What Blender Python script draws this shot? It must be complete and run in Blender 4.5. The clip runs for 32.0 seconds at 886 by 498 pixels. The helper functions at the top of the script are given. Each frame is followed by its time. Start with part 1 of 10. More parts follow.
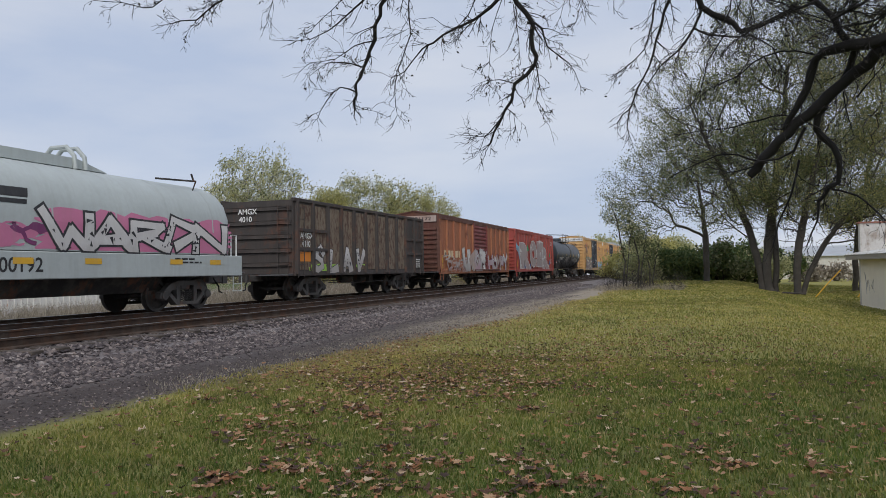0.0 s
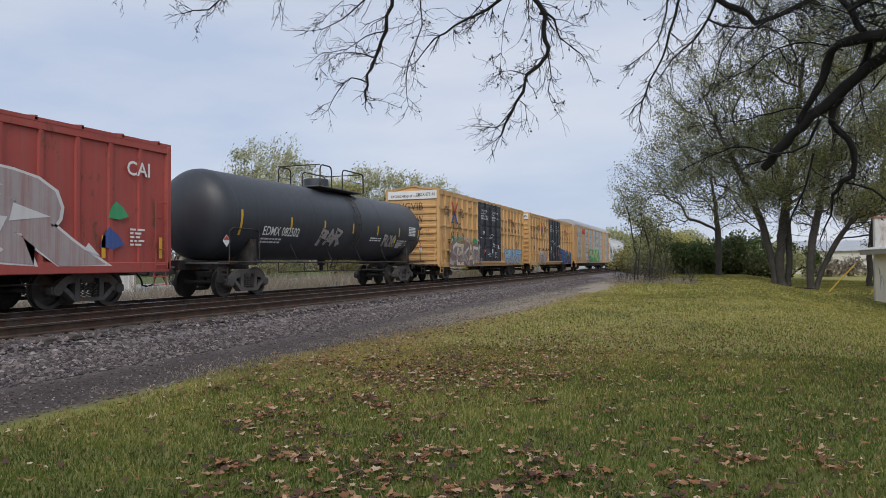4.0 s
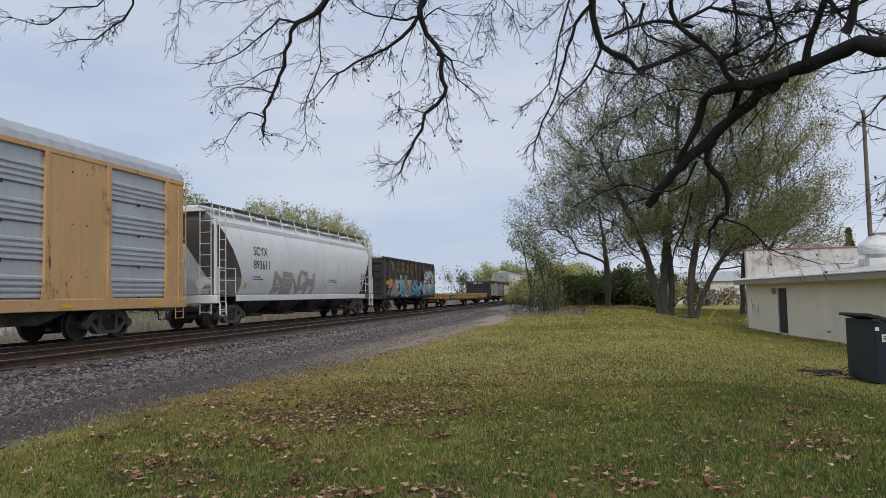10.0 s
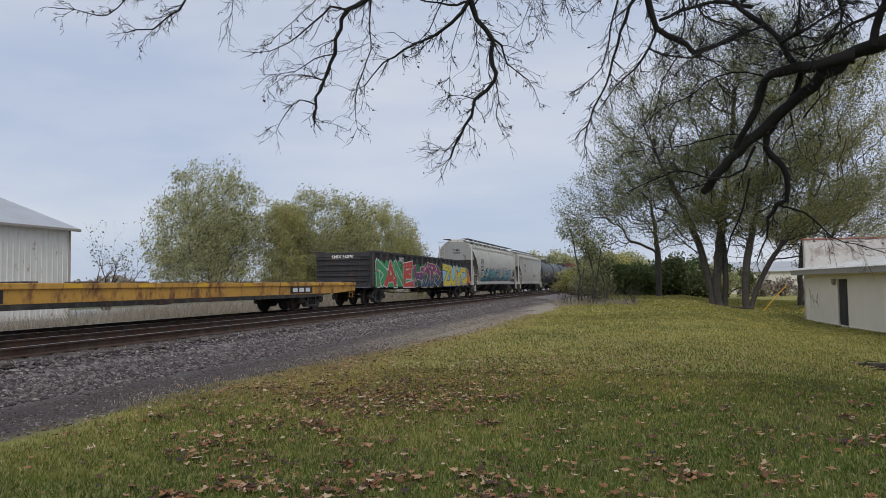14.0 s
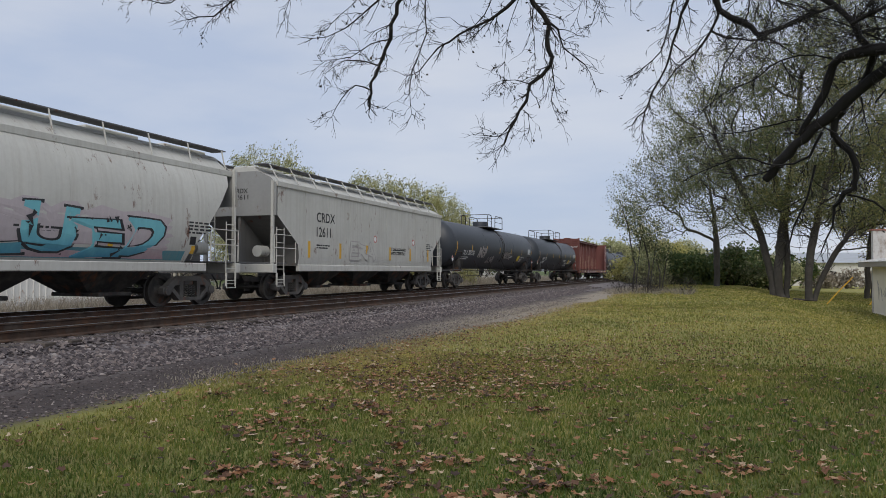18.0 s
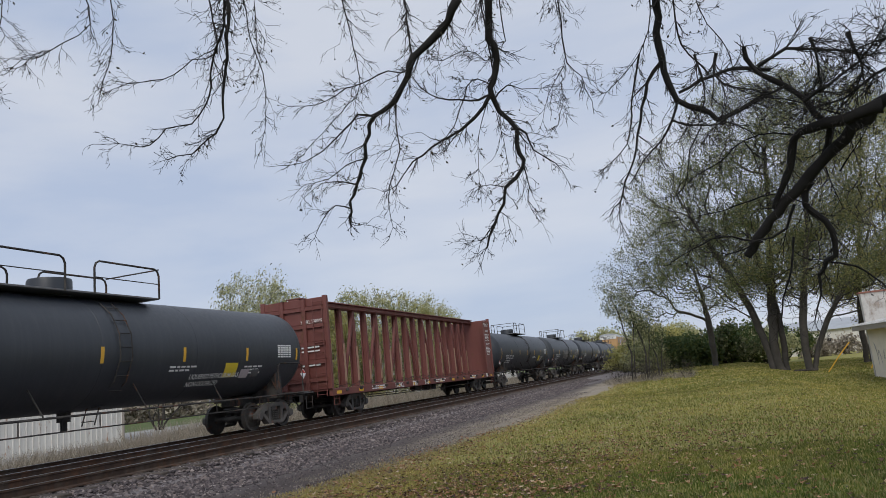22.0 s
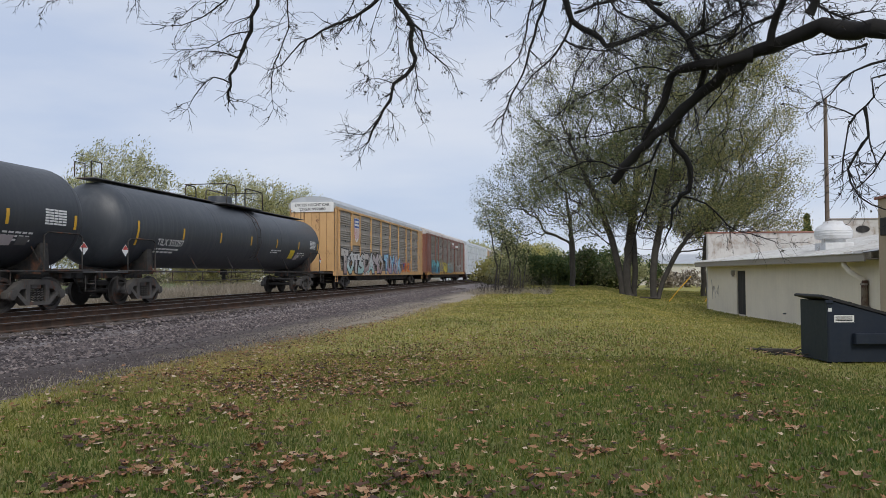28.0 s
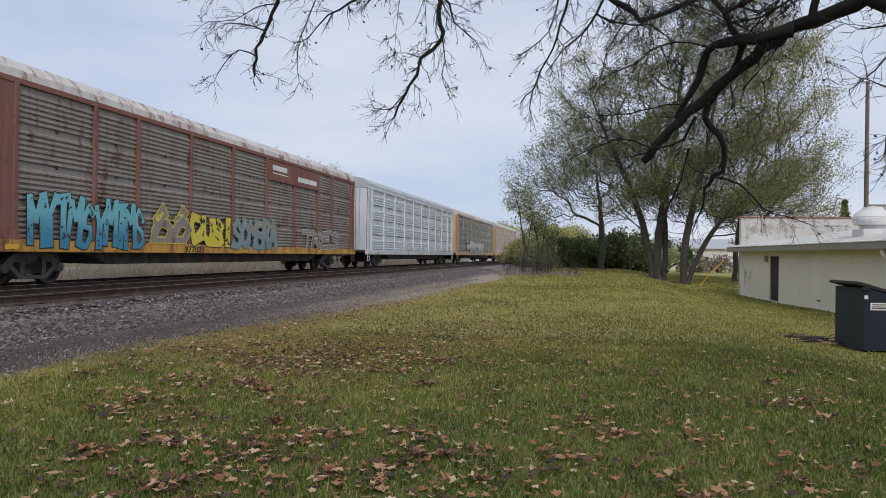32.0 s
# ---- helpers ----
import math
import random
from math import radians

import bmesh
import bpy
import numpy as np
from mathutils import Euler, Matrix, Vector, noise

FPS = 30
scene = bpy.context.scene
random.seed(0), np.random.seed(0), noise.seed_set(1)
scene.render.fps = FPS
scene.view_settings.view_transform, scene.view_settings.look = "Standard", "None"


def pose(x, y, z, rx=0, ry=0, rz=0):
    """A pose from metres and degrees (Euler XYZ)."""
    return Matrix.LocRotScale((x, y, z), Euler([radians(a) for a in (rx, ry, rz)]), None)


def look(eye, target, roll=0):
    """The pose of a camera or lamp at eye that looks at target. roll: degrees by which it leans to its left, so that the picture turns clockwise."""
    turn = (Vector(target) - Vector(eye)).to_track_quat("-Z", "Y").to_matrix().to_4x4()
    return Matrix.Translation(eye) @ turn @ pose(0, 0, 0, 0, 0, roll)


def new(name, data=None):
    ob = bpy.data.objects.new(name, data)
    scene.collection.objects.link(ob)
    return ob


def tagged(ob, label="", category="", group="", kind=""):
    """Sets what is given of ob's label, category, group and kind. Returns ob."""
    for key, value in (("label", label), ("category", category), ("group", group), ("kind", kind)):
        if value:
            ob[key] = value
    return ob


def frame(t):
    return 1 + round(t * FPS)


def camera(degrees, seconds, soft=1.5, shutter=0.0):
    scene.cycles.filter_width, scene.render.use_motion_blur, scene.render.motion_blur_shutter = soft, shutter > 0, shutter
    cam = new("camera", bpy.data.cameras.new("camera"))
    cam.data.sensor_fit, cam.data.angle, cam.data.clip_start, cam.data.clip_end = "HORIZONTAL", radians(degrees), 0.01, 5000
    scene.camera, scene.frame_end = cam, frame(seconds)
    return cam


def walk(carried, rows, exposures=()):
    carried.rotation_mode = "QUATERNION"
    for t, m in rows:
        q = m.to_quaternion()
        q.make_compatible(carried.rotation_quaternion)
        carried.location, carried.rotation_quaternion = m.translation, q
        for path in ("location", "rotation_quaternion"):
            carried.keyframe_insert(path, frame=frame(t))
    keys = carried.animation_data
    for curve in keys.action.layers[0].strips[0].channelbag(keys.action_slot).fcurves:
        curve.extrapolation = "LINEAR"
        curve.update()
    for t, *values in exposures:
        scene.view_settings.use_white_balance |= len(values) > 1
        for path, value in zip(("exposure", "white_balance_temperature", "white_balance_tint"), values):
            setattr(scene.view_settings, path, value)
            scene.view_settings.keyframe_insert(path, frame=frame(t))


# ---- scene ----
cam = camera(63.5, 32.0, 0.65)
PATH = [
    (0, (-0.674, -0.311, 1.06), (-1.344, 1.572, 1.119), -0.8),
    (0.5, (-0.67, -0.308, 1.06), (-1.347, 1.573, 1.122), -0.8),
    (1, (-0.674, -0.307, 1.061), (-1.361, 1.571, 1.122), -0.7),
    (1.5, (-0.681, -0.301, 1.058), (-1.38, 1.572, 1.113), -0.7),
    (2, (-0.682, -0.298, 1.055), (-1.391, 1.571, 1.102), -0.7),
    (2.5, (-0.678, -0.301, 1.058), (-1.391, 1.568, 1.1), -0.6),
    (3, (-0.678, -0.301, 1.056), (-1.386, 1.569, 1.098), -0.4),
    (3.5, (-0.668, -0.304, 1.052), (-1.372, 1.567, 1.093), -0.4),
    (5.5, (-0.67, -0.301, 1.052), (-1.34, 1.584, 1.072), -0.5),
    (6, (-0.68, -0.301, 1.039), (-1.351, 1.583, 1.058), -1.6),
    (6.5, (-0.686, -0.293, 1.026), (-1.338, 1.598, 1.029), -1.7),
    (7, (-0.702, -0.303, 1.032), (-1.322, 1.599, 1.033), -1.6),
    (7.5, (-0.696, -0.317, 1.047), (-1.262, 1.602, 1.058), -1.6),
    (8, (-0.684, -0.333, 1.054), (-1.176, 1.605, 1.093), -1.7),
    (8.5, (-0.686, -0.33, 1.062), (-1.126, 1.62, 1.133), -1.7),
    (9, (-0.687, -0.331, 1.063), (-1.108, 1.622, 1.163), -1.4),
    (9.5, (-0.685, -0.328, 1.066), (-1.101, 1.624, 1.184), -1.3),
    (10, (-0.689, -0.337, 1.068), (-1.113, 1.614, 1.197), -1.2),
    (10.5, (-0.696, -0.338, 1.062), (-1.151, 1.605, 1.195), -1.2),
    (11, (-0.7, -0.333, 1.068), (-1.212, 1.596, 1.2), -0.9),
    (11.5, (-0.697, -0.328, 1.062), (-1.225, 1.597, 1.194), -0.9),
    (12, (-0.698, -0.331, 1.06), (-1.231, 1.592, 1.183), -0.8),
    (12.5, (-0.705, -0.325, 1.059), (-1.24, 1.598, 1.177), -0.8),
    (13, (-0.704, -0.32, 1.059), (-1.25, 1.601, 1.17), -0.8),
    (13.5, (-0.711, -0.32, 1.053), (-1.261, 1.6, 1.157), -0.8),
    (15.5, (-0.712, -0.322, 1.052), (-1.293, 1.59, 1.141), -0.1),
    (16, (-0.71, -0.326, 1.049), (-1.304, 1.582, 1.138), -0.0),
    (16.5, (-0.715, -0.327, 1.044), (-1.331, 1.574, 1.123), -0.1),
    (17, (-0.724, -0.33, 1.041), (-1.406, 1.549, 1.102), -0.0),
    (17.5, (-0.713, -0.328, 1.047), (-1.411, 1.546, 1.101), 0.0),
    (18, (-0.709, -0.326, 1.048), (-1.403, 1.549, 1.108), 0.2),
    (18.5, (-0.709, -0.328, 1.052), (-1.39, 1.551, 1.116), 0.2),
    (19, (-0.707, -0.333, 1.048), (-1.388, 1.546, 1.115), 0.2),
    (19.5, (-0.701, -0.337, 1.049), (-1.385, 1.541, 1.118), 0.0),
    (20, (-0.698, -0.33, 1.052), (-1.38, 1.548, 1.13), -0.1),
    (20.5, (-0.697, -0.33, 1.053), (-1.371, 1.55, 1.142), -0.2),
    (21, (-0.692, -0.338, 1.053), (-1.364, 1.543, 1.145), -0.2),
    (21.5, (-0.698, -0.334, 1.048), (-1.37, 1.547, 1.152), -1.0),
    (22, (-0.721, -0.312, 1.066), (-1.36, 1.549, 1.42), -5.9),
    (22.5, (-0.741, -0.281, 1.06), (-1.454, 1.553, 1.416), -4.3),
    (23, (-0.756, -0.294, 1.045), (-1.598, 1.495, 1.346), -0.7),
    (23.5, (-0.745, -0.303, 1.029), (-1.612, 1.484, 1.266), 0.8),
    (24, (-0.749, -0.312, 1.036), (-1.623, 1.486, 1.094), 1.5),
    (24.5, (-0.741, -0.346, 1.032), (-1.592, 1.464, 0.99), 1.3),
    (26.5, (-0.712, -0.401, 1.017), (-1.447, 1.458, 1.068), 1.0),
    (27, (-0.696, -0.371, 1.0), (-1.136, 1.579, 1.071), 0.4),
    (27.5, (-0.682, -0.355, 0.99), (-1.016, 1.616, 1.064), 0.1),
    (28, (-0.676, -0.342, 0.987), (-1.011, 1.629, 1.055), -0.2),
    (28.5, (-0.673, -0.336, 0.982), (-1.014, 1.634, 1.045), -0.5),
    (29, (-0.667, -0.336, 0.98), (-1.024, 1.631, 1.033), -0.8),
    (29.5, (-0.666, -0.336, 0.978), (-1.032, 1.63, 1.023), -1.1),
    (30, (-0.666, -0.337, 0.982), (-1.045, 1.626, 1.024), -0.8),
    (30.5, (-0.671, -0.321, 0.972), (-1.062, 1.64, 1.008), -0.7),
    (31, (-0.669, -0.317, 0.973), (-1.067, 1.643, 0.997), -0.3),
    (31.5, (-0.649, -0.246, 0.962), (-1.055, 1.712, 0.979), 0.7),
    (32, (-0.65, -0.229, 0.954), (-1.063, 1.728, 0.968), 0.8),
]
walk(cam, [(t, look(eye, target, roll)) for t, eye, target, roll in PATH],
     exposures=[(0, 0.0), (1, -0.04), (2, 0.04), (3.5, 0.06), (6, 0.1), (8, 0.08), (10, 0.02), (12, -0.02), (17, -0.04), (21, -0.04), (23, 0.0), (27, 0.09), (30, 0.12), (32, 0.12)])

# ---- sky and sun: an even autumn overcast ----
SUN_EL, SUN_AZ = 42.0, 160.0  # degrees above the horizon, degrees from +y towards +x
world = bpy.data.worlds.new("overcast")
scene.world = world
world.use_nodes = True
wn, wl = world.node_tree.nodes, world.node_tree.links
wn.clear()
w_out, w_bg = wn.new("ShaderNodeOutputWorld"), wn.new("ShaderNodeBackground")
w_sky = wn.new("ShaderNodeTexSky")
w_sky.sky_type, w_sky.sun_disc = "NISHITA", False
w_sky.sun_elevation, w_sky.sun_rotation = radians(SUN_EL), radians(SUN_AZ)
w_gain = wn.new("ShaderNodeVectorMath")
w_gain.operation = "SCALE"
w_gain.inputs[3].default_value = 0.085
w_co, w_map = wn.new("ShaderNodeTexCoord"), wn.new("ShaderNodeMapping")
w_map.inputs["Scale"].default_value = (1.2, 2.6, 6.5)
w_map.inputs["Rotation"].default_value = (0.25, 0.1, 0.5)
w_noise = wn.new("ShaderNodeTexNoise")
w_noise.inputs["Scale"].default_value, w_noise.inputs["Detail"].default_value = 1.1, 7.0
w_noise.inputs["Roughness"].default_value = 0.5
w_ramp = wn.new("ShaderNodeValToRGB")
w_ramp.color_ramp.elements[0].position, w_ramp.color_ramp.elements[0].color = 0.36, (0.495, 0.578, 0.752, 1)
w_ramp.color_ramp.elements[1].position, w_ramp.color_ramp.elements[1].color = 0.62, (0.68, 0.722, 0.818, 1)
w_mix = wn.new("ShaderNodeMix")
w_mix.data_type = "RGBA"
w_mix.inputs["Factor"].default_value = 0.88
wl.new(w_co.outputs["Generated"], w_map.inputs["Vector"])
wl.new(w_map.outputs["Vector"], w_noise.inputs["Vector"])
wl.new(w_noise.outputs["Fac"], w_ramp.inputs["Fac"])
wl.new(w_sky.outputs["Color"], w_gain.inputs[0])
wl.new(w_gain.outputs["Vector"], w_mix.inputs["A"])
wl.new(w_ramp.outputs["Color"], w_mix.inputs["B"])
wl.new(w_mix.outputs["Result"], w_bg.inputs["Color"])
w_bg.inputs["Strength"].default_value = 1.0
wl.new(w_bg.outputs["Background"], w_out.inputs["Surface"])

sun_data = bpy.data.lights.new("sun", "SUN")
sun_data.energy, sun_data.angle, sun_data.color = 1.5, radians(24), (1.0, 0.95, 0.88)
sun = new("sun", sun_data)
sun_way = Vector((math.sin(radians(SUN_AZ)) * math.cos(radians(SUN_EL)), math.cos(radians(SUN_AZ)) * math.cos(radians(SUN_EL)), math.sin(radians(SUN_EL))))
sun.matrix_world = look(sun_way * 50, (0, 0, 0))


# ---- materials ----
def nodes_of(name):
    m = bpy.data.materials.new(name)
    m.use_nodes = True
    return m, m.node_tree.nodes, m.node_tree.links, m.node_tree.nodes["Principled BSDF"]


def ramp_node(n, stops):
    r = n.new("ShaderNodeValToRGB")
    e = r.color_ramp.elements
    while len(e) < len(stops):
        e.new(0.5)
    for k, (p, c) in enumerate(stops):
        e[k].position, e[k].color = p, (*c, 1)
    return r


def noise_node(n, l, co, scale, detail=5.0, rough=0.6, stretch=(1, 1, 1)):
    mp, t = n.new("ShaderNodeMapping"), n.new("ShaderNodeTexNoise")
    mp.inputs["Scale"].default_value = stretch
    t.inputs["Scale"].default_value, t.inputs["Detail"].default_value, t.inputs["Roughness"].default_value = scale, detail, rough
    l.new(co, mp.inputs["Vector"])
    l.new(mp.outputs["Vector"], t.inputs["Vector"])
    return t.outputs["Fac"]


def mix_node(n, l, fac, a, b, blend="MIX"):
    m = n.new("ShaderNodeMix")
    m.data_type, m.blend_type = "RGBA", blend
    for key, v in (("Factor", fac), ("A", a), ("B", b)):
        if isinstance(v, (int, float)):
            m.inputs[key].default_value = v
        elif isinstance(v, tuple):
            m.inputs[key].default_value = (*v, 1)
        else:
            l.new(v, m.inputs[key])
    return m.outputs["Result"]


def bump_node(n, l, bsdf, height, strength, distance):
    b = n.new("ShaderNodeBump")
    b.inputs["Strength"].default_value, b.inputs["Distance"].default_value = strength, distance
    l.new(height, b.inputs["Height"])
    l.new(b.outputs["Normal"], bsdf.inputs["Normal"])


def paint(name, base, rough=0.6, metal=0.0, rust=0.0, rust_col=(0.13, 0.055, 0.03), dust=0.25, dust_col=(0.3, 0.27, 0.23), streak=True, bump=0.15, vary=0.0, flake=1.0):
    """Weathered paint on steel: broad fading, vertical streaks of grime, spots of rust, a fine uneven surface."""
    m, n, l, b = nodes_of(name)
    co = n.new("ShaderNodeTexCoord").outputs["Object"]
    broad = noise_node(n, l, co, 0.6, 4)
    fine = noise_node(n, l, co, 9, 6)
    col = mix_node(n, l, broad, tuple(c * 0.78 for c in base), tuple(min(1, c * 1.14) for c in base))
    if dust:
        st = noise_node(n, l, co, 2.2, 6, 0.65, (1, 3.0, 0.14) if streak else (1, 1, 1))
        r = ramp_node(n, [(0.46, (0, 0, 0)), (0.78, (dust, dust, dust))])
        l.new(st, r.inputs["Fac"])
        col = mix_node(n, l, r.outputs["Color"], col, dust_col)
    if rust:
        sp = noise_node(n, l, co, 1.7 * flake, 9, 0.72, (1, 1.4, 0.6))
        r = ramp_node(n, [(0.60 - 0.22 * rust, (0, 0, 0)), (0.68 - 0.12 * rust, (1, 1, 1))])
        l.new(sp, r.inputs["Fac"])
        rc = mix_node(n, l, fine, tuple(c * 0.5 for c in rust_col), tuple(c * 1.6 for c in rust_col))
        col = mix_node(n, l, r.outputs["Color"], col, rc)
    col = mix_node(n, l, 0.22, col, mix_node(n, l, fine, (0.3, 0.3, 0.3), (0.75, 0.75, 0.75)), "OVERLAY")
    if vary:
        info = n.new("ShaderNodeObjectInfo").outputs["Random"]
        col = mix_node(n, l, vary, col, mix_node(n, l, info, (0.1, 0.1, 0.1), (0.9, 0.9, 0.9)), "OVERLAY")
    l.new(col, b.inputs["Base Color"])
    rr = n.new("ShaderNodeMapRange")
    rr.inputs["To Min"].default_value, rr.inputs["To Max"].default_value = max(0.05, rough - 0.12), min(1, rough + 0.15)
    l.new(fine, rr.inputs["Value"])
    l.new(rr.outputs["Result"], b.inputs["Roughness"])
    b.inputs["Metallic"].default_value = metal
    if bump:
        bump_node(n, l, b, fine, bump, 0.01)
    return m


def island(name, stops, rough=0.8, metal=0.0, translucent=0.0, object_random=False):
    """For loose pieces: a colour picked piece by piece along a ramp, with a little grain."""
    m, n, l, b = nodes_of(name)
    rnd = n.new("ShaderNodeObjectInfo").outputs["Random"] if object_random else n.new("ShaderNodeNewGeometry").outputs["Random Per Island"]
    r = ramp_node(n, stops)
    l.new(rnd, r.inputs["Fac"])
    co = n.new("ShaderNodeTexCoord").outputs["Object"]
    g = noise_node(n, l, co, 14, 4)
    col = mix_node(n, l, 0.3, r.outputs["Color"], mix_node(n, l, g, (0.25, 0.25, 0.25), (0.8, 0.8, 0.8)), "OVERLAY")
    l.new(col, b.inputs["Base Color"])
    b.inputs["Roughness"].default_value, b.inputs["Metallic"].default_value = rough, metal
    if translucent:
        tr, add = n.new("ShaderNodeBsdfTranslucent"), n.new("ShaderNodeMixShader")
        add.inputs["Fac"].default_value = translucent
        l.new(col, tr.inputs["Color"])
        out = n["Material Output"]
        l.new(b.outputs["BSDF"], add.inputs[1])
        l.new(tr.outputs["BSDF"], add.inputs[2])
        l.new(add.outputs["Shader"], out.inputs["Surface"])
    return m


def lawn_blades():
    """Blades picked one by one from green to straw, yellower where the lawn is worn, darker near and to the right as
    painted tree shade.
    """
    m, n, l, b = nodes_of("lawn_blades")
    rnd = n.new("ShaderNodeNewGeometry").outputs["Random Per Island"]
    co = n.new("ShaderNodeTexCoord").outputs["Object"]
    sep = n.new("ShaderNodeSeparateXYZ")
    l.new(co, sep.inputs[0])
    lush_shaded = ramp_node(n, [(0.0, (0.05, 0.10, 0.014)), (0.5, (0.10, 0.16, 0.024)), (0.84, (0.2, 0.2, 0.05)), (1.0, (0.46, 0.38, 0.18))])
    pale = ramp_node(n, [(0.0, (0.21, 0.215, 0.04)), (0.45, (0.39, 0.35, 0.085)), (0.8, (0.55, 0.46, 0.16)), (1.0, (0.68, 0.56, 0.28))])
    for r in (lush_shaded, pale):
        l.new(rnd, r.inputs["Fac"])
    far = n.new("ShaderNodeMapRange")
    far.inputs["From Min"].default_value, far.inputs["From Max"].default_value = 6.0, 17.0
    # darker green towards +x and the camera: tree shade put into the blade colour
    side = n.new("ShaderNodeMath")
    side.operation = "MULTIPLY_ADD"
    l.new(sep.outputs["X"], side.inputs[0])
    side.inputs[1].default_value = -0.8
    l.new(sep.outputs["Y"], side.inputs[2])
    l.new(side.outputs[0], far.inputs["Value"])
    patch = noise_node(n, l, co, 0.35, 4)
    pr = ramp_node(n, [(0.42, (0, 0, 0)), (0.66, (1, 1, 1))])
    l.new(patch, pr.inputs["Fac"])
    worn = mix_node(n, l, far.outputs["Result"], mix_node(n, l, 0.34, (0, 0, 0), pr.outputs["Color"]), mix_node(n, l, 0.55, (1, 1, 1), pr.outputs["Color"]))
    rim, deep = n.new("ShaderNodeMapRange"), n.new("ShaderNodeMapRange")
    rim.inputs["From Min"].default_value, rim.inputs["From Max"].default_value = -4.4, -6.6
    deep.inputs["From Min"].default_value, deep.inputs["From Max"].default_value = 6.5, 12.0
    l.new(sep.outputs["X"], rim.inputs["Value"])
    l.new(sep.outputs["Y"], deep.inputs["Value"])
    both = n.new("ShaderNodeMath")
    both.operation = "MULTIPLY"
    l.new(rim.outputs["Result"], both.inputs[0])
    l.new(deep.outputs["Result"], both.inputs[1])
    worn = mix_node(n, l, both.outputs[0], worn, (1, 1, 1))
    col = mix_node(n, l, worn, lush_shaded.outputs["Color"], pale.outputs["Color"])
    dry = n.new("ShaderNodeMath")
    dry.operation = "MULTIPLY"
    l.new(both.outputs[0], dry.inputs[0])
    dry.inputs[1].default_value = 0.6
    col = mix_node(n, l, dry.outputs[0], col, (0.46, 0.35, 0.18))
    mott = ramp_node(n, [(0.3, (0.55, 0.58, 0.6)), (0.5, (0.92, 0.92, 0.92)), (0.7, (1.25, 1.2, 1.1))])
    l.new(noise_node(n, l, co, 1.7, 5, 0.65), mott.inputs["Fac"])
    col = mix_node(n, l, 1.0, col, mott.outputs["Color"], "MULTIPLY")
    l.new(col, b.inputs["Base Color"])
    b.inputs["Roughness"].default_value = 0.7
    tr, add = n.new("ShaderNodeBsdfTranslucent"), n.new("ShaderNodeMixShader")
    add.inputs["Fac"].default_value = 0.4
    l.new(col, tr.inputs["Color"])
    l.new(b.outputs["BSDF"], add.inputs[1])
    l.new(tr.outputs["BSDF"], add.inputs[2])
    l.new(add.outputs["Shader"], n["Material Output"].inputs["Surface"])
    return m


M = {}
M["truck"] = paint("truck_steel", (0.085, 0.078, 0.072), 0.75, 0.1, 0.05, dust=0.6, dust_col=(0.2, 0.185, 0.165), streak=False)
M["wheel"] = paint("wheel_steel", (0.055, 0.05, 0.046), 0.6, 0.4, 0.05, dust=0.3, streak=False)
M["tread"] = paint("worn_tread", (0.32, 0.31, 0.30), 0.35, 0.9, 0, dust=0, streak=False)
M["under"] = paint("underframe", (0.03, 0.028, 0.027), 0.8, 0.1, 0.3, dust=0.3, streak=False)
M["rail"] = paint("rail_side", (0.06, 0.038, 0.027), 0.85, 0.2, 0.6, (0.09, 0.045, 0.025), dust=0.3, streak=False)
M["railtop"] = paint("rail_head", (0.42, 0.42, 0.43), 0.3, 0.95, 0, dust=0, streak=False, bump=0.05)
M["tie"] = paint("creosoted_tie", (0.06, 0.047, 0.038), 0.9, 0, 0, dust=0.7, dust_col=(0.17, 0.14, 0.12), streak=False, bump=0.6, vary=0.35)
M["white"] = paint("white_lettering", (0.8, 0.8, 0.78), 0.6, dust=0.15, bump=0.05)
M["black"] = paint("black_lettering", (0.02, 0.02, 0.022), 0.6, dust=0.1, bump=0.05)
M["reflector"] = paint("yellow_reflector", (0.75, 0.42, 0.03), 0.45, dust=0.15, bump=0.05)
M["red"] = paint("red_marking", (0.5, 0.06, 0.05), 0.55, dust=0.1, bump=0.05)
M["blue"] = paint("blue_marking", (0.04, 0.1, 0.36), 0.55, dust=0.1, bump=0.05)
M["yellow"] = paint("yellow_label", (0.8, 0.6, 0.04), 0.55, dust=0.1, bump=0.05)
M["grate"] = paint("grey_walkway_steel", (0.16, 0.16, 0.165), 0.6, 0.5, 0.15)
M["tank"] = paint("black_tank_paint", (0.034, 0.039, 0.048), 0.45, 0, 0.0, dust=0.22, dust_col=(0.1, 0.1, 0.1))
M["tankgrey"] = paint("faded_black_tank_paint", (0.046, 0.053, 0.064), 0.45, 0, 0.0, dust=0.3, dust_col=(0.16, 0.16, 0.16))
M["coil"] = paint("pale_grey_hood", (0.46, 0.5, 0.49), 0.55, 0, 0, dust=0.3, dust_col=(0.3, 0.29, 0.27))
M["gond_rust"] = paint("rusty_gondola_plate", (0.055, 0.047, 0.044), 0.8, 0, 0.35, (0.1, 0.05, 0.035), dust=0.5, dust_col=(0.13, 0.105, 0.09))
M["gond_panel"] = paint("rusted_panel", (0.21, 0.17, 0.125), 0.85, 0, 0.72, (0.085, 0.042, 0.03), dust=0.5, dust_col=(0.26, 0.16, 0.09), flake=2.6)
M["box_brown"] = paint("faded_orange_brown_boxcar", (0.35, 0.13, 0.07), 0.65, 0, 0.26, (0.15, 0.055, 0.035), dust=0.7, dust_col=(0.42, 0.2, 0.085))
M["box_end"] = paint("brown_boxcar_end", (0.12, 0.045, 0.032), 0.7, 0, 0.3, dust=0.3)
M["box_door"] = paint("dull_red_door", (0.20, 0.045, 0.045), 0.65, 0, 0.2, dust=0.25)
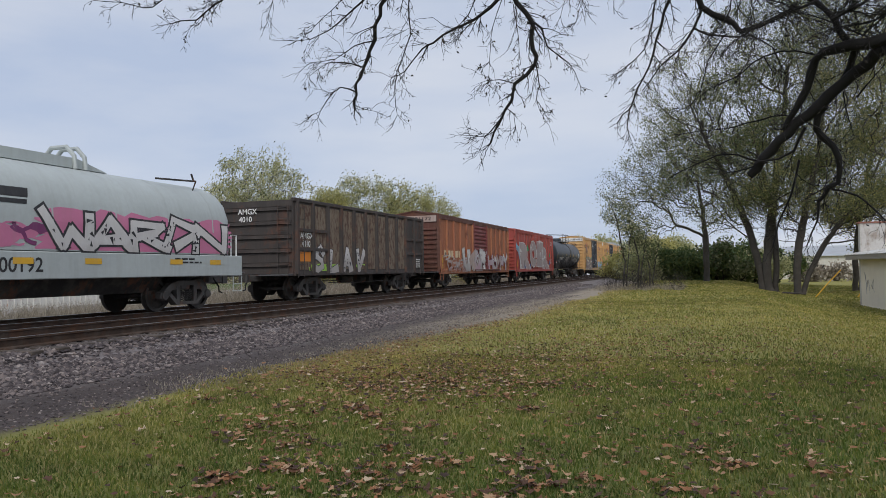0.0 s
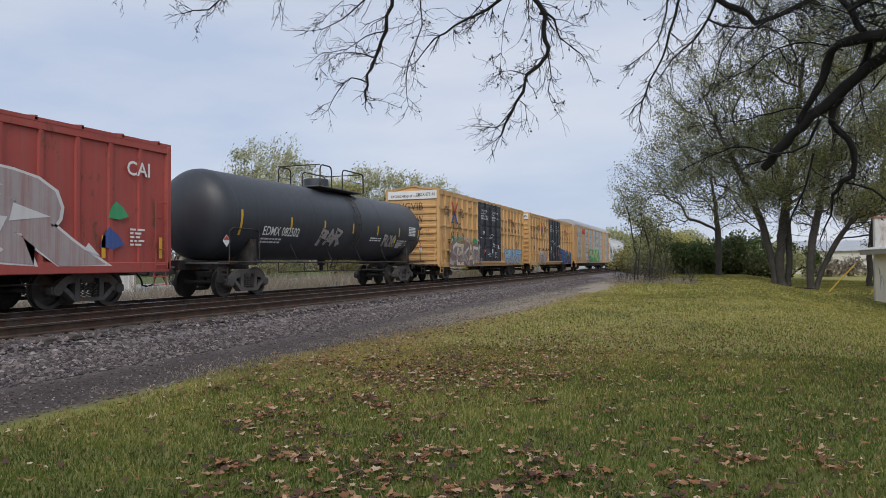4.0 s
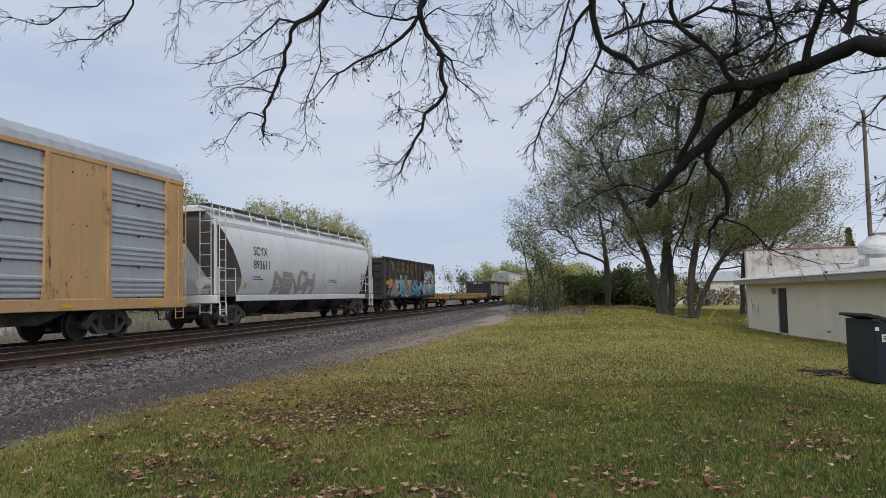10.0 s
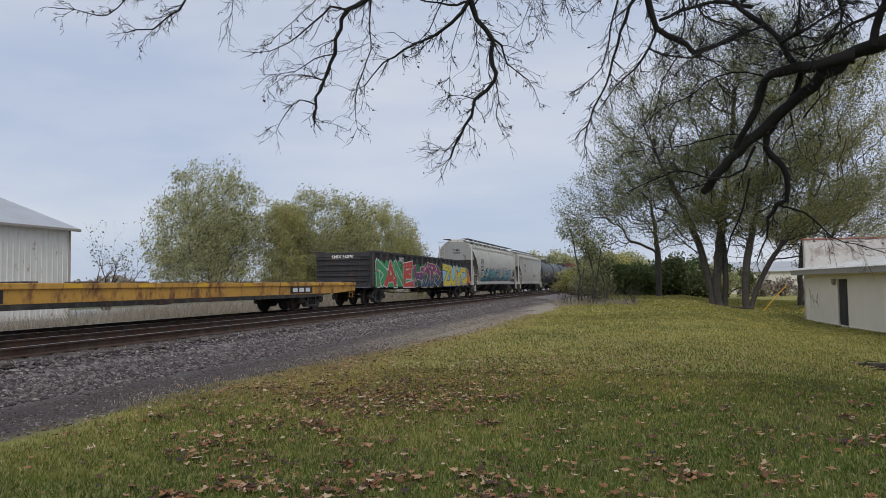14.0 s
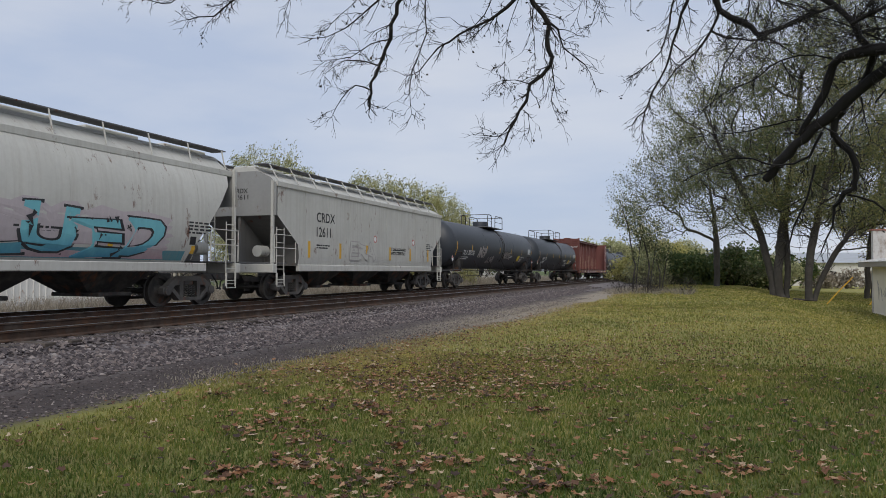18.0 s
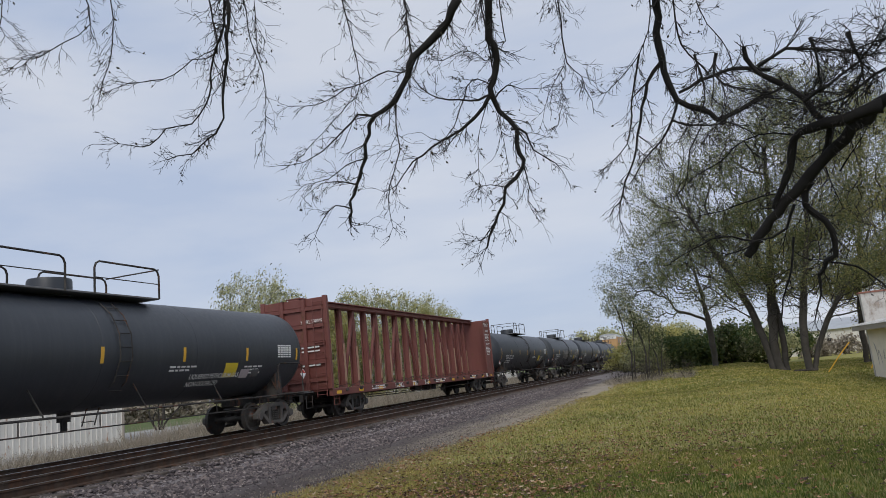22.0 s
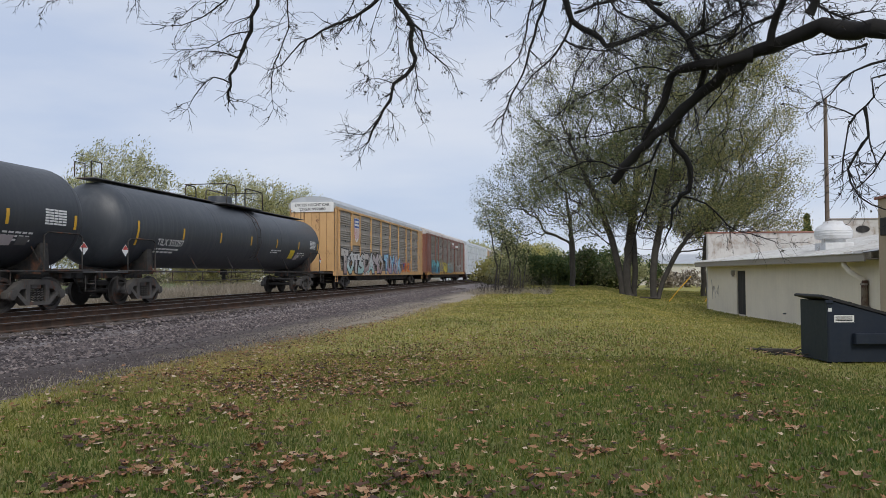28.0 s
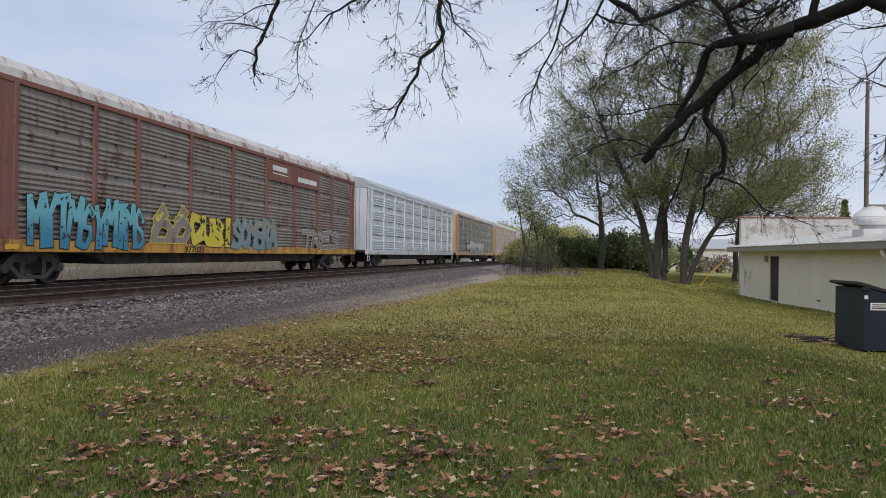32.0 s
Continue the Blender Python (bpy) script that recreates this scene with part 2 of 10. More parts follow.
M["box_red"] = paint("red_boxcar", (0.40, 0.072, 0.056), 0.6, 0, 0.12, dust=0.35, dust_col=(0.3, 0.14, 0.12))
M["tbox"] = paint("yellow_boxcar", (0.64, 0.385, 0.16), 0.55, 0, 0.06, (0.2, 0.1, 0.05), dust=0.4, dust_col=(0.36, 0.2, 0.09))
M["tbox_door"] = paint("blue_black_door", (0.022, 0.026, 0.038), 0.5, 0, 0, dust=0.2, dust_col=(0.08, 0.08, 0.09))
M["galv"] = paint("galvanised_sheet", (0.5, 0.525, 0.55), 0.5, 0.35, 0.0, dust=0.4, dust_col=(0.34, 0.33, 0.32))
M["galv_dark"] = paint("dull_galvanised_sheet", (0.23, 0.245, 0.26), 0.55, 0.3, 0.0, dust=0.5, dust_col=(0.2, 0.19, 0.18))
M["rack_yellow"] = paint("yellow_autorack_steel", (0.61, 0.37, 0.165), 0.55, 0, 0.08, dust=0.35, dust_col=(0.38, 0.22, 0.11))
M["rack_brown"] = paint("brown_autorack_steel", (0.23, 0.085, 0.062), 0.6, 0, 0.2, dust=0.3)
M["rack_sheet"] = paint("tan_grimed_sheet", (0.37, 0.34, 0.30), 0.65, 0.15, 0.1, (0.16, 0.085, 0.05), dust=0.6, dust_col=(0.17, 0.135, 0.105))
M["rack_sp"] = paint("rust_grimed_sheet", (0.32, 0.285, 0.25), 0.65, 0.15, 0.25, (0.15, 0.075, 0.045), dust=0.7, dust_col=(0.19, 0.13, 0.1))
M["rack_white"] = paint("white_sheet", (0.70, 0.735, 0.77), 0.5, 0.1, 0.0, dust=0.35)
M["roof_rust"] = paint("rust_streaked_white_roof", (0.62, 0.58, 0.55), 0.55, 0.1, 0.45, (0.24, 0.1, 0.06), dust=0.4)
M["hop_white"] = paint("white_hopper_paint", (0.72, 0.725, 0.72), 0.5, 0, 0, dust=0.35, dust_col=(0.4, 0.38, 0.35))
# hopper ends: grime, and the shade there painted into the darker grey
M["hop_end"] = paint("grimy_shaded_hopper_end", (0.3, 0.3, 0.29), 0.7, 0, 0.08, dust=0.4, dust_col=(0.2, 0.19, 0.17))
M["hop_slope"] = paint("grimy_shaded_slope_sheet", (0.16, 0.155, 0.145), 0.75, 0, 0.05, dust=0.5, dust_col=(0.09, 0.085, 0.08))
M["hop_grey"] = paint("grey_hopper_paint", (0.54, 0.53, 0.485), 0.6, 0, 0.04, dust=0.5, dust_col=(0.36, 0.33, 0.285))
M["gond_black"] = paint("black_gondola", (0.028, 0.028, 0.03), 0.6, 0, 0.15, dust=0.25, dust_col=(0.12, 0.11, 0.1))
M["gond_brown"] = paint("dark_brown_gondola", (0.04, 0.032, 0.031), 0.65, 0, 0.3, (0.1, 0.045, 0.03), dust=0.3, dust_col=(0.13, 0.1, 0.08))
M["flat_yellow"] = paint("chipped_yellow_sill", (0.62, 0.33, 0.06), 0.6, 0, 0.55, (0.17, 0.07, 0.03), dust=0.35, dust_col=(0.36, 0.2, 0.08))
M["deck"] = paint("worn_deck", (0.12, 0.105, 0.09), 0.85, 0, 0.3, streak=False)
M["beam_red"] = paint("brown_red_centre_beam", (0.17, 0.055, 0.045), 0.6, 0, 0.15, dust=0.3, dust_col=(0.24, 0.11, 0.09))
M["wood"] = paint("pale_worn_post_face", (0.40, 0.24, 0.16), 0.7, 0, 0.2, dust=0.5)
M["g_white"] = paint("white_spray_paint", (0.72, 0.71, 0.7), 0.6, dust=0.4, dust_col=(0.5, 0.42, 0.38), bump=0.05)
M["g_pink"] = paint("pink_spray_paint", (0.62, 0.2, 0.34), 0.6, dust=0.2, bump=0.05)
M["g_black"] = paint("black_spray_paint", (0.03, 0.03, 0.035), 0.6, dust=0.15, bump=0.05)
M["g_green"] = paint("green_spray_paint", (0.04, 0.33, 0.13), 0.6, dust=0.2, bump=0.05)
M["g_lime"] = paint("lime_spray_paint", (0.33, 0.58, 0.08), 0.6, dust=0.2, bump=0.05)
M["g_teal"] = paint("teal_spray_paint", (0.10, 0.29, 0.35), 0.6, dust=0.45, bump=0.05)
M["g_blue"] = paint("blue_spray_paint", (0.04, 0.09, 0.3), 0.6, dust=0.2, bump=0.05)
M["g_sky"] = paint("sky_blue_spray_paint", (0.25, 0.5, 0.68), 0.6, dust=0.2, bump=0.05)
M["g_purple"] = paint("purple_spray_paint", (0.2, 0.04, 0.14), 0.6, dust=0.2, bump=0.05)
M["g_red"] = paint("red_spray_paint", (0.55, 0.07, 0.05), 0.6, dust=0.2, bump=0.05)
M["g_orange"] = paint("orange_spray_paint", (0.75, 0.25, 0.03), 0.6, dust=0.2, bump=0.05)
M["g_yellow"] = paint("yellow_spray_paint", (0.75, 0.6, 0.06), 0.6, dust=0.2, bump=0.05)
M["g_silver"] = paint("silver_spray_paint", (0.42, 0.39, 0.38), 0.5, 0.2, dust=0.5, dust_col=(0.3, 0.22, 0.2), bump=0.05)
M["g_gold"] = paint("dull_gold_spray_paint", (0.27, 0.22, 0.07), 0.6, dust=0.4, dust_col=(0.2, 0.14, 0.06), bump=0.05)
M["g_cream"] = paint("cream_spray_paint", (0.72, 0.58, 0.38), 0.6, dust=0.2, bump=0.05)
M["g_mauve"] = paint("mauve_grey_spray_paint", (0.25, 0.17, 0.15), 0.65, dust=0.6, dust_col=(0.36, 0.3, 0.25), streak=False, bump=0.05)
M["logo_red"] = paint("faded_red_marking", (0.36, 0.1, 0.08), 0.6, dust=0.4, dust_col=(0.5, 0.28, 0.12), bump=0.05)
M["g_fade"] = paint("faded_pale_spray_paint", (0.45, 0.36, 0.32), 0.7, dust=0.7, dust_col=(0.3, 0.15, 0.1), bump=0.05)
M["bark"] = paint("rough_grey_bark", (0.038, 0.033, 0.029), 0.95, 0, 0, dust=0.5, dust_col=(0.12, 0.105, 0.09), streak=False, bump=0.9)
M["grey_bark"] = paint("weathered_grey_bark", (0.055, 0.049, 0.043), 0.95, 0, 0, dust=0.5, dust_col=(0.12, 0.108, 0.095), streak=False, bump=0.8)
M["willow_bark"] = paint("grey_brown_willow_bark", (0.22, 0.195, 0.16), 0.95, 0, 0, dust=0.5, dust_col=(0.24, 0.21, 0.17), streak=False, bump=0.6)
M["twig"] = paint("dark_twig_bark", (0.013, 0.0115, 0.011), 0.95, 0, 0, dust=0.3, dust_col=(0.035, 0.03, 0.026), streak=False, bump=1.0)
M["blockwall"] = paint("cream_painted_block", (0.76, 0.69, 0.57), 0.8, 0, 0, dust=0.15, dust_col=(0.42, 0.38, 0.31))
M["tanwall"] = paint("tan_painted_wall", (0.42, 0.33, 0.23), 0.8, 0, 0, dust=0.35)
M["parapet"] = paint("flaking_whitewash", (0.55, 0.53, 0.50), 0.85, 0, 0.5, (0.3, 0.25, 0.21), dust=0.4, streak=False)
M["roofmetal"] = paint("weathered_metal_roof", (0.72, 0.72, 0.71), 0.5, 0.1, 0.1, (0.25, 0.17, 0.12), dust=0.5, streak=False)
M["fascia"] = paint("grey_brown_fascia", (0.30, 0.27, 0.235), 0.75, dust=0.3)
M["coping"] = paint("terracotta_coping", (0.30, 0.13, 0.09), 0.8, dust=0.3)
M["door"] = paint("dark_door", (0.018, 0.016, 0.016), 0.8, dust=0.2)
M["bin"] = paint("navy_dumpster_paint", (0.010, 0.018, 0.034), 0.75, 0, 0.0, dust=0.1, dust_col=(0.05, 0.05, 0.055))
M["binside"] = paint("grey_green_dumpster_paint", (0.018, 0.027, 0.029), 0.75, 0, 0.0, dust=0.12, dust_col=(0.06, 0.06, 0.06))
M["lid"] = paint("black_plastic_lid", (0.016, 0.016, 0.018), 0.7, dust=0.15, dust_col=(0.08, 0.08, 0.08))
M["shed"] = paint("white_metal_siding", (0.69, 0.67, 0.62), 0.6, 0, 0.06, (0.3, 0.17, 0.1), dust=0.45, dust_col=(0.42, 0.36, 0.28))
M["shedroof"] = paint("grey_metal_roof", (0.45, 0.47, 0.49), 0.5, 0.2, dust=0.3, streak=False)
M["pole"] = paint("grey_weathered_pole", (0.17, 0.13, 0.105), 0.9, dust=0.5, bump=0.5)
M["cable"] = paint("black_cable", (0.02, 0.02, 0.02), 0.7, dust=0)
M["leaf_olive"] = island("olive_autumn_leaves", [(0.0, (0.32, 0.34, 0.17)), (0.5, (0.47, 0.47, 0.25)), (1.0, (0.64, 0.61, 0.37))], 0.6, translucent=0.55)
M["leaf_green"] = island("green_leaves", [(0.0, (0.055, 0.09, 0.03)), (0.6, (0.095, 0.14, 0.05)), (1.0, (0.2, 0.22, 0.07))], 0.7, translucent=0.4)
M["leaf_dusk"] = island("grey_green_leaves", [(0.0, (0.07, 0.088, 0.042)), (0.6, (0.14, 0.158, 0.082)), (1.0, (0.28, 0.275, 0.15))], 0.75, translucent=0.5)
M["leaf_moss"] = island("moss_green_leaves", [(0.0, (0.11, 0.135, 0.045)), (0.6, (0.215, 0.23, 0.085)), (1.0, (0.36, 0.345, 0.14))], 0.7, translucent=0.45)
M["leaf_gold"] = island("dull_gold_leaves", [(0.0, (0.18, 0.17, 0.05)), (0.5, (0.33, 0.29, 0.085)), (1.0, (0.48, 0.4, 0.13))], 0.7, translucent=0.45)
M["leaf_yellow"] = island("yellowing_leaves", [(0.0, (0.33, 0.33, 0.11)), (0.5, (0.46, 0.43, 0.16)), (1.0, (0.6, 0.53, 0.22))], 0.7, translucent=0.5)
M["leaf_dry"] = island("dry_clinging_leaves", [(0.0, (0.015, 0.014, 0.012)), (1.0, (0.06, 0.05, 0.03))], 0.85, translucent=0.2)
M["fallen"] = island("fallen_leaves", [(0.0, (0.04, 0.026, 0.02)), (0.3, (0.11, 0.055, 0.032)), (0.6, (0.27, 0.12, 0.05)), (0.85, (0.4, 0.24, 0.13)), (1.0, (0.55, 0.44, 0.31))], 0.8, translucent=0.15)
M["grass"] = lawn_blades()
M["drygrass"] = island("dry_tall_grass", [(0.0, (0.19, 0.16, 0.12)), (0.6, (0.34, 0.295, 0.23)), (1.0, (0.48, 0.43, 0.35))], 0.85, translucent=0.3)
M["stone"] = island("ballast_stone", [(0.0, (0.03, 0.024, 0.025)), (0.35, (0.068, 0.054, 0.055)), (0.7, (0.135, 0.113, 0.11)), (0.92, (0.2, 0.16, 0.145)), (1.0, (0.32, 0.28, 0.26))], 0.85)


def ground_material():
    """Lawn, trodden dirt and crushed stone on one sheet, told apart by where they lie."""
    m, n, l, b = nodes_of("ground")
    co = n.new("ShaderNodeTexCoord").outputs["Object"]
    sep = n.new("ShaderNodeSeparateXYZ")
    l.new(co, sep.inputs[0])
    edge = noise_node(n, l, co, 0.35, 5, 0.6)
    big = noise_node(n, l, co, 0.16, 4)
    mid = noise_node(n, l, co, 1.6, 6)
    fine = noise_node(n, l, co, 24, 6)
    grit = n.new("ShaderNodeTexVoronoi")
    grit.inputs["Scale"].default_value = 22
    l.new(co, grit.inputs["Vector"])

    def madd(v, k, c):
        q = n.new("ShaderNodeMath")
        q.operation = "MULTIPLY_ADD"
        l.new(v, q.inputs[0])
        q.inputs[1].default_value, q.inputs[2].default_value = k, c
        return q.outputs[0]

    def add(a, c, op="ADD"):
        q = n.new("ShaderNodeMath")
        q.operation = op
        l.new(a, q.inputs[0])
        l.new(c, q.inputs[1])
        return q.outputs[0]

    def step(v, a, c):
        q = n.new("ShaderNodeMapRange")
        q.interpolation_type = "SMOOTHSTEP"
        q.inputs["From Min"].default_value, q.inputs["From Max"].default_value = a, c
        l.new(v, q.inputs["Value"])
        return q.outputs["Result"]

    x = add(sep.outputs["X"], madd(edge, 1.6, -0.8))
    green = mix_node(n, l, fine, (0.045, 0.07, 0.012), (0.11, 0.14, 0.027))
    straw = mix_node(n, l, fine, (0.2, 0.19, 0.042), (0.36, 0.32, 0.085))
    # greener near and to the right, as the blades: worn patches plus painted tree shade
    worn = add(step(add(madd(sep.outputs["X"], -0.8, 0), sep.outputs["Y"]), 4.0, 15.0), step(big, 0.2, 0.5), "MULTIPLY")
    lawn = mix_node(n, l, madd(worn, 0.8, 0.15), green, straw)
    lawn = mix_node(n, l, step(mid, 0.62, 0.8), lawn, (0.13, 0.10, 0.05))
    cell = ramp_node(n, [(0.0, (0.06, 0.052, 0.052)), (0.55, (0.18, 0.155, 0.152)), (1.0, (0.34, 0.305, 0.295))])
    l.new(grit.outputs["Color"], cell.inputs["Fac"])
    gravel = mix_node(n, l, 0.5, cell.outputs["Color"], mix_node(n, l, mid, (0.10, 0.085, 0.083), (0.24, 0.21, 0.203)))
    dirt = mix_node(n, l, mid, (0.03, 0.023, 0.022), (0.09, 0.068, 0.06))
    pale = mix_node(n, l, mid, (0.2, 0.165, 0.125), (0.42, 0.36, 0.28))
    col = mix_node(n, l, step(x, -9.0, -8.0), gravel, dirt)
    deep = step(sep.outputs["Y"], 8.0, 26.0)
    col = mix_node(n, l, add(step(x, -8.5, -7.3), deep, "MULTIPLY"), col, pale)
    col = mix_node(n, l, step(add(x, madd(deep, -0.9, 0)), -7.15, -6.6), col, lawn)
    far = mix_node(n, l, fine, (0.14, 0.11, 0.065), (0.3, 0.25, 0.16))
    col = mix_node(n, l, step(madd(x, -1, 0), 18.6, 19.6), col, far)
    col = mix_node(n, l, step(madd(x, -1, 0), 27.5, 28.5), col, mix_node(n, l, mid, (0.3, 0.3, 0.29), (0.46, 0.45, 0.43)))
    col = mix_node(n, l, step(madd(x, -1, 0), 46, 50), col, green)
    l.new(col, b.inputs["Base Color"])
    b.inputs["Roughness"].default_value = 0.95
    h = mix_node(n, l, 0.5, fine, grit.outputs["Distance"])
    bump_node(n, l, b, h, 0.7, 0.04)
    return m


def two_tone(name, low, high, at, soft=0.25, stripes=0.0):
    """Spray paint that fades from one colour into another with height."""
    m, n, l, b = nodes_of(name)
    co = n.new("ShaderNodeTexCoord").outputs["Object"]
    sep = n.new("ShaderNodeSeparateXYZ")
    l.new(co, sep.inputs[0])
    wob = noise_node(n, l, co, 1.3, 5)
    q = n.new("ShaderNodeMath")
    q.operation = "MULTIPLY_ADD"
    l.new(wob, q.inputs[0])
    q.inputs[1].default_value = 0.7
    l.new(sep.outputs["Z"], q.inputs[2])
    r = n.new("ShaderNodeMapRange")
    r.inputs["From Min"].default_value, r.inputs["From Max"].default_value = at + 0.35 - soft, at + 0.35 + soft
    l.new(q.outputs[0], r.inputs["Value"])
    col = mix_node(n, l, r.outputs["Result"], low, high)
    fine = noise_node(n, l, co, 7, 6, 0.7, (1, 1, 0.35))
    col = mix_node(n, l, 0.35, col, mix_node(n, l, fine, (0.2, 0.2, 0.2), (0.8, 0.8, 0.8)), "OVERLAY")
    l.new(col, b.inputs["Base Color"])
    b.inputs["Roughness"].default_value = 0.6
    return m


M["t_green"] = two_tone("lime_over_green", (0.03, 0.22, 0.1), (0.42, 0.62, 0.1), 1.85)
M["t_deep"] = two_tone("deep_green_over_black", (0.02, 0.03, 0.028), (0.02, 0.15, 0.07), 1.35, 0.4)
M["t_blue"] = two_tone("bright_blue_over_navy", (0.02, 0.06, 0.2), (0.05, 0.16, 0.42), 1.45, 0.4)
M["t_purple"] = two_tone("purple_over_blue", (0.02, 0.07, 0.17), (0.22, 0.04, 0.15), 1.5)
M["t_teal"] = two_tone("pale_teal_over_blue", (0.06, 0.26, 0.4), (0.18, 0.5, 0.56), 1.6)
M["t_pale"] = two_tone("pale_green_over_grey", (0.34, 0.52, 0.5), (0.55, 0.56, 0.55), 1.5)
M["t_rose"] = two_tone("rose_over_grey", (0.45, 0.3, 0.34), (0.48, 0.42, 0.43), 1.5)
M["t_mess"] = two_tone("mixed_overspray", (0.28, 0.17, 0.17), (0.5, 0.46, 0.42), 1.5, 0.5)
M["t_dusty"] = two_tone("dusty_teal_over_brown", (0.2, 0.3, 0.32), (0.35, 0.27, 0.22), 1.6, 0.5)
M["t_white"] = two_tone("chalky_white", (0.4, 0.37, 0.35), (0.62, 0.6, 0.58), 1.6)
M["t_silver"] = paint("red_streaked_silver_spray_paint", (0.42, 0.36, 0.35), 0.55, 0.1, dust=0.95, dust_col=(0.34, 0.13, 0.11), bump=0.05)
M["t_sky"] = two_tone("sky_blue_over_grey", (0.3, 0.36, 0.4), (0.3, 0.56, 0.72), 1.4)

M["ground"] = ground_material()


# ---- mesh helpers ----
class Geo:
    """Faces of one part, gathered as plain lists."""

    def __init__(self):
        self.v, self.f = [], []

    def add(self, verts, faces):
        k = len(self.v)
        self.v += [tuple(p) for p in verts]
        self.f += [tuple(i + k for i in f) for f in faces]
        return self

    def box(self, x0, x1, y0, y1, z0, z1):
        p = [(x, y, z) for z in (z0, z1) for y in (y0, y1) for x in (x0, x1)]
        return self.add(p, [(0, 2, 3, 1), (4, 5, 7, 6), (0, 1, 5, 4), (2, 6, 7, 3), (0, 4, 6, 2), (1, 3, 7, 5)])

    def bbox(self, x0, x1, y0, y1, z0, z1, c=0.01):
        """A box whose edges along x and y and z are cut."""
        k = len(self.v)
        bm = bmesh.new()
        bmesh.ops.create_cube(bm, size=1.0)
        for q in bm.verts:
            q.co = Vector((x0 + (q.co.x + 0.5) * (x1 - x0), y0 + (q.co.y + 0.5) * (y1 - y0), z0 + (q.co.z + 0.5) * (z1 - z0)))
        bmesh.ops.bevel(bm, geom=list(bm.edges), offset=c, segments=1, affect="EDGES")
        self.add([q.co[:] for q in bm.verts], [[q.index for q in f.verts] for f in bm.faces])
        bm.free()
        return self

    def plate(self, axis, a, b, outline):
        """A flat outline (two coordinates a point) given depth from a to b along an axis."""
        def place(u, v, w):
            return {"x": (w, u, v), "y": (u, w, v), "z": (u, v, w)}[axis]
        n = len(outline)
        return self.add([place(u, v, a) for u, v in outline] + [place(u, v, b) for u, v in outline],
                        [tuple(range(n)), tuple(range(2 * n - 1, n - 1, -1))] + [(i, i + n, (i + 1) % n + n, (i + 1) % n) for i in range(n)])

    def tube(self, points, radii, n=8, caps=True):
        pts = [Vector(p) for p in points]
        if isinstance(radii, (int, float)):
            radii = [radii] * len(pts)
        ref, rings = None, []
        for i, p in enumerate(pts):
            d = (pts[min(i + 1, len(pts) - 1)] - pts[max(i - 1, 0)])
            d = d.normalized() if d.length > 1e-9 else Vector((0, 0, 1))
            if ref is None:
                ref = d.orthogonal().normalized()
            ref = (ref - d * ref.dot(d))
            ref = ref.normalized() if ref.length > 1e-6 else d.orthogonal().normalized()
            o = d.cross(ref)
            rings.append([p + (ref * math.cos(a) + o * math.sin(a)) * radii[i] for a in (2 * math.pi * k / n for k in range(n))])
        m = len(rings)
        faces = [(i * n + k, i * n + (k + 1) % n, (i + 1) * n + (k + 1) % n, (i + 1) * n + k) for i in range(m - 1) for k in range(n)]
        if caps:
            faces += [tuple(range(n - 1, -1, -1)), tuple((m - 1) * n + k for k in range(n))]
        return self.add([q for r in rings for q in r], faces)

    def lathe(self, axis, centre, profile, n=24):
        """profile: (radius, along the axis), open ends are closed where the radius is zero."""
        c = Vector(centre)
        verts, faces = [], []
        for r, w in profile:
            for k in range(n):
                a = 2 * math.pi * k / n
                u, v = r * math.cos(a), r * math.sin(a)
                verts.append(c + Vector({"x": (w, u, v), "y": (u, w, v), "z": (u, v, w)}[axis]))
        for i in range(len(profile) - 1):
            for k in range(n):
                faces.append((i * n + k, i * n + (k + 1) % n, (i + 1) * n + (k + 1) % n, (i + 1) * n + k))
        return self.add(verts, faces)

    def loft(self, rings, closed=True, caps=True):
        n, m = len(rings[0]), len(rings)
        faces = []
        for i in range(m - 1):
            for k in range(n if closed else n - 1):
                faces.append((i * n + k, i * n + (k + 1) % n, (i + 1) * n + (k + 1) % n, (i + 1) * n + k))
        if caps and closed:
            faces += [tuple(range(n - 1, -1, -1)), tuple((m - 1) * n + k for k in range(n))]
        return self.add([p for r in rings for p in r], faces)

    def mesh(self, name, mat, smooth=35):
        me = bpy.data.meshes.new(name)
        me.from_pydata(self.v, [], self.f)
        if smooth:
            bm = bmesh.new()
            bm.from_mesh(me)
            bmesh.ops.recalc_face_normals(bm, faces=bm.faces)
            bm.to_mesh(me)
            bm.free()
            me.shade_smooth()
            me.set_sharp_from_angle(angle=radians(smooth))
        me.materials.append(mat)
        return me


def part(name, geo, mat, parent=None, label="", smooth=35, m=None):
    """One mesh object under a thing or a part; geo may be a finished mesh that several parts share."""
    me = geo if isinstance(geo, bpy.types.Mesh) else geo.mesh(name, mat, smooth)
    ob = new(name, me)
    if parent is not None:
        ob.parent = parent
    if m is not None:
        ob.matrix_basis = m
    if name.endswith("lettering"):
        tagged(ob, kind="stuff")
    return tagged(ob, label) if label else ob


def thing(name, label, category, group="", m=None, kind=""):
    ob = new(name)
    ob.empty_display_size = 0.3
    if m is not None:
        ob.matrix_basis = m
    return tagged(ob, label, category, group, kind)


LETTERS = {}


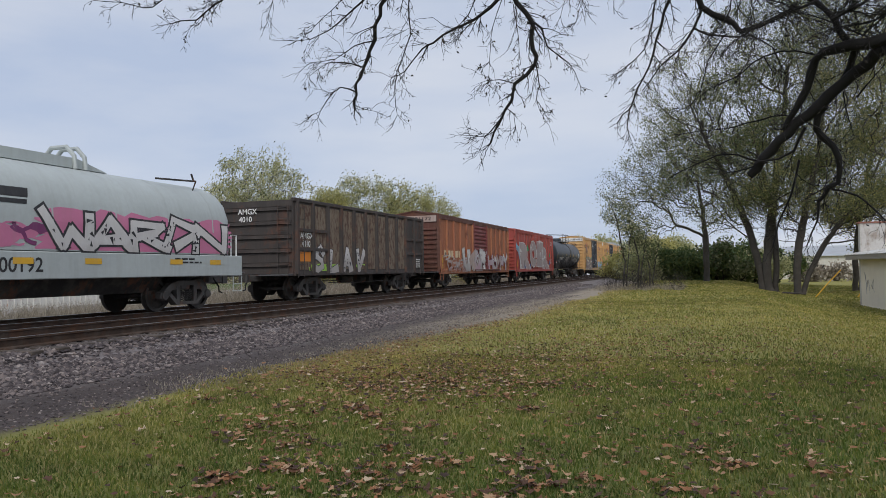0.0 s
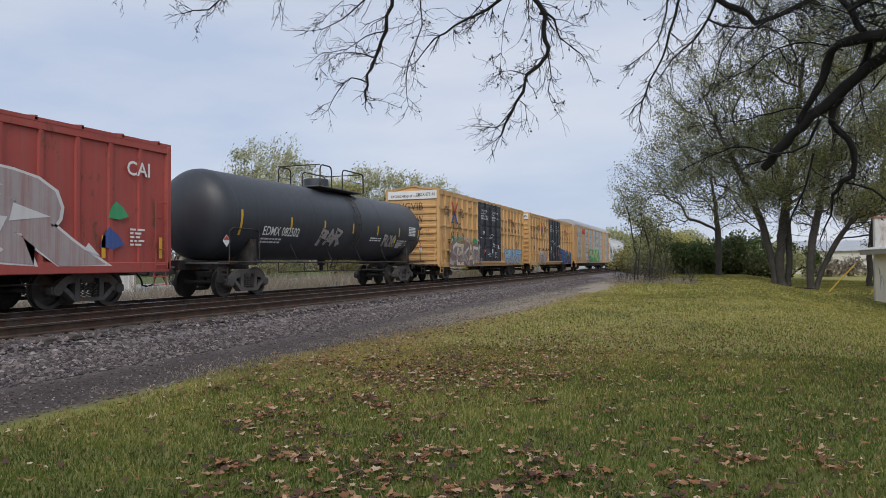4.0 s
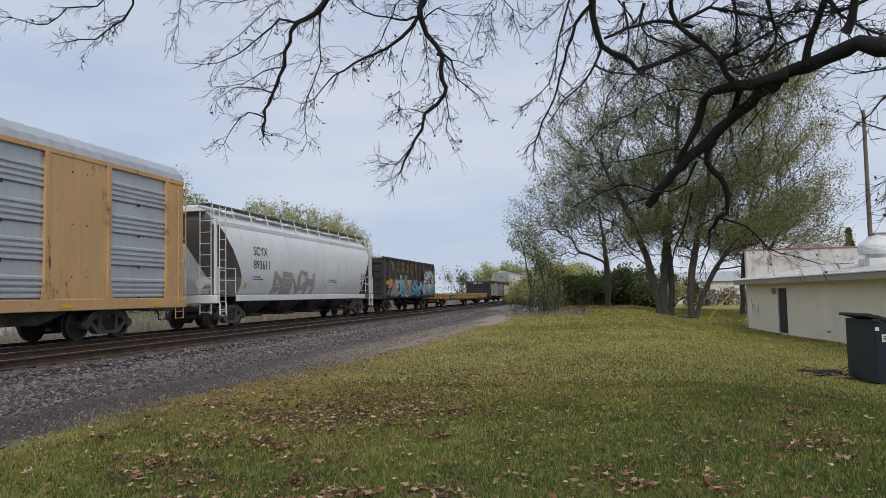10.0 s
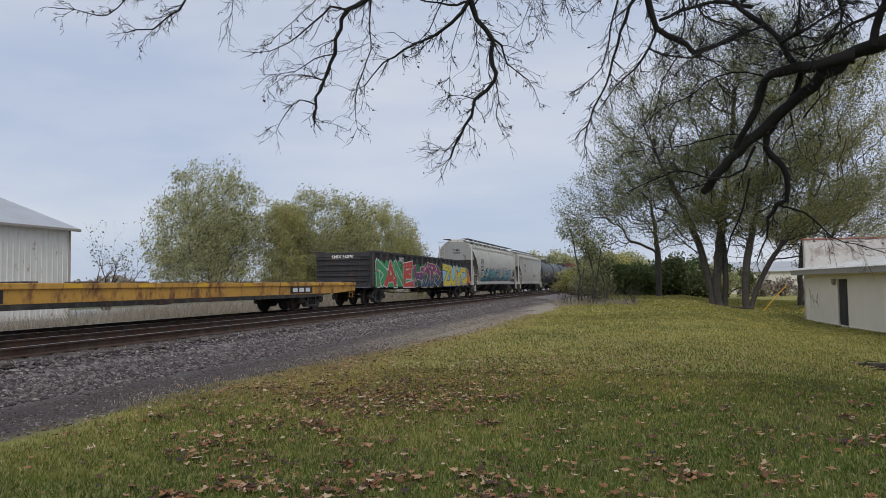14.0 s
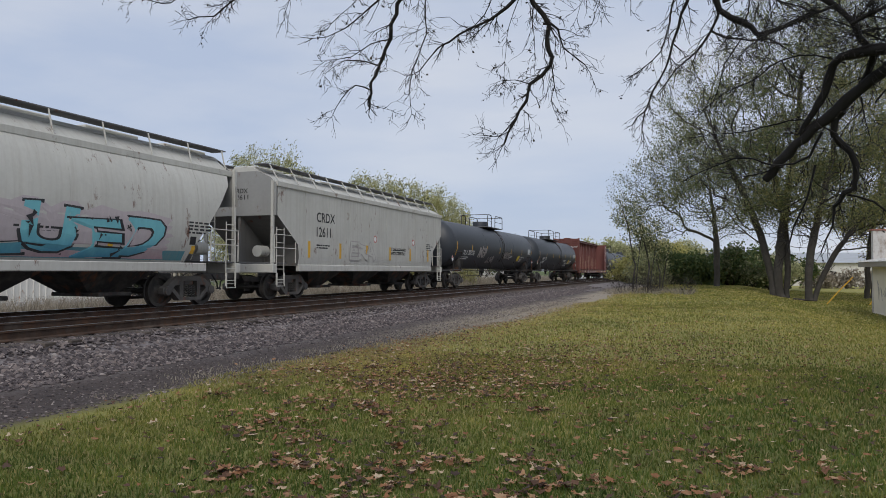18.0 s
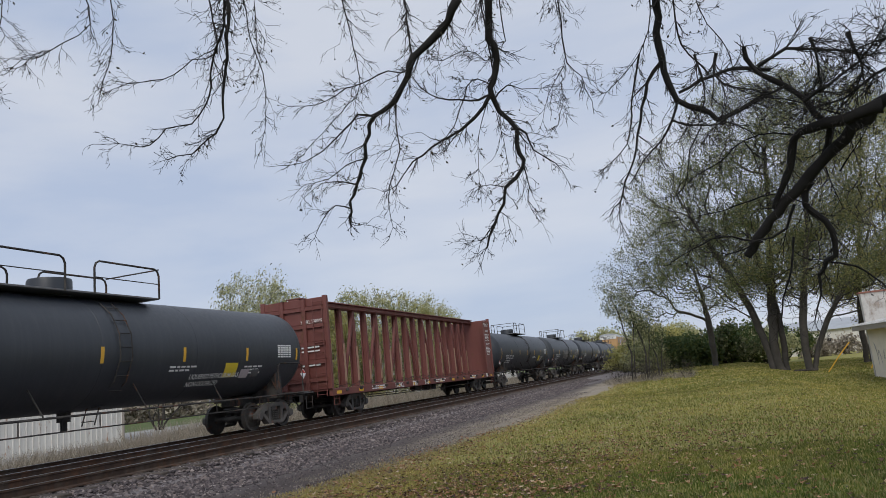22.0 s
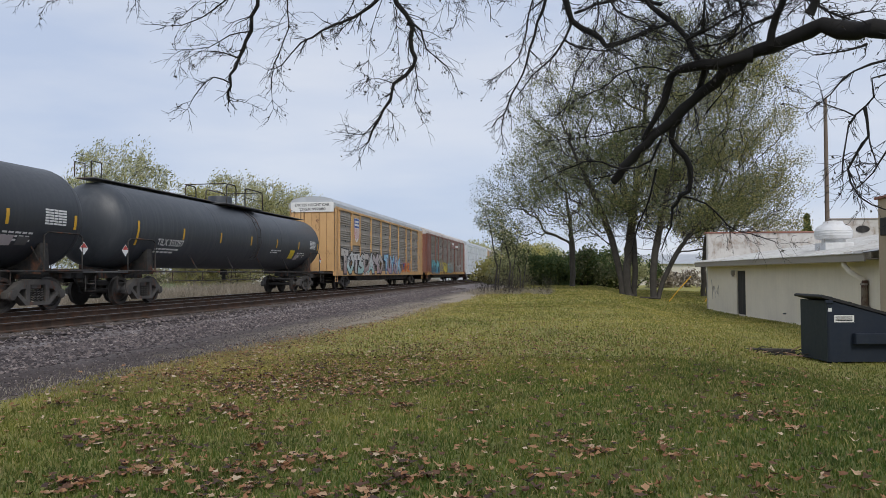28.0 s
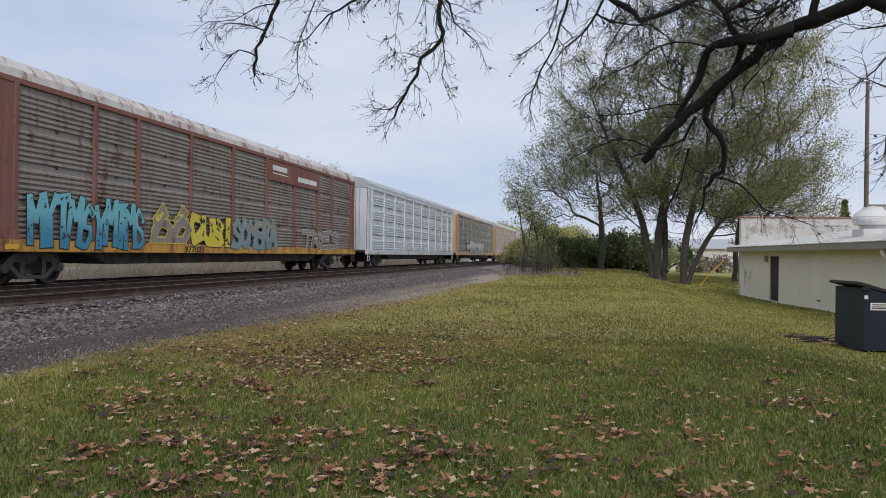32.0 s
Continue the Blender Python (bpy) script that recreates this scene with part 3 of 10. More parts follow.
def glyphs(text, bold=0.0, cuts=0):
    """The flat outline of a text: vertices and faces, one unit high."""
    key = (text, bold, cuts)
    if key not in LETTERS:
        cu = bpy.data.curves.new("letters", "FONT")
        cu.body, cu.size, cu.offset = text, 1.4, bold
        cu.resolution_u, cu.fill_mode = 3, "FRONT"
        ob = bpy.data.objects.new("letters", cu)
        me = bpy.data.meshes.new_from_object(ob)
        if cuts:
            bm = bmesh.new()
            bm.from_mesh(me)
            for i in range(1, cuts):
                bmesh.ops.bisect_plane(bm, geom=list(bm.verts) + list(bm.edges) + list(bm.faces), plane_co=(0, i / cuts, 0), plane_no=(0, 1, 0))
            bm.to_mesh(me)
            bm.free()
        LETTERS[key] = (np.array([v.co[:2] for v in me.vertices]).reshape(-1, 2), [tuple(p.vertices) for p in me.polygons])
        bpy.data.objects.remove(ob)
        bpy.data.curves.remove(cu)
        bpy.data.meshes.remove(me)
    return LETTERS[key]


def side_text(geo, text, y0, z0, high, surf, long=None, bold=0.02, lift=0.006, end=None):
    """Letters painted on the side that faces +x (surf gives x from height); end: on the end at that y instead, y0 then being x."""
    bowed = surf is not None and max(abs(surf(z0) - surf(z0 + high)), abs(surf(z0) - surf(z0 + high / 2))) > 0.001
    v, f = glyphs(text, bold, 6 if bowed else 0)
    if not len(v):
        return geo
    w = v[:, 0].max() - v[:, 0].min()
    k = high if long is None else long / w
    u = (v[:, 0] - v[:, 0].min()) * k + y0
    z = v[:, 1] * high + z0
    if end is not None:
        return geo.add([(a, end - lift, c) for a, c in zip(u, z)], f)
    return geo.add([(surf(c) + lift, a, c) for a, c in zip(u, z)], f)


def side_patch(geo, y0, y1, z0, z1, surf, lift=0.004, rows=1):
    """A painted rectangle that follows the side."""
    zs = [z0 + (z1 - z0) * i / rows for i in range(rows + 1)]
    verts = [(surf(z) + lift, y, z) for z in zs for y in (y0, y1)]
    return geo.add(verts, [(2 * i, 2 * i + 1, 2 * i + 3, 2 * i + 2) for i in range(rows)])


def small_print(geo, rnd, y0, z0, wide, lines, surf, high=0.05, lift=0.005):
    """Lines of writing too small to read: short bars."""
    for i in range(lines):
        y = y0
        while y < y0 + wide * rnd.uniform(0.6, 1.0):
            w = rnd.uniform(0.08, 0.26)
            side_patch(geo, y, y + w, z0 - i * high * 1.9, z0 - i * high * 1.9 + high, surf, lift)
            y += w + 0.05
    return geo


def overspray(car, y0, y1, z0, z1, surf, mats, n, rnd, lift=0.006):
    """Older tags under a newer one: curls and patches of paint, each too worn to read."""
    made = {}
    for k in range(n):
        g = made.setdefault(rnd.randrange(len(mats)), Geo())
        up = lift + 0.0004 * k
        if rnd.random() < 0.45:
            y, z, a, b = rnd.uniform(y0, y1), rnd.uniform(z0, z1), rnd.uniform(0.12, 0.5), rnd.uniform(0.1, 0.35)
            m = 11
            ring = [(y + a * math.cos(2 * math.pi * i / m) * rnd.uniform(0.6, 1.2), min(z1, max(z0, z + b * math.sin(2 * math.pi * i / m) * rnd.uniform(0.6, 1.2)))) for i in range(m)]
            g.add([(surf(z) + up, y, z)] + [(surf(v) + up, u, v) for u, v in ring], [(0, 1 + i, 1 + (i + 1) % m) for i in range(m)])
        else:
            y, z, a, w = rnd.uniform(y0, y1), rnd.uniform(z0, z1), rnd.uniform(0, 6.3), rnd.uniform(0.02, 0.07)
            pts = []
            for i in range(9):
                pts.append((y, z, a))
                a += rnd.uniform(-0.9, 0.9)
                y, z = y + 0.13 * math.cos(a), min(z1, max(z0, z + 0.13 * math.sin(a)))
            v = []
            for u, q, t in pts:
                for sg in (-1, 1):
                    v.append((surf(q) + up, u - sg * w * math.sin(t), q + sg * w * math.cos(t)))
            g.add(v, [(2 * i, 2 * i + 1, 2 * i + 3, 2 * i + 2) for i in range(8)])
    for k, g in made.items():
        tagged(part("overspray", g, mats[k], car, smooth=0), kind="stuff")


# strokes of sprayed letters, in a unit square: each letter is a few bent lines of digit pairs (x, then height, in ninths)
STROKES = {"A": "004990 2373", "B": "10198725741", "C": "978819062183", "D": "1019769541", "E": "99190090 0575", "F": "991900 0575", "G": "978819062182945", "H": "0009 9099 0595", "I": "5059", "K": "0009 9914 3590",
           "L": "190091", "M": "001955899990", "N": "00099099", "O": "59161350949659", "P": "0019886604", "R": "0019886604 3590", "S": "97592725748240010", "T": "0999 5950", "U": "19135083 8099", "V": "094099", "W": "09205570 7099", "X": "0099 0990",
           "Y": "094599 4540", "Z": "09990090", "J": "79725021", "Q": "59161350949659 6391", "8": "592675937010234759"}


def strokes(ch):
    """The bent lines of one letter as lists of (x, height)."""
    out = []
    for word in STROKES.get(ch, "0009 9099 0595").split():
        n = len(word) // 2
        out.append([(int(word[2 * i]) / 9, int(word[2 * i + 1]) / 9) for i in range(n)])
    return out


def graffiti(car, word, y0, y1, z0, z1, surf, fills, outline, rnd, back=None, lift=0.012, bold=0.07, wild=0.16, label="", fat=1.16, rim=0.085, shine=None, soft=False):
    """Sprayed letters, each a part (soft: round bubble letters): flared strokes of paint over a wider outline, over an uneven cloud of a third colour."""
    n = len(word)
    w = (y1 - y0) / n
    high = z1 - z0
    if back:
        g, k = Geo(), 72
        ym, zm = (y0 + y1) / 2, (z0 + z1) / 2
        ring = []
        for i in range(k):
            a = 2 * math.pi * i / k
            q = 1.0 + (0.12 if i % 3 else -0.08) + rnd.uniform(-0.08, 0.08)
            cy, cz = math.cos(a), math.sin(a)
            e = max(abs(cy), abs(cz)) ** 0.9
            ring.append((ym + cy / e * (y1 - y0) * 0.53 * (1 + (q - 1) * 0.3), max(z0 - 0.03, zm + cz / e * high * 0.60 * q)))
        rows = [[(ym + (u - ym) * f, zm + (v - zm) * f) for u, v in ring] for f in (0.4, 0.75, 1.0)]
        g.add([(surf(zm) + lift - 0.006, ym, zm)] + [(surf(v) + lift - 0.006, u, v) for r in rows for u, v in r],
              [(0, 1 + i, 1 + (i + 1) % k) for i in range(k)] + [(1 + j * k + i, 1 + (j + 1) * k + i, 1 + (j + 1) * k + (i + 1) % k, 1 + j * k + (i + 1) % k) for j in (0, 1) for i in range(k)])
        part("graffiti_cloud", g, back, car, smooth=0)
    body = (0.235 + 0.9 * bold) * min(w * fat, high * 0.95)
    edge = max(0.03, rim * 0.8 * min(w, high))
    chips = [Geo(), Geo()]
    for i, ch in enumerate(word):
        if ch == " ":
            continue
        st = random.Random(f"{word}{i}{y0}")
        lean, top, drop, turn = st.uniform(-wild, wild) * 1.6, st.uniform(0.92, 1.12), st.uniform(-0.05, 0.04), st.uniform(0, 6.3)

        def place(u, t):
            u2 = (u - 0.5) * fat * 0.86 + lean * (t - 0.5) + 0.035 * math.sin(5 * t + turn)
            return y0 + (i + 0.5) * w + u2 * w, z0 + (0.04 + t * 0.92 + drop + 0.04 * math.sin(4 * u + turn)) * high * top

        lines = [[place(u, t) for u, t in line] for line in strokes(ch)]
        plan = [[(st.uniform(0.82, 1.15), st.uniform(0.9, 1.3)) for _ in line] for line in lines]
        flare = [(st.uniform(1.05, 1.75), st.uniform(1.05, 1.75)) for _ in lines]
        for up, extra in ((0.0, edge), (0.006, 0.0)):
            g, lay = Geo(), 0
            if soft:
                v, f = glyphs(ch, bold + (rim if up == 0 else 0.0))
                lo, hi = glyphs(ch, bold)[0].min(0), glyphs(ch, bold)[0].max(0)
                q = [place(u, t) for u, t in (v - lo) / (hi - lo)]
                g.add([(surf(c) + lift + up, a, max(z0 - 0.05, c)) for a, c in q], f)
            for line, ws, fl in () if soft else zip(lines, plan, flare):
                for k, ((ya, za), (yb, zb)) in enumerate(zip(line, line[1:])):
                    d = math.hypot(yb - ya, zb - za)
                    if d < 1e-4:
                        continue
                    ey, ez = (yb - ya) / d, (zb - za) / d
                    wa, wb = body * ws[k][0] / 2, body * ws[k][1] / 2
                    wa *= fl[0] if k == 0 else 1
                    wb *= fl[1] if k == len(line) - 2 else 1
                    wa, wb = wa + extra, wb + extra
                    push = body * 0.36 + extra
                    verts = []
                    for f in (0, 0.25, 0.5, 0.75, 1):
                        y, z = ya - ey * push + ey * (d + 2 * push) * f, za - ez * push + ez * (d + 2 * push) * f
                        q = wa + (wb - wa) * f
                        if 0 < f < 1:
                            q *= 0.94
                        for sg in (-1, 1):
                            zz = max(z0 - 0.05 - extra, z + sg * q * ey)
                            verts.append((surf(zz) + lift + up + 0.0006 * lay + 0.0015 * (i % 2), y - sg * q * ez, zz))
                    g.add(verts, [(2 * j, 2 * j + 1, 2 * j + 3, 2 * j + 2) for j in range(4)])
                    lay = (lay + 1) % 8
            ob = part("graffiti_outline" if up == 0 else "graffiti_letter", g, outline if up == 0 else fills[i % len(fills)], car, label if up else "", smooth=0)
            tagged(ob, kind="stuff")
        g = Geo()
        for line in lines[:2]:
            (ya, za), (yb, zb) = line[0], line[1]
            for f in (0.15, 0.45):
                if st.random() < 0.75:
                    y, z = ya + (yb - ya) * f - body * 0.18, za + (zb - za) * f
                    side_patch(g, y, y + 0.035, z, z + 0.16 * high, surf, lift + 0.0135)
        if shine and g.v:
            part("graffiti_shine", g, shine, car, smooth=0)
        for k in range(7):
            line = lines[st.randrange(len(lines))]
            (ya, za), (yb, zb) = line[0], line[1]
            f, q, a = st.random(), st.uniform(0.1, 0.42) * body, st.uniform(0, 6.3)
            y, z = ya + (yb - ya) * f + st.uniform(-0.4, 0.4) * body, za + (zb - za) * f
            long = st.uniform(0.7, 2.6)
            tri = [(y + q * long * math.cos(a), z + q * long * math.sin(a)), (y + q * math.cos(a + 2.2), z + q * math.sin(a + 2.2)), (y + q * math.cos(a + 3.6), z + q * math.sin(a + 3.6))]
            chips[k % 2].add([(surf(max(z0, v)) + lift + 0.0125 + 0.0005 * k, u, max(z0, v)) for u, v in tri], [(0, 1, 2)])
    for g, mat in zip(chips, (outline, fills[-1] if len(fills) > 1 else (shine or outline))):
        tagged(part("graffiti_fleckwork", g, mat, car, smooth=0), kind="stuff")


# ---- ground ----
def smooth_step(a, b, t):
    t = np.clip((np.asarray(t, float) - a) / (b - a), 0, 1)
    return t * t * (3 - 2 * t)


def ground_z(x, y):
    """Height of the ground: a lawn that falls away towards the buildings, a stone shoulder, two low track beds."""
    x, y = np.asarray(x, float), np.asarray(y, float)
    z = -0.45 - 0.62 * smooth_step(0.8, 5.2, x - 0.02 * (y - 12)) * smooth_step(3, 15, y)
    z = z + 0.05 * np.sin(x * 0.5 + 0.7) * np.sin(y * 0.21) * smooth_step(-6, -3, x)
    z = z + 0.16 * smooth_step(-7.2, -9.8, x) * 1.0 + 0.17 * smooth_step(-9.7, -10.35, x)
    z = z - 0.08 * smooth_step(-13.0, -14.0, x)
    z = z - 0.55 * smooth_step(-17.6, -20.2, x)
    return z


def axis_steps(parts):
    out = [parts[0][0]]
    for a, b, d in parts:
        n = max(1, round((b - a) / d))
        out += [a + (b - a) * (i + 1) / n for i in range(n)]
    return np.array(out)


gx = axis_steps([(-2500, -200, 500), (-200, -60, 20), (-60, -22, 3), (-22, -3, 0.35), (-3, 12, 0.5), (12, 60, 4), (60, 200, 20), (200, 2500, 500)])
gy = axis_steps([(-2500, -100, 600), (-100, -10, 15), (-10, 30, 0.5), (30, 80, 1.5), (80, 400, 20), (400, 4000, 600)])
GX, GY = np.meshgrid(gx, gy)
GZ = ground_z(GX, GY)
gn = len(gx)
ground_geo = Geo()
ground_geo.v = [tuple(p) for p in np.stack([GX.ravel(), GY.ravel(), GZ.ravel()], 1).tolist()]
ground_geo.f = [(j * gn + i, j * gn + i + 1, (j + 1) * gn + i + 1, (j + 1) * gn + i) for j in range(len(gy) - 1) for i in range(gn - 1)]
ground_mesh = ground_geo.mesh("ground", M["ground"], 0)
ground_mesh.shade_smooth()
ground = tagged(new("ground", ground_mesh), "lawn and grey crushed stone beside two railway tracks", "ground", kind="structure")

# ---- tracks ----
NEAR_X, NEAR_Z, FAR_X, FAR_Z = -11.67, 0.09, -15.85, 0.0
RAIL = [(-0.075, 0), (-0.075, 0.018), (-0.012, 0.04), (-0.012, 0.13), (-0.036, 0.14), (-0.036, 0.168), (0.036, 0.168), (0.036, 0.14), (0.012, 0.13), (0.012, 0.04), (0.075, 0.018), (0.075, 0)]


def track(name, x, z, label):
    t = tagged(thing(name, label, "railway track", kind="structure"), kind="structure")
    for s in (-1, 1):
        r = Geo().plate("y", -60, 420, [(x + s * 0.7535 + u, z - 0.172 + v) for u, v in RAIL])
        part("rail", r, M["rail"], t, "rust-brown steel rail", smooth=20)
        part("rail_head", Geo().box(x + s * 0.7535 - 0.033, x + s * 0.7535 + 0.033, -60, 420, z - 0.003, z), M["railtop"], t, "bright worn running surface", smooth=0)
    return t


near_track = track("track_near", NEAR_X, NEAR_Z, "empty railway track with rust-brown rails on wooden ties")
far_track = track("track_far", FAR_X, FAR_Z, "railway track under the passing freight train")


# ---- freight train ----
WHEEL_R = 0.455
RUN = [14.169323, -3.580742, 12.144826, -14.97466, 6.290892]


def run(t):
    """Metres that the train has gone by t seconds."""
    u = t / 32.0
    return 32.0 * sum(c * u ** (k + 1) for k, c in enumerate(RUN))


def make_meshes():
    s = {}
    w = Geo()
    for sx in (-1, 1):
        a = sx * 0.7175
        w.lathe("x", (a, 0, 0), [(0.0, sx * 0.11), (0.10, sx * 0.11), (0.12, sx * 0.07), (0.17, sx * 0.02), (0.34, -sx * 0.0), (0.36, sx * 0.07), (WHEEL_R - 0.005, sx * 0.075), (WHEEL_R, -sx * 0.03), (WHEEL_R + 0.028, -sx * 0.045), (WHEEL_R + 0.026, -sx * 0.065), (0.34, -sx * 0.065), (0.30, -sx * 0.05), (0.12, -sx * 0.06), (0.085, -sx * 0.1)], 32)
    w.tube([(-0.62, 0, 0), (0.62, 0, 0)], 0.08, 12)
    w.tube([(-1.02, 0, 0), (-0.8, 0, 0)], 0.085, 12).tube([(0.8, 0, 0), (1.02, 0, 0)], 0.085, 12)
    for sx in (-1, 1):
        w.lathe("x", (sx * 1.02, 0, 0), [(0.0, sx * 0.05), (0.07, sx * 0.045), (0.085, 0), (0.085, -sx * 0.05)], 12)
        for k in range(3):
            a = 2 * math.pi * k / 3
            w.box(sx * 1.065 - 0.012, sx * 1.065 + 0.012, 0.045 * math.cos(a) - 0.015, 0.045 * math.cos(a) + 0.015, 0.045 * math.sin(a) - 0.015, 0.045 * math.sin(a) + 0.015)
    s["wheelset"] = w.mesh("wheelset", M["wheel"], 30)
    t = Geo()
    for sx in (-1, 1):
        t.lathe("x", (sx * 0.7175, 0, 0), [(WHEEL_R + 0.0015, sx * 0.06), (WHEEL_R + 0.0015, -sx * 0.02)], 32)
    s["tread"] = t.mesh("tread", M["tread"], 60)
    f = Geo()
    top = [(-1.08, 0.53), (-1.08, 0.38), (-0.98, 0.33), (-0.80, 0.36), (-0.62, 0.60), (-0.30, 0.62), (-0.30, 0.72), (0.30, 0.72), (0.30, 0.62), (0.62, 0.60), (0.80, 0.36), (0.98, 0.33), (1.08, 0.38), (1.08, 0.53), (0.92, 0.60), (0.66, 0.79), (0.34, 0.86), (-0.34, 0.86), (-0.66, 0.79), (-0.92, 0.60)]
    low = [(-0.78, 0.46), (-0.44, 0.17), (0.44, 0.17), (0.78, 0.46), (0.68, 0.52), (0.38, 0.26), (-0.38, 0.26), (-0.68, 0.52)]
    f.plate("x", -0.09, 0.09, top).plate("x", -0.11, 0.11, low)
    for y in (-0.36, 0.36):
        f.plate("x", -0.10, 0.10, [(y - 0.07, 0.26), (y + 0.07, 0.26), (y + 0.07, 0.72), (y - 0.07, 0.72)])
    for y in (-0.92, 0.92):
        f.lathe("x", (0, y, WHEEL_R), [(0.0, 0.14), (0.12, 0.13), (0.14, 0.08), (0.14, -0.1)], 16)
    s["side_frame"] = f.mesh("side_frame", M["truck"], 30)
    g = Geo()
    for y in (0.0,):
        pts = [(0.055 * math.cos(a), y + 0.055 * math.sin(a), 0.27 + 0.33 * a / (10 * math.pi)) for a in (k * math.pi / 3 for k in range(31))]
        g.tube(pts, 0.016, 5)
    s["spring"] = g.mesh("spring", M["truck"], 40)
    s["bolster"] = Geo().bbox(-1.05, 1.05, -0.2, 0.2, 0.6, 0.8, 0.03).bbox(-0.2, 0.2, -0.25, 0.25, 0.78, 0.95, 0.03).mesh("bolster", M["truck"])
    c = Geo().bbox(-0.12, 0.12, -0.2, 0.75, 0.74, 0.98, 0.02)
    c.plate("z", 0.72, 1.0, [(-0.13, 0.70), (0.16, 0.70), (0.19, 0.86), (0.10, 0.98), (0.02, 0.93), (0.05, 0.84), (-0.06, 0.82), (-0.13, 0.92), (-0.17, 0.85)])
    s["coupler"] = c.mesh("coupler", M["truck"])
    h = Geo()
    h.tube([(0.35, 0.0, 0.9), (0.36, 0.25, 0.62), (0.22, 0.45, 0.45), (0.15, 0.7, 0.42)], 0.025, 6)
    s["air_hose"] = h.mesh("air_hose", M["cable"])
    return s


SHARED = make_meshes()
CARS, WHEELS = [], []


def add_truck(car, y):
    t = part("truck", SHARED["bolster"], None, car, "cast steel freight truck", m=pose(0, y, 0))
    for sx in (-1, 1):
        part("side_frame", SHARED["side_frame"], None, t, m=pose(sx * 1.0, 0, 0))
        for sy in (-0.22, -0.07, 0.08, 0.23):
            part("spring", SHARED["spring"], None, t, m=pose(sx * 1.0, sy, 0))
    for dy in (-0.89, 0.89):
        w = part("wheelset", SHARED["wheelset"], None, t, m=pose(0, dy, WHEEL_R))
        WHEELS.append((w, car, dy))
    return t


def new_car(name, label, a, b, inset=2.3, coupler=True, category="railway car", sill=True):
    """A car whose body reaches from a to b metres along the train; its own space has the middle at y = 0, rail tops at z = 0."""
    car = thing(name, label, category, "freight train")
    half = (b - a) / 2
    CARS.append((car, (a + b) / 2))
    for s in (-1, 1):
        add_truck(car, s * (half - inset))
        part("coupler", SHARED["coupler"], None, car, m=pose(0, s * (half - 0.05), 0, 0, 0, 0 if s > 0 else 180))
        part("air_hose", SHARED["air_hose"], None, car, m=pose(0, s * (half - 0.1), 0, 0, 0, 0 if s > 0 else 180))
    if sill:
        part("centre_sill", Geo().box(-0.2, 0.2, -half + 0.15, half - 0.15, 0.78, 1.06), M["under"], car)
    return car, half


def ladder(car, x, y, z0, z1, wide=0.42, along="y", mat=None, steps=0.36, name="ladder", r=0.017):
    g = Geo()
    d = (0, wide / 2, 0) if along == "y" else (wide / 2, 0, 0)
    for s in (-1, 1):
        g.tube([(x + s * d[0], y + s * d[1], z0), (x + s * d[0], y + s * d[1], z1)], r, 6)
    k = max(2, int((z1 - z0) / steps))
    for i in range(k):
        z = z0 + 0.08 + (z1 - z0 - 0.16) * i / (k - 1)
        g.tube([(x - d[0], y - d[1], z), (x + d[0], y + d[1], z)], r * 0.8, 5)
    return part(name, g, mat or M["under"], car)


def stirrup(car, x, y, mat):
    g = Geo().tube([(x, y - 0.22, 0.95), (x, y - 0.22, 0.5), (x, y + 0.22, 0.5), (x, y + 0.22, 0.95)], 0.018, 6)
    g.tube([(x, y - 0.22, 0.72), (x, y + 0.22, 0.72)], 0.014, 6)
    part("stirrup_step", g, mat, car)


def brake_gear(car, half, rnd):
    part("air_reservoir", Geo().tube([(0.6, -1.2, 0.75), (0.6, -0.2, 0.75)], 0.16, 12), M["under"], car)
    part("brake_cylinder", Geo().tube([(0.55, 0.6, 0.72), (0.55, 1.15, 0.72)], 0.2, 12), M["under"], car)
    part("brake_valve", Geo().bbox(0.4, 0.75, 1.5, 1.9, 0.55, 0.95), M["under"], car)
    part("brake_rod", Geo().tube([(1.1, -half + 3.4, 0.62), (1.1, -1.5, 0.58), (1.1, half - 3.4, 0.62)], 0.02, 5), M["under"], car)
    part("brake_pipe", Geo().tube([(0.8, -half + 3.2, 0.7), (0.8, 0.4, 0.66)], 0.018, 5), M["under"], car)


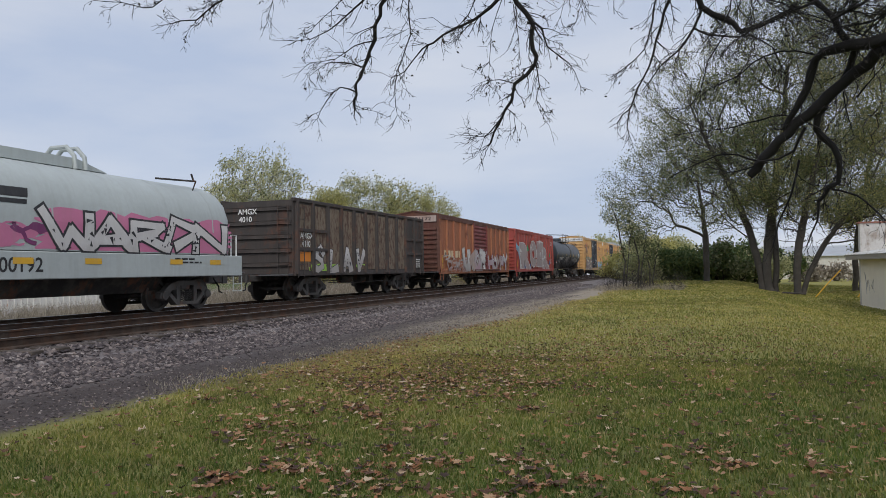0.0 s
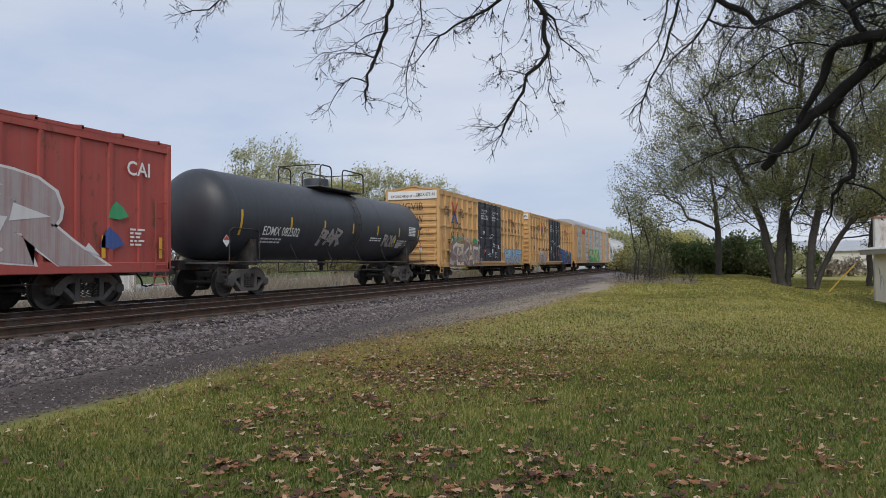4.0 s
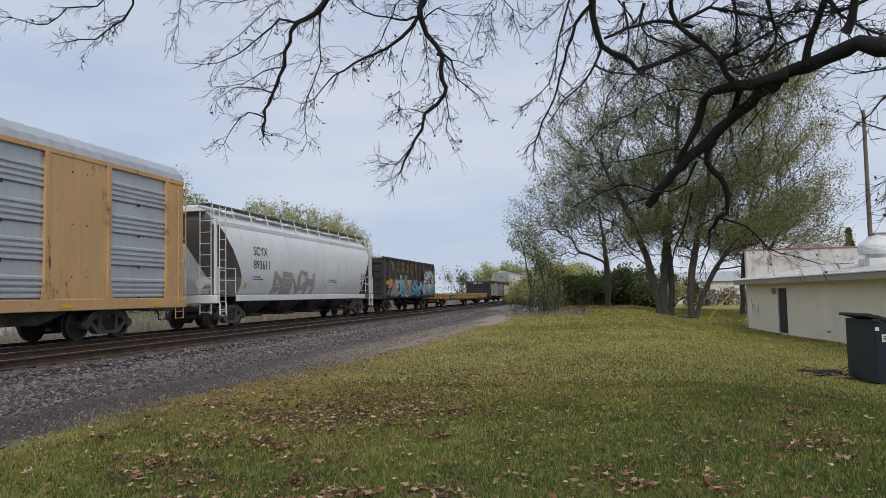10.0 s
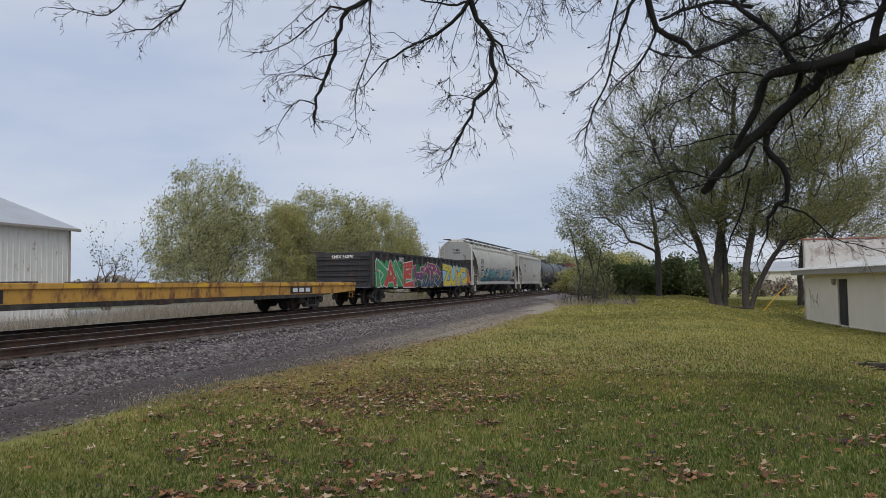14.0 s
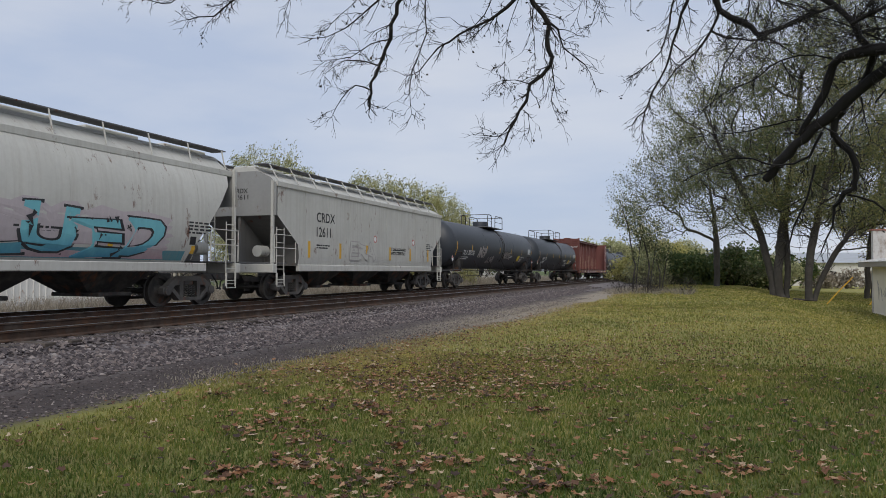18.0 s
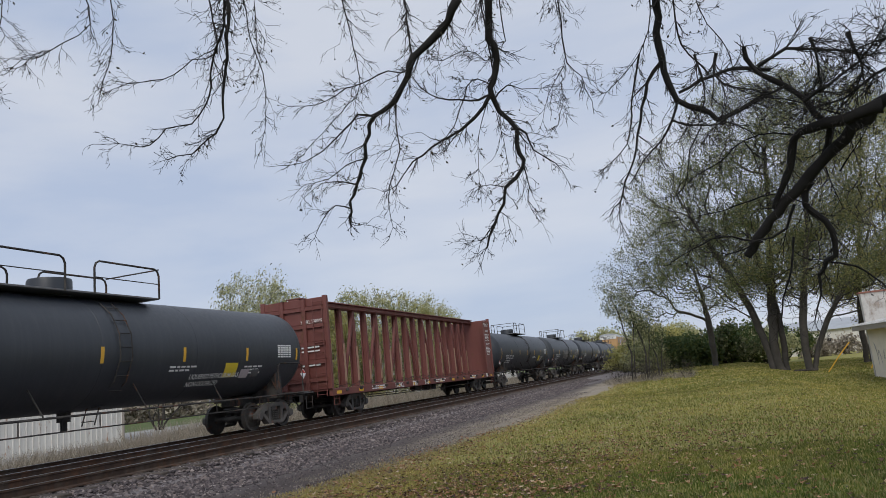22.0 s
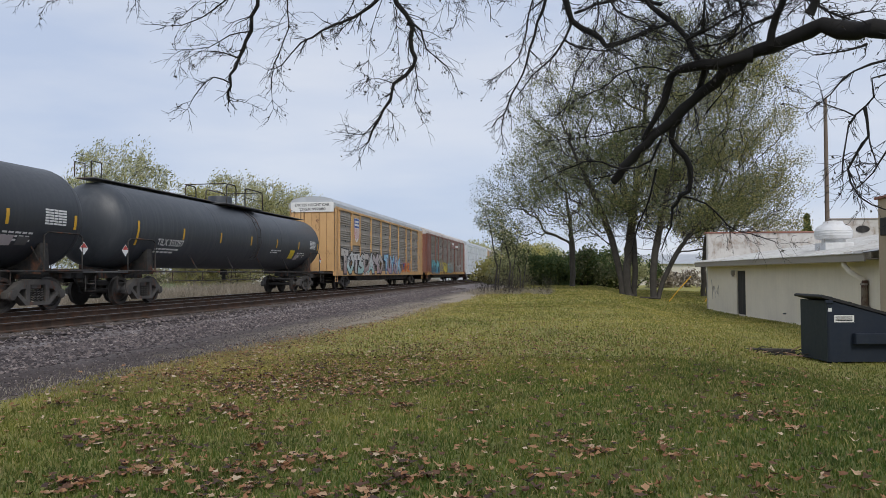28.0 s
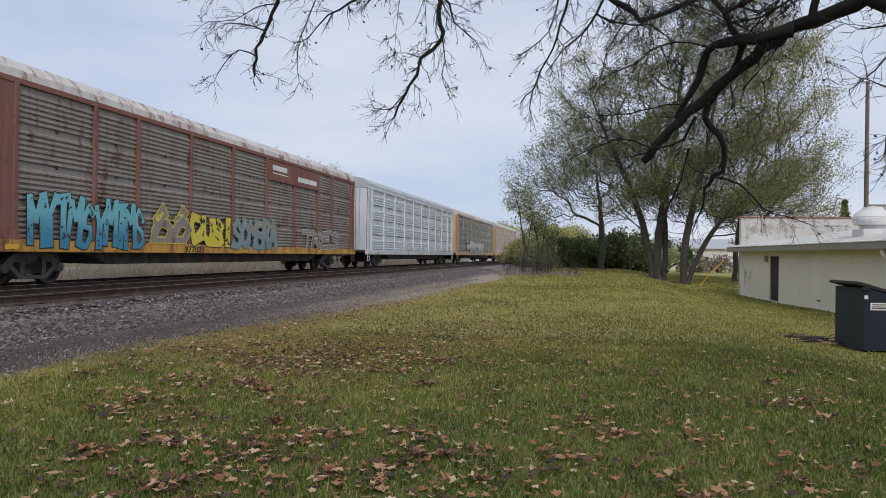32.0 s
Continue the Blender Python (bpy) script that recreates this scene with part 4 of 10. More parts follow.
def boxcar(name, label, a, b, body, end_mat, door_mat, door, ribs, eave, peak, rails=(), floor=1.0, roof_mat=None, posts=True, proud=0.055):
    car, half = new_car(name, label, a, b)
    rnd = random.Random(name + str(a))
    W = 1.5
    prof = [(-W, floor), (W, floor), (W, eave), (0, peak), (-W, eave)]
    shell = Geo().plate("y", -half + 0.12, half - 0.12, prof)
    part("body", shell, body, car, smooth=0)
    over = [(-W - 0.06, eave - 0.04), (-W - 0.06, eave + 0.06), (0, peak + 0.06), (W + 0.06, eave + 0.06), (W + 0.06, eave - 0.04), (0, peak + 0.02)]
    part("roof", Geo().plate("y", -half + 0.05, half - 0.05, over), roof_mat or body, car, smooth=0)
    for i in range(13):
        y = -half + 0.5 + (2 * half - 1.0) * i / 12
        part("roof_rib", Geo().plate("y", y - 0.03, y + 0.03, [(u, v + 0.035) for u, v in over]), roof_mat or body, car, smooth=0)
    sill = Geo().bbox(W - 0.02, W + 0.07, -half + 0.1, half - 0.1, floor - 0.16, floor + 0.1, 0.015)
    part("side_sill", sill, body, car)
    part("top_chord", Geo().bbox(W - 0.02, W + 0.06, -half + 0.1, half - 0.1, eave - 0.2, eave - 0.02, 0.01), roof_mat or body, car)
    d0, d1 = door
    if posts:
        ys = []
        left, right = -half + 0.16, half - 0.16
        nl = max(2, round(ribs * (d0 - left) / (2 * half)))
        nr = max(2, round(ribs * (right - d1) / (2 * half)))
        ys += [left + (d0 - 0.12 - left) * i / nl for i in range(nl + 1)] + [d1 + 0.12 + (right - d1 - 0.12) * i / nr for i in range(nr + 1)]
        for y in ys:
            p = Geo().plate("z", floor + 0.1, eave - 0.2, [(W - 0.01, y - 0.07), (W + proud, y - 0.05), (W + proud, y + 0.05), (W - 0.01, y + 0.07)])
            part("side_post", p, body, car, smooth=0)
    for z in rails:
        for y0, y1 in ((-half + 0.16, d0 - 0.06), (d1 + 0.06, half - 0.16)):
            part("side_rail", Geo().bbox(W - 0.01, W + proud - 0.012, y0, y1, z - 0.045, z + 0.045, 0.01), body, car)
    for s in (-1, 1):
        y = s * (half - 0.12)
        n = 9
        for i in range(n):
            z0 = floor + 0.15 + (eave - floor - 0.75) * i / n
            hgt = (eave - floor - 0.75) / n * 0.66
            g = Geo().loft([[(x * W * 0.93, y, z0), (x * W * 0.93, y + s * 0.09, z0 + hgt * 0.3), (x * W * 0.93, y + s * 0.09, z0 + hgt * 0.7), (x * W * 0.93, y, z0 + hgt)] for x in (-1, 1)])
            part("end_corrugation", g, end_mat, car, smooth=0)
        part("end_post", Geo().bbox(W - 0.08, W + 0.07, y - 0.08, y + 0.08, floor - 0.1, eave, 0.015), end_mat, car)
        part("end_post", Geo().bbox(-W - 0.07, -W + 0.08, y - 0.08, y + 0.08, floor - 0.1, eave, 0.015), end_mat, car)
        part("end_sheet", Geo().plate("y", y - 0.02 * s, y + 0.015 * s, [(-W + 0.1, floor), (W - 0.1, floor), (W - 0.1, eave), (0, peak), (-W + 0.1, eave)]), end_mat, car, smooth=0)
        ladder(car, W + 0.11, s * (half - 0.45), floor - 0.05, floor + 1.75, 0.42, "y", body)
        ladder(car, W - 0.4, y + s * 0.14, floor - 0.05, floor + 1.75, 0.42, "x", end_mat)
        stirrup(car, W + 0.05, s * (half - 0.45), body)
        part("end_platform", Geo().bbox(-0.8, W, y + s * 0.02, y + s * 0.32, floor - 0.06, floor - 0.02, 0.008), M["grate"], car)
    brake_gear(car, half, rnd)
    return car, half, W, rnd


def plug_door(car, y0, y1, z0, z1, W, mat, rows=4, lift=0.05):
    d = part("door", Geo().bbox(W - 0.01, W + lift, y0, y1, z0, z1, 0.02), mat, car)
    for i in range(rows):
        za, zb = z0 + 0.12 + (z1 - z0 - 0.24) * i / rows, z0 + 0.12 + (z1 - z0 - 0.24) * (i + 1) / rows
        for ya, yb in ((y0 + 0.08, (y0 + y1) / 2 - 0.04), ((y0 + y1) / 2 + 0.04, y1 - 0.08)):
            g = Geo().loft([[(W + lift, ya + c, za + 0.05 + c), (W + lift, yb - c, za + 0.05 + c), (W + lift, yb - c, zb - 0.05 - c), (W + lift, ya + c, zb - 0.05 - c)] if c == 0 else
                            [(W + lift + 0.03, ya + c, za + 0.05 + c), (W + lift + 0.03, yb - c, za + 0.05 + c), (W + lift + 0.03, yb - c, zb - 0.05 - c), (W + lift + 0.03, ya + c, zb - 0.05 - c)] for c in (0, 0.05)])
            part("door_panel", g, mat, d, smooth=0)
    for y in (y0 + 0.16, (y0 + y1) / 2 - 0.1, (y0 + y1) / 2 + 0.1, y1 - 0.16):
        part("lock_rod", Geo().tube([(W + lift + 0.05, y, z0 - 0.02), (W + lift + 0.05, y, z1 + 0.02)], 0.02, 6), mat, d)
    part("door_handle", Geo().tube([(W + lift + 0.07, y0 + 0.2, z0 + 0.9), (W + lift + 0.09, (y0 + y1) / 2 - 0.2, z0 + 0.86)], 0.02, 6), mat, d)
    part("door_handle", Geo().bbox(W + lift + 0.03, W + lift + 0.06, (y0 + y1) / 2 - 0.16, (y0 + y1) / 2 + 0.16, z0 + 0.7, z0 + 1.02, 0.01), mat, d)
    return d


def yellow_boxcar(a, b, marks, at, sprayed):
    half = (b - a) / 2
    door = (-2.38, 2.6)
    car, half, W, rnd = boxcar("boxcar", "yellow high-cube boxcar with blue-black double doors, " + sprayed, a, b, M["tbox"], M["tbox"], M["tbox_door"], door, 20, 4.95, 5.15, (1.72, 3.05, 4.0), 0.95, proud=0.09)
    ym = (door[0] + door[1]) / 2
    plug_door(car, door[0] + 0.02, ym - 0.02, 1.12, 4.85, W, M["tbox_door"], 5, 0.1)
    plug_door(car, ym + 0.02, door[1] - 0.02, 1.12, 4.85, W, M["tbox_door"], 5, 0.1)
    part("door_track", Geo().bbox(W, W + 0.16, door[0] - 1.2, door[1] + 1.2, 0.98, 1.08, 0.01), M["tbox"], car)
    s = lambda z: W + 0.006  # noqa: E731
    sd = lambda z: W + 0.135  # noqa: E731
    g = Geo()
    m0, m1, m2 = (-half + q for q in at)
    over = lambda z: W + 0.092  # noqa: E731
    z_mark = 2.98 if at[0] > 1 else 3.55
    side_text(g, marks[0][:2], m0, z_mark, 0.36, over)
    side_text(g, marks[0][2:], m0 + 0.95, z_mark, 0.36, over)
    side_text(g, marks[1][:2], m0, z_mark - 0.55, 0.36, over)
    side_text(g, marks[1][2:4], m0 + 0.95, z_mark - 0.55, 0.36, over)
    side_text(g, marks[1][4:], m0 + 1.95, z_mark - 0.55, 0.36, over)
    side_text(g, "next", m1, 3.95, 0.3, over)
    side_text(g, "load", m1, 3.65, 0.3, over)
    side_text(g, "any", m2, 3.95, 0.3, over)
    side_text(g, "road", m2, 3.65, 0.3, over)
    for word, y in (("RAILCAR", 0.55), ("POOLING", 2.3), ("EXPERTS", 4.05)):
        side_text(g, word, door[1] + y, 3.2, 0.27, s, long=1.5)
    small_print(g, rnd, -half + 1.6, 2.3, 1.0, 3, s)
    small_print(g, rnd, door[1] + 4.4, 2.5, 1.0, 3, s)
    part("lettering", g, M["black"], car, smooth=0)
    e = Geo().box(-W + 0.06, W - 0.06, -half + 0.03, -half + 0.09, 4.5, 4.95)
    part("end_sign", e, M["white"], car)
    g = Geo()
    side_text(g, "EXCESS HEIGHT CAR", -W + 0.25, 4.6, 0.13, None, end=-half + 0.03)
    side_text(g, marks[0] + " " + marks[1], 0.25, 4.66, 0.17, None, long=1.1, end=-half + 0.03)
    part("lettering", g, M["black"], car, smooth=0)
    # two crossed arrows, red over blue
    c, zc = (m1 + 0.85 + m2) / 2 - 0.05, 3.85
    for mat, sg, lift in ((M["blue"], 1, 0.082), (M["red"], -1, 0.086)):
        for t in (-1, 1):
            g = Geo()
            pts = [(-0.58, -0.6), (-0.36, -0.6), (0.06, -0.06), (-0.1, 0.06)] if sg > 0 else [(-0.58, 0.6), (-0.36, 0.6), (0.06, 0.06), (-0.1, -0.06)]
            g.add([(W + 0.012 + lift, c + t * u, zc + v) for u, v in pts], [(0, 1, 2, 3)])
            part("arrow_mark", g, mat, car, smooth=0)
    y = door[1] + 2.1
    for pts in ([(0, 4.02), (1.15, 4.02), (1.15, 4.14), (0, 4.14)], [(0.22, 3.6), (0.36, 3.6), (0.36, 4.0), (0.22, 4.0)], [(0.78, 3.6), (0.92, 3.6), (0.92, 4.0), (0.78, 4.0)], [(1.1, 3.6), (1.26, 3.6), (1.46, 3.86), (1.66, 3.6), (1.82, 3.6), (1.52, 4.0), (1.4, 4.0)]):
        part("faded_emblem", Geo().add([(W + 0.094, y + u, v) for u, v in pts], [tuple(range(len(pts)))]), M["logo_red"], car, smooth=0)
    w = Geo()
    for y, words in ((door[0] + 0.35, ["CLOSE THIS DOOR BEFORE", "CLOSING MAIN DOOR", "CIERRE ESTA PUERTA ANTES", "CERRAR LA PUERTA PRINCIPAL"]), (ym + 0.2, ["CLOSE AND LOCK DOOR BEFORE", "MOVING CAR", "CIERRE LA PUERTA ANTES DE", "MOVER EL CARRO"])):
        for i, text in enumerate(words):
            side_text(w, text, y, 4.28 - i * 0.17, 0.11, sd, long=0.055 * len(text) + 0.1, lift=0.012)
    for k in range(14):
        y, z = rnd.uniform(door[0] + 0.2, door[1] - 0.5), rnd.uniform(1.4, 3.1)
        small_print(w, rnd, y, z, 0.4, rnd.randint(1, 3), sd, 0.045, 0.012)
    part("door_lettering", w, M["white"], car, smooth=0)
    for k in range(5):
        g = Geo()
        y = rnd.uniform(door[0] + 0.3, door[1] - 0.4)
        z = rnd.uniform(1.5, 2.3)
        side_patch(g, y, y + 0.2, z, z + 0.28, sd, 0.014)
        part("placard", g, M["red"] if k % 3 == 0 else M["white"], car, smooth=0)
    for y in (-half + 0.9, -half + 4.0, door[0] - 0.6, door[1] + 0.7, half - 2.0, half - 0.7):
        part("reflector", side_patch(Geo(), y, y + 0.13, 1.25, 1.9, lambda z: W + 0.096), M["reflector"], car, smooth=0)
    part("vent_box", Geo().bbox(W, W + 0.1, -half + 5.2, -half + 5.65, 4.3, 4.52, 0.02), M["tbox"], car)
    return car, half, W, rnd


def rib_sheet(y0, y1, z0, z1, x, step=0.125, depth=0.05, flat=0.0):
    """A pressed sheet with level ribs; flat: the share at its top that is left plain."""
    zr = z1 - (z1 - z0) * flat
    n = int((zr - z0) / step)
    prof = []
    for i in range(n):
        z = z0 + (zr - z0) * i / n
        d = (zr - z0) / n
        prof += [(x, z), (x + depth, z + d * 0.12), (x + depth, z + d * 0.5), (x, z + d * 0.78)]
    prof.append((x, z1))
    verts = [(u, y, v) for y in (y0, y1) for u, v in prof]
    k = len(prof)
    return Geo().add(verts, [(i, i + k, i + k + 1, i + 1) for i in range(k - 1)])


def autorack(a, b, label, frame_mat, sheet, roof, edges, end_mat, sill_mat, wide=(), flat=0.3, tiers=4, z_roof=5.72, caps=False):
    """edges: where the side posts stand, in metres from the front end; wide: the bays closed by plain steel."""
    car, half = new_car("autorack", label, a, b, inset=3.4, category="autorack")
    rnd = random.Random(f"rack{a}")
    W, zs, ze = 1.5, 1.14, 5.0
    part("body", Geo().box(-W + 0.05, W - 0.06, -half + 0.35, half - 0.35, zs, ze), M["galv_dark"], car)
    arch = [(W, ze), (W - 0.05, ze + 0.28), (W - 0.3, ze + 0.55), (W - 0.75, z_roof - 0.06), (0, z_roof), (-W + 0.75, z_roof - 0.06), (-W + 0.3, ze + 0.55), (-W + 0.05, ze + 0.28), (-W, ze)]
    n = int(2 * half / 0.33)
    rings = []
    for i in range(n + 1):
        y = -half + 0.2 + (2 * half - 0.4) * i / n
        for dy, k in ((-0.03, 0.0), (0.03, 0.011)) if i % 2 == 0 else ((-0.03, 0.011), (0.03, 0.0)):
            rings.append([(u * (1 + k), y + dy, v + k) for u, v in arch])
    part("roof", Geo().loft(rings, closed=False, caps=False), roof, car, smooth=25)
    for sx in (1, -1):
        part("side_sill", Geo().bbox(min(sx * (W - 0.12), sx * (W + 0.05)), max(sx * (W - 0.12), sx * (W + 0.05)), -half + 0.05, half - 0.05, 0.86, zs + 0.03, 0.015), sill_mat, car)
    part("deck", Geo().box(-W + 0.12, W - 0.12, -half + 0.05, half - 0.05, 1.0, 1.1), M["under"], car)
    part("underframe", Geo().loft([[(-1.2, y, z) for y, z in ((-half + 4.6, 1.0), (-half + 6.2, 0.52), (half - 6.2, 0.52), (half - 4.6, 1.0))], [(1.2, y, z) for y, z in ((-half + 4.6, 1.0), (-half + 6.2, 0.52), (half - 6.2, 0.52), (half - 4.6, 1.0))]]), M["under"], car, smooth=0)
    part("top_chord", Geo().bbox(W - 0.06, W + 0.03, -half + 0.2, half - 0.2, ze - 0.06, ze + 0.08, 0.01), frame_mat, car)
    k = 2 * half / 27.1
    ys = [-half + e * k for e in edges]
    for i, (y0, y1) in enumerate(zip(ys, ys[1:])):
        if i in wide:
            p = part("wide_panel", Geo().bbox(W - 0.05, W + 0.01, y0, y1, zs, ze, 0.01), frame_mat, car)
            part("panel_seam", Geo().bbox(W + 0.01, W + 0.022, (y0 + y1) / 2 - 0.04, (y0 + y1) / 2 + 0.04, zs, ze, 0.004), frame_mat, p)
            for q in range(6):
                part("bolt", Geo().bbox(W + 0.01, W + 0.03, (y0 + y1) / 2 - 0.3 + 0.56 * (q % 2), (y0 + y1) / 2 - 0.26 + 0.56 * (q % 2), zs + 0.6 + 1.4 * (q // 2), zs + 0.64 + 1.4 * (q // 2), 0.005), M["under"], p)
            continue
        h = (ze - zs - 0.1) / tiers
        for q in range(tiers):
            z0 = zs + 0.05 + h * q
            part("side_sheet", rib_sheet(y0 + 0.03, y1 - 0.03, z0 + 0.015, z0 + h - 0.015, W - 0.055, 0.13, 0.05, flat), sheet, car, smooth=0)
            part("latch", Geo().bbox(W - 0.03, W + 0.0, (y0 + y1) / 2 - 0.03, (y0 + y1) / 2 + 0.03, z0 - 0.06, z0 + 0.04, 0.006), M["under"], car)
    for y in ys:
        p = part("side_post", Geo().bbox(W - 0.06, W + 0.045, y - 0.075, y + 0.075, zs, ze, 0.012), frame_mat, car)
        part("post_foot", Geo().plate("x", W + 0.03, W + 0.048, [(y - 0.2, zs), (y + 0.2, zs), (y + 0.075, zs + 0.45), (y - 0.075, zs + 0.45)]), frame_mat, p, smooth=0)
        if caps:
            part("post_cap", Geo().bbox(W + 0.0, W + 0.055, y - 0.3, y + 0.3, ze - 0.1, ze - 0.02, 0.008), frame_mat, p)
    for y0, y1 in ((-half + 0.2, ys[0]), (ys[-1], half - 0.2)):
        if y1 - y0 > 0.1:
            part("end_panel", Geo().bbox(W - 0.06, W + 0.0, y0, y1, zs, ze, 0.012), end_mat, car)
    for s in (-1, 1):
        y = s * (half - 0.2)
        for k in range(6):
            x0 = -W + 0.08 + k * (2 * W - 0.16) / 6
            part("end_door_panel", Geo().bbox(x0 + 0.01, x0 + (2 * W - 0.16) / 6 - 0.01, y - 0.03, y + 0.03 + 0.02 * (k % 2), zs, ze - 0.02, 0.01), end_mat, car)
        part("end_hood", Geo().plate("y", y - 0.02, y + 0.02, arch), roof, car, smooth=0)
        ladder(car, W + 0.06, s * (half - 0.35), 1.0, 4.9, 0.42, "y", frame_mat)
        stirrup(car, W, s * (half - 0.4), frame_mat)
    for q in range(7):
        y = -half + 2.0 + q * (2 * half - 4) / 6
        part("reflector", side_patch(Geo(), y, y + 0.42, 0.93, 1.05, lambda z: W + 0.053), M["reflector"], car, smooth=0)
    return car, half, W, rnd


def tank_car(a, b, label, mat, marks, sprayed=(), R=1.45, zc=2.62, dome="platform", ends=0.75, lettering=(), long_walk=False, pitch=0.2, plat=(-1.5, 2.2)):
    car, half = new_car("tank_car", label, a - 0.6, b + 0.6, inset=2.5, category="tank car", sill=False)
    rnd = random.Random(f"tank{a}")
    h = (b - a) / 2
    prof = [(0.0, -h)] + [(R * math.sin(t), -h + ends * (1 - math.cos(t))) for t in (math.pi / 2 * k / 9 for k in range(1, 10))]
    prof += [(r, -y) for r, y in reversed(prof)]
    full = []
    for (r0, y0), (r1, y1) in zip(prof, prof[1:]):
        full.append((r0, y0))
    full.append(prof[-1])
    part("tank", Geo().lathe("y", (0, 0, zc), full, 56), mat, car, smooth=40)
    for y in (-h + ends + 0.02, -h * 0.33, 0.05, h * 0.36, h - ends - 0.02):
        part("weld_seam", Geo().lathe("y", (0, y, zc), [(R - 0.01, -0.02), (R + 0.004, -0.008), (R + 0.004, 0.008), (R - 0.01, 0.02)], 56), mat, car)
    s = lambda z: math.sqrt(max(0.02, R * R - (z - zc) ** 2))  # noqa: E731
    for sg in (-1, 1):
        part("stub_sill", Geo().bbox(-0.3, 0.3, sg * half - sg * 3.6 if sg > 0 else -half + 0.1, half - 0.1 if sg > 0 else -half + 3.6, 0.86, 1.16, 0.02), M["under"], car)
        part("bolster_saddle", Geo().plate("y", sg * (half - 2.5) - 0.16, sg * (half - 2.5) + 0.16, [(-1.3, 1.0), (1.3, 1.0), (1.25, 1.85), (0.9, 1.5), (0, 1.25), (-0.9, 1.5), (-1.25, 1.85)]), M["under"], car)
        y = sg * (half - 0.75)
        part("end_platform", Geo().bbox(-1.4, 1.4, y - 0.35, y + 0.35, 1.04, 1.09, 0.01), M["grate"], car)
        for x in (-1.38, 1.38):
            rail = Geo()
            rail.tube([(x, y - sg * 1.9, 1.09), (x, y - sg * 1.9, 2.05), (x, y - sg * 1.75, 2.15), (x, y - sg * 0.5, 2.15), (x, y - sg * 0.35, 2.05), (x, y - sg * 0.35, 1.09)], 0.022, 6)
            rail.tube([(x, y - sg * 1.9, 1.1), (x, y + sg * 0.2, 1.1)], 0.03, 6)
            part("hand_rail", rail, M["under"], car)
        stirrup(car, 1.4, y, M["under"])
    runner = Geo().tube([(1.36, -half + 1.2, 1.08), (1.36, half - 1.2, 1.08)], 0.028, 6)
    for i in range(7):
        y = -half + 3.8 + (2 * half - 7.6) * i / 6
        runner.tube([(1.36, y, 1.08), (1.36, y, 0.75)], 0.016, 5)
    runner.tube([(1.36, -half + 3.8, 0.75), (1.36, half - 3.8, 0.75)], 0.018, 5)
    part("running_board_rail", runner, M["under"], car)
    for i in range(6):
        y = -h + 2.0 + (2 * h - 4.0) * i / 5
        part("sill_bracket", Geo().tube([(1.34, y, 1.1), (s(1.75) * 0.99, y - 0.25, 1.75)], 0.018, 5), M["under"], car)
    part("outlet_valve", Geo().tube([(0, 0.2, 1.2), (0, 0.2, 0.95)], 0.16, 12).tube([(0, 0.2, 0.95), (0, 0.2, 0.7)], 0.08, 10), M["under"], car)
    top = zc + R
    if dome:
        part("manway", Geo().lathe("z", (0, -0.2, top - 0.05), [(0.52, 0.0), (0.52, 0.42), (0.5, 0.47), (0.0, 0.5)], 24), mat, car)
        part("valve", Geo().lathe("z", (0, 1.0, top - 0.05), [(0.22, 0), (0.22, 0.2), (0.0, 0.24)], 14), mat, car)
        part("platform", Geo().bbox(-0.95, 0.95, plat[0], plat[1], top - 0.02, top + 0.03, 0.01), M["grate"], car)
        for x in (-0.95, 0.95):
            for y0, y1 in ((plat[0], -0.6), (0.3, plat[1])):
                rail = Geo()
                rail.tube([(x, y0, top), (x, y0, top + 0.66), (x, y0 + 0.05, top + 0.78), (x, y0 + 0.16, top + 0.84), (x, y1 - 0.16, top + 0.84), (x, y1 - 0.05, top + 0.78), (x, y1, top + 0.66), (x, y1, top)], 0.028, 6)
                rail.tube([(x, y0, top + 0.42), (x, y1, top + 0.42)], 0.014, 5)
                part("platform_rail", rail, M["under"], car)
        for y in plat:
            part("platform_rail", Geo().tube([(-0.95, y, top + 0.84), (0.95, y, top + 0.84)], 0.02, 6), M["under"], car)
        lad = Geo()
        pts = [(s(z) + 0.07, z) for z in (0.8, 1.2, 1.8, 2.4, 3.0, 3.5, 3.85)]
        for y in (0.55, 0.95):
            lad.tube([(x, y, z) for x, z in pts], 0.016, 6)
        for k in range(9):
            z = 0.9 + k * 0.35
            lad.tube([(s(z) + 0.07, 0.55, z), (s(z) + 0.07, 0.95, z)], 0.013, 5)
        part("ladder", lad, M["under"], car)
    if long_walk:
        part("walkway", Geo().bbox(-0.35, 0.35, -h + 0.3, h - 0.3, top + 0.06, top + 0.1, 0.01), M["grate"], car)
        r = Geo()
        for y in (-h + 0.4, h - 0.4):
            r.tube([(0.3, y - 0.25, top + 0.1), (0.3, y - 0.25, top + 0.6), (0.3, y + 0.25, top + 0.6), (0.3, y + 0.25, top + 0.1)], 0.02, 6)
            r.tube([(-0.3, y - 0.25, top + 0.1), (-0.3, y - 0.25, top + 0.6), (-0.3, y + 0.25, top + 0.6), (-0.3, y + 0.25, top + 0.1)], 0.02, 6)
        part("grab_rail", r, M["under"], car)
    g = Geo()
    side_text(g, marks, -h + 2.3, 2.0, 1.5 * pitch, s, long=pitch * len(marks))
    small_print(g, rnd, -h + 2.3, 1.85, 1.5, 2, s, 0.055)
    small_print(g, rnd, h * 0.25, 2.1, 1.2, 2, s)
    small_print(g, rnd, h * 0.6, 2.05, 1.2, 3, s)
    for text, y, z, hh in lettering:
        side_text(g, text, y, z, hh, s)
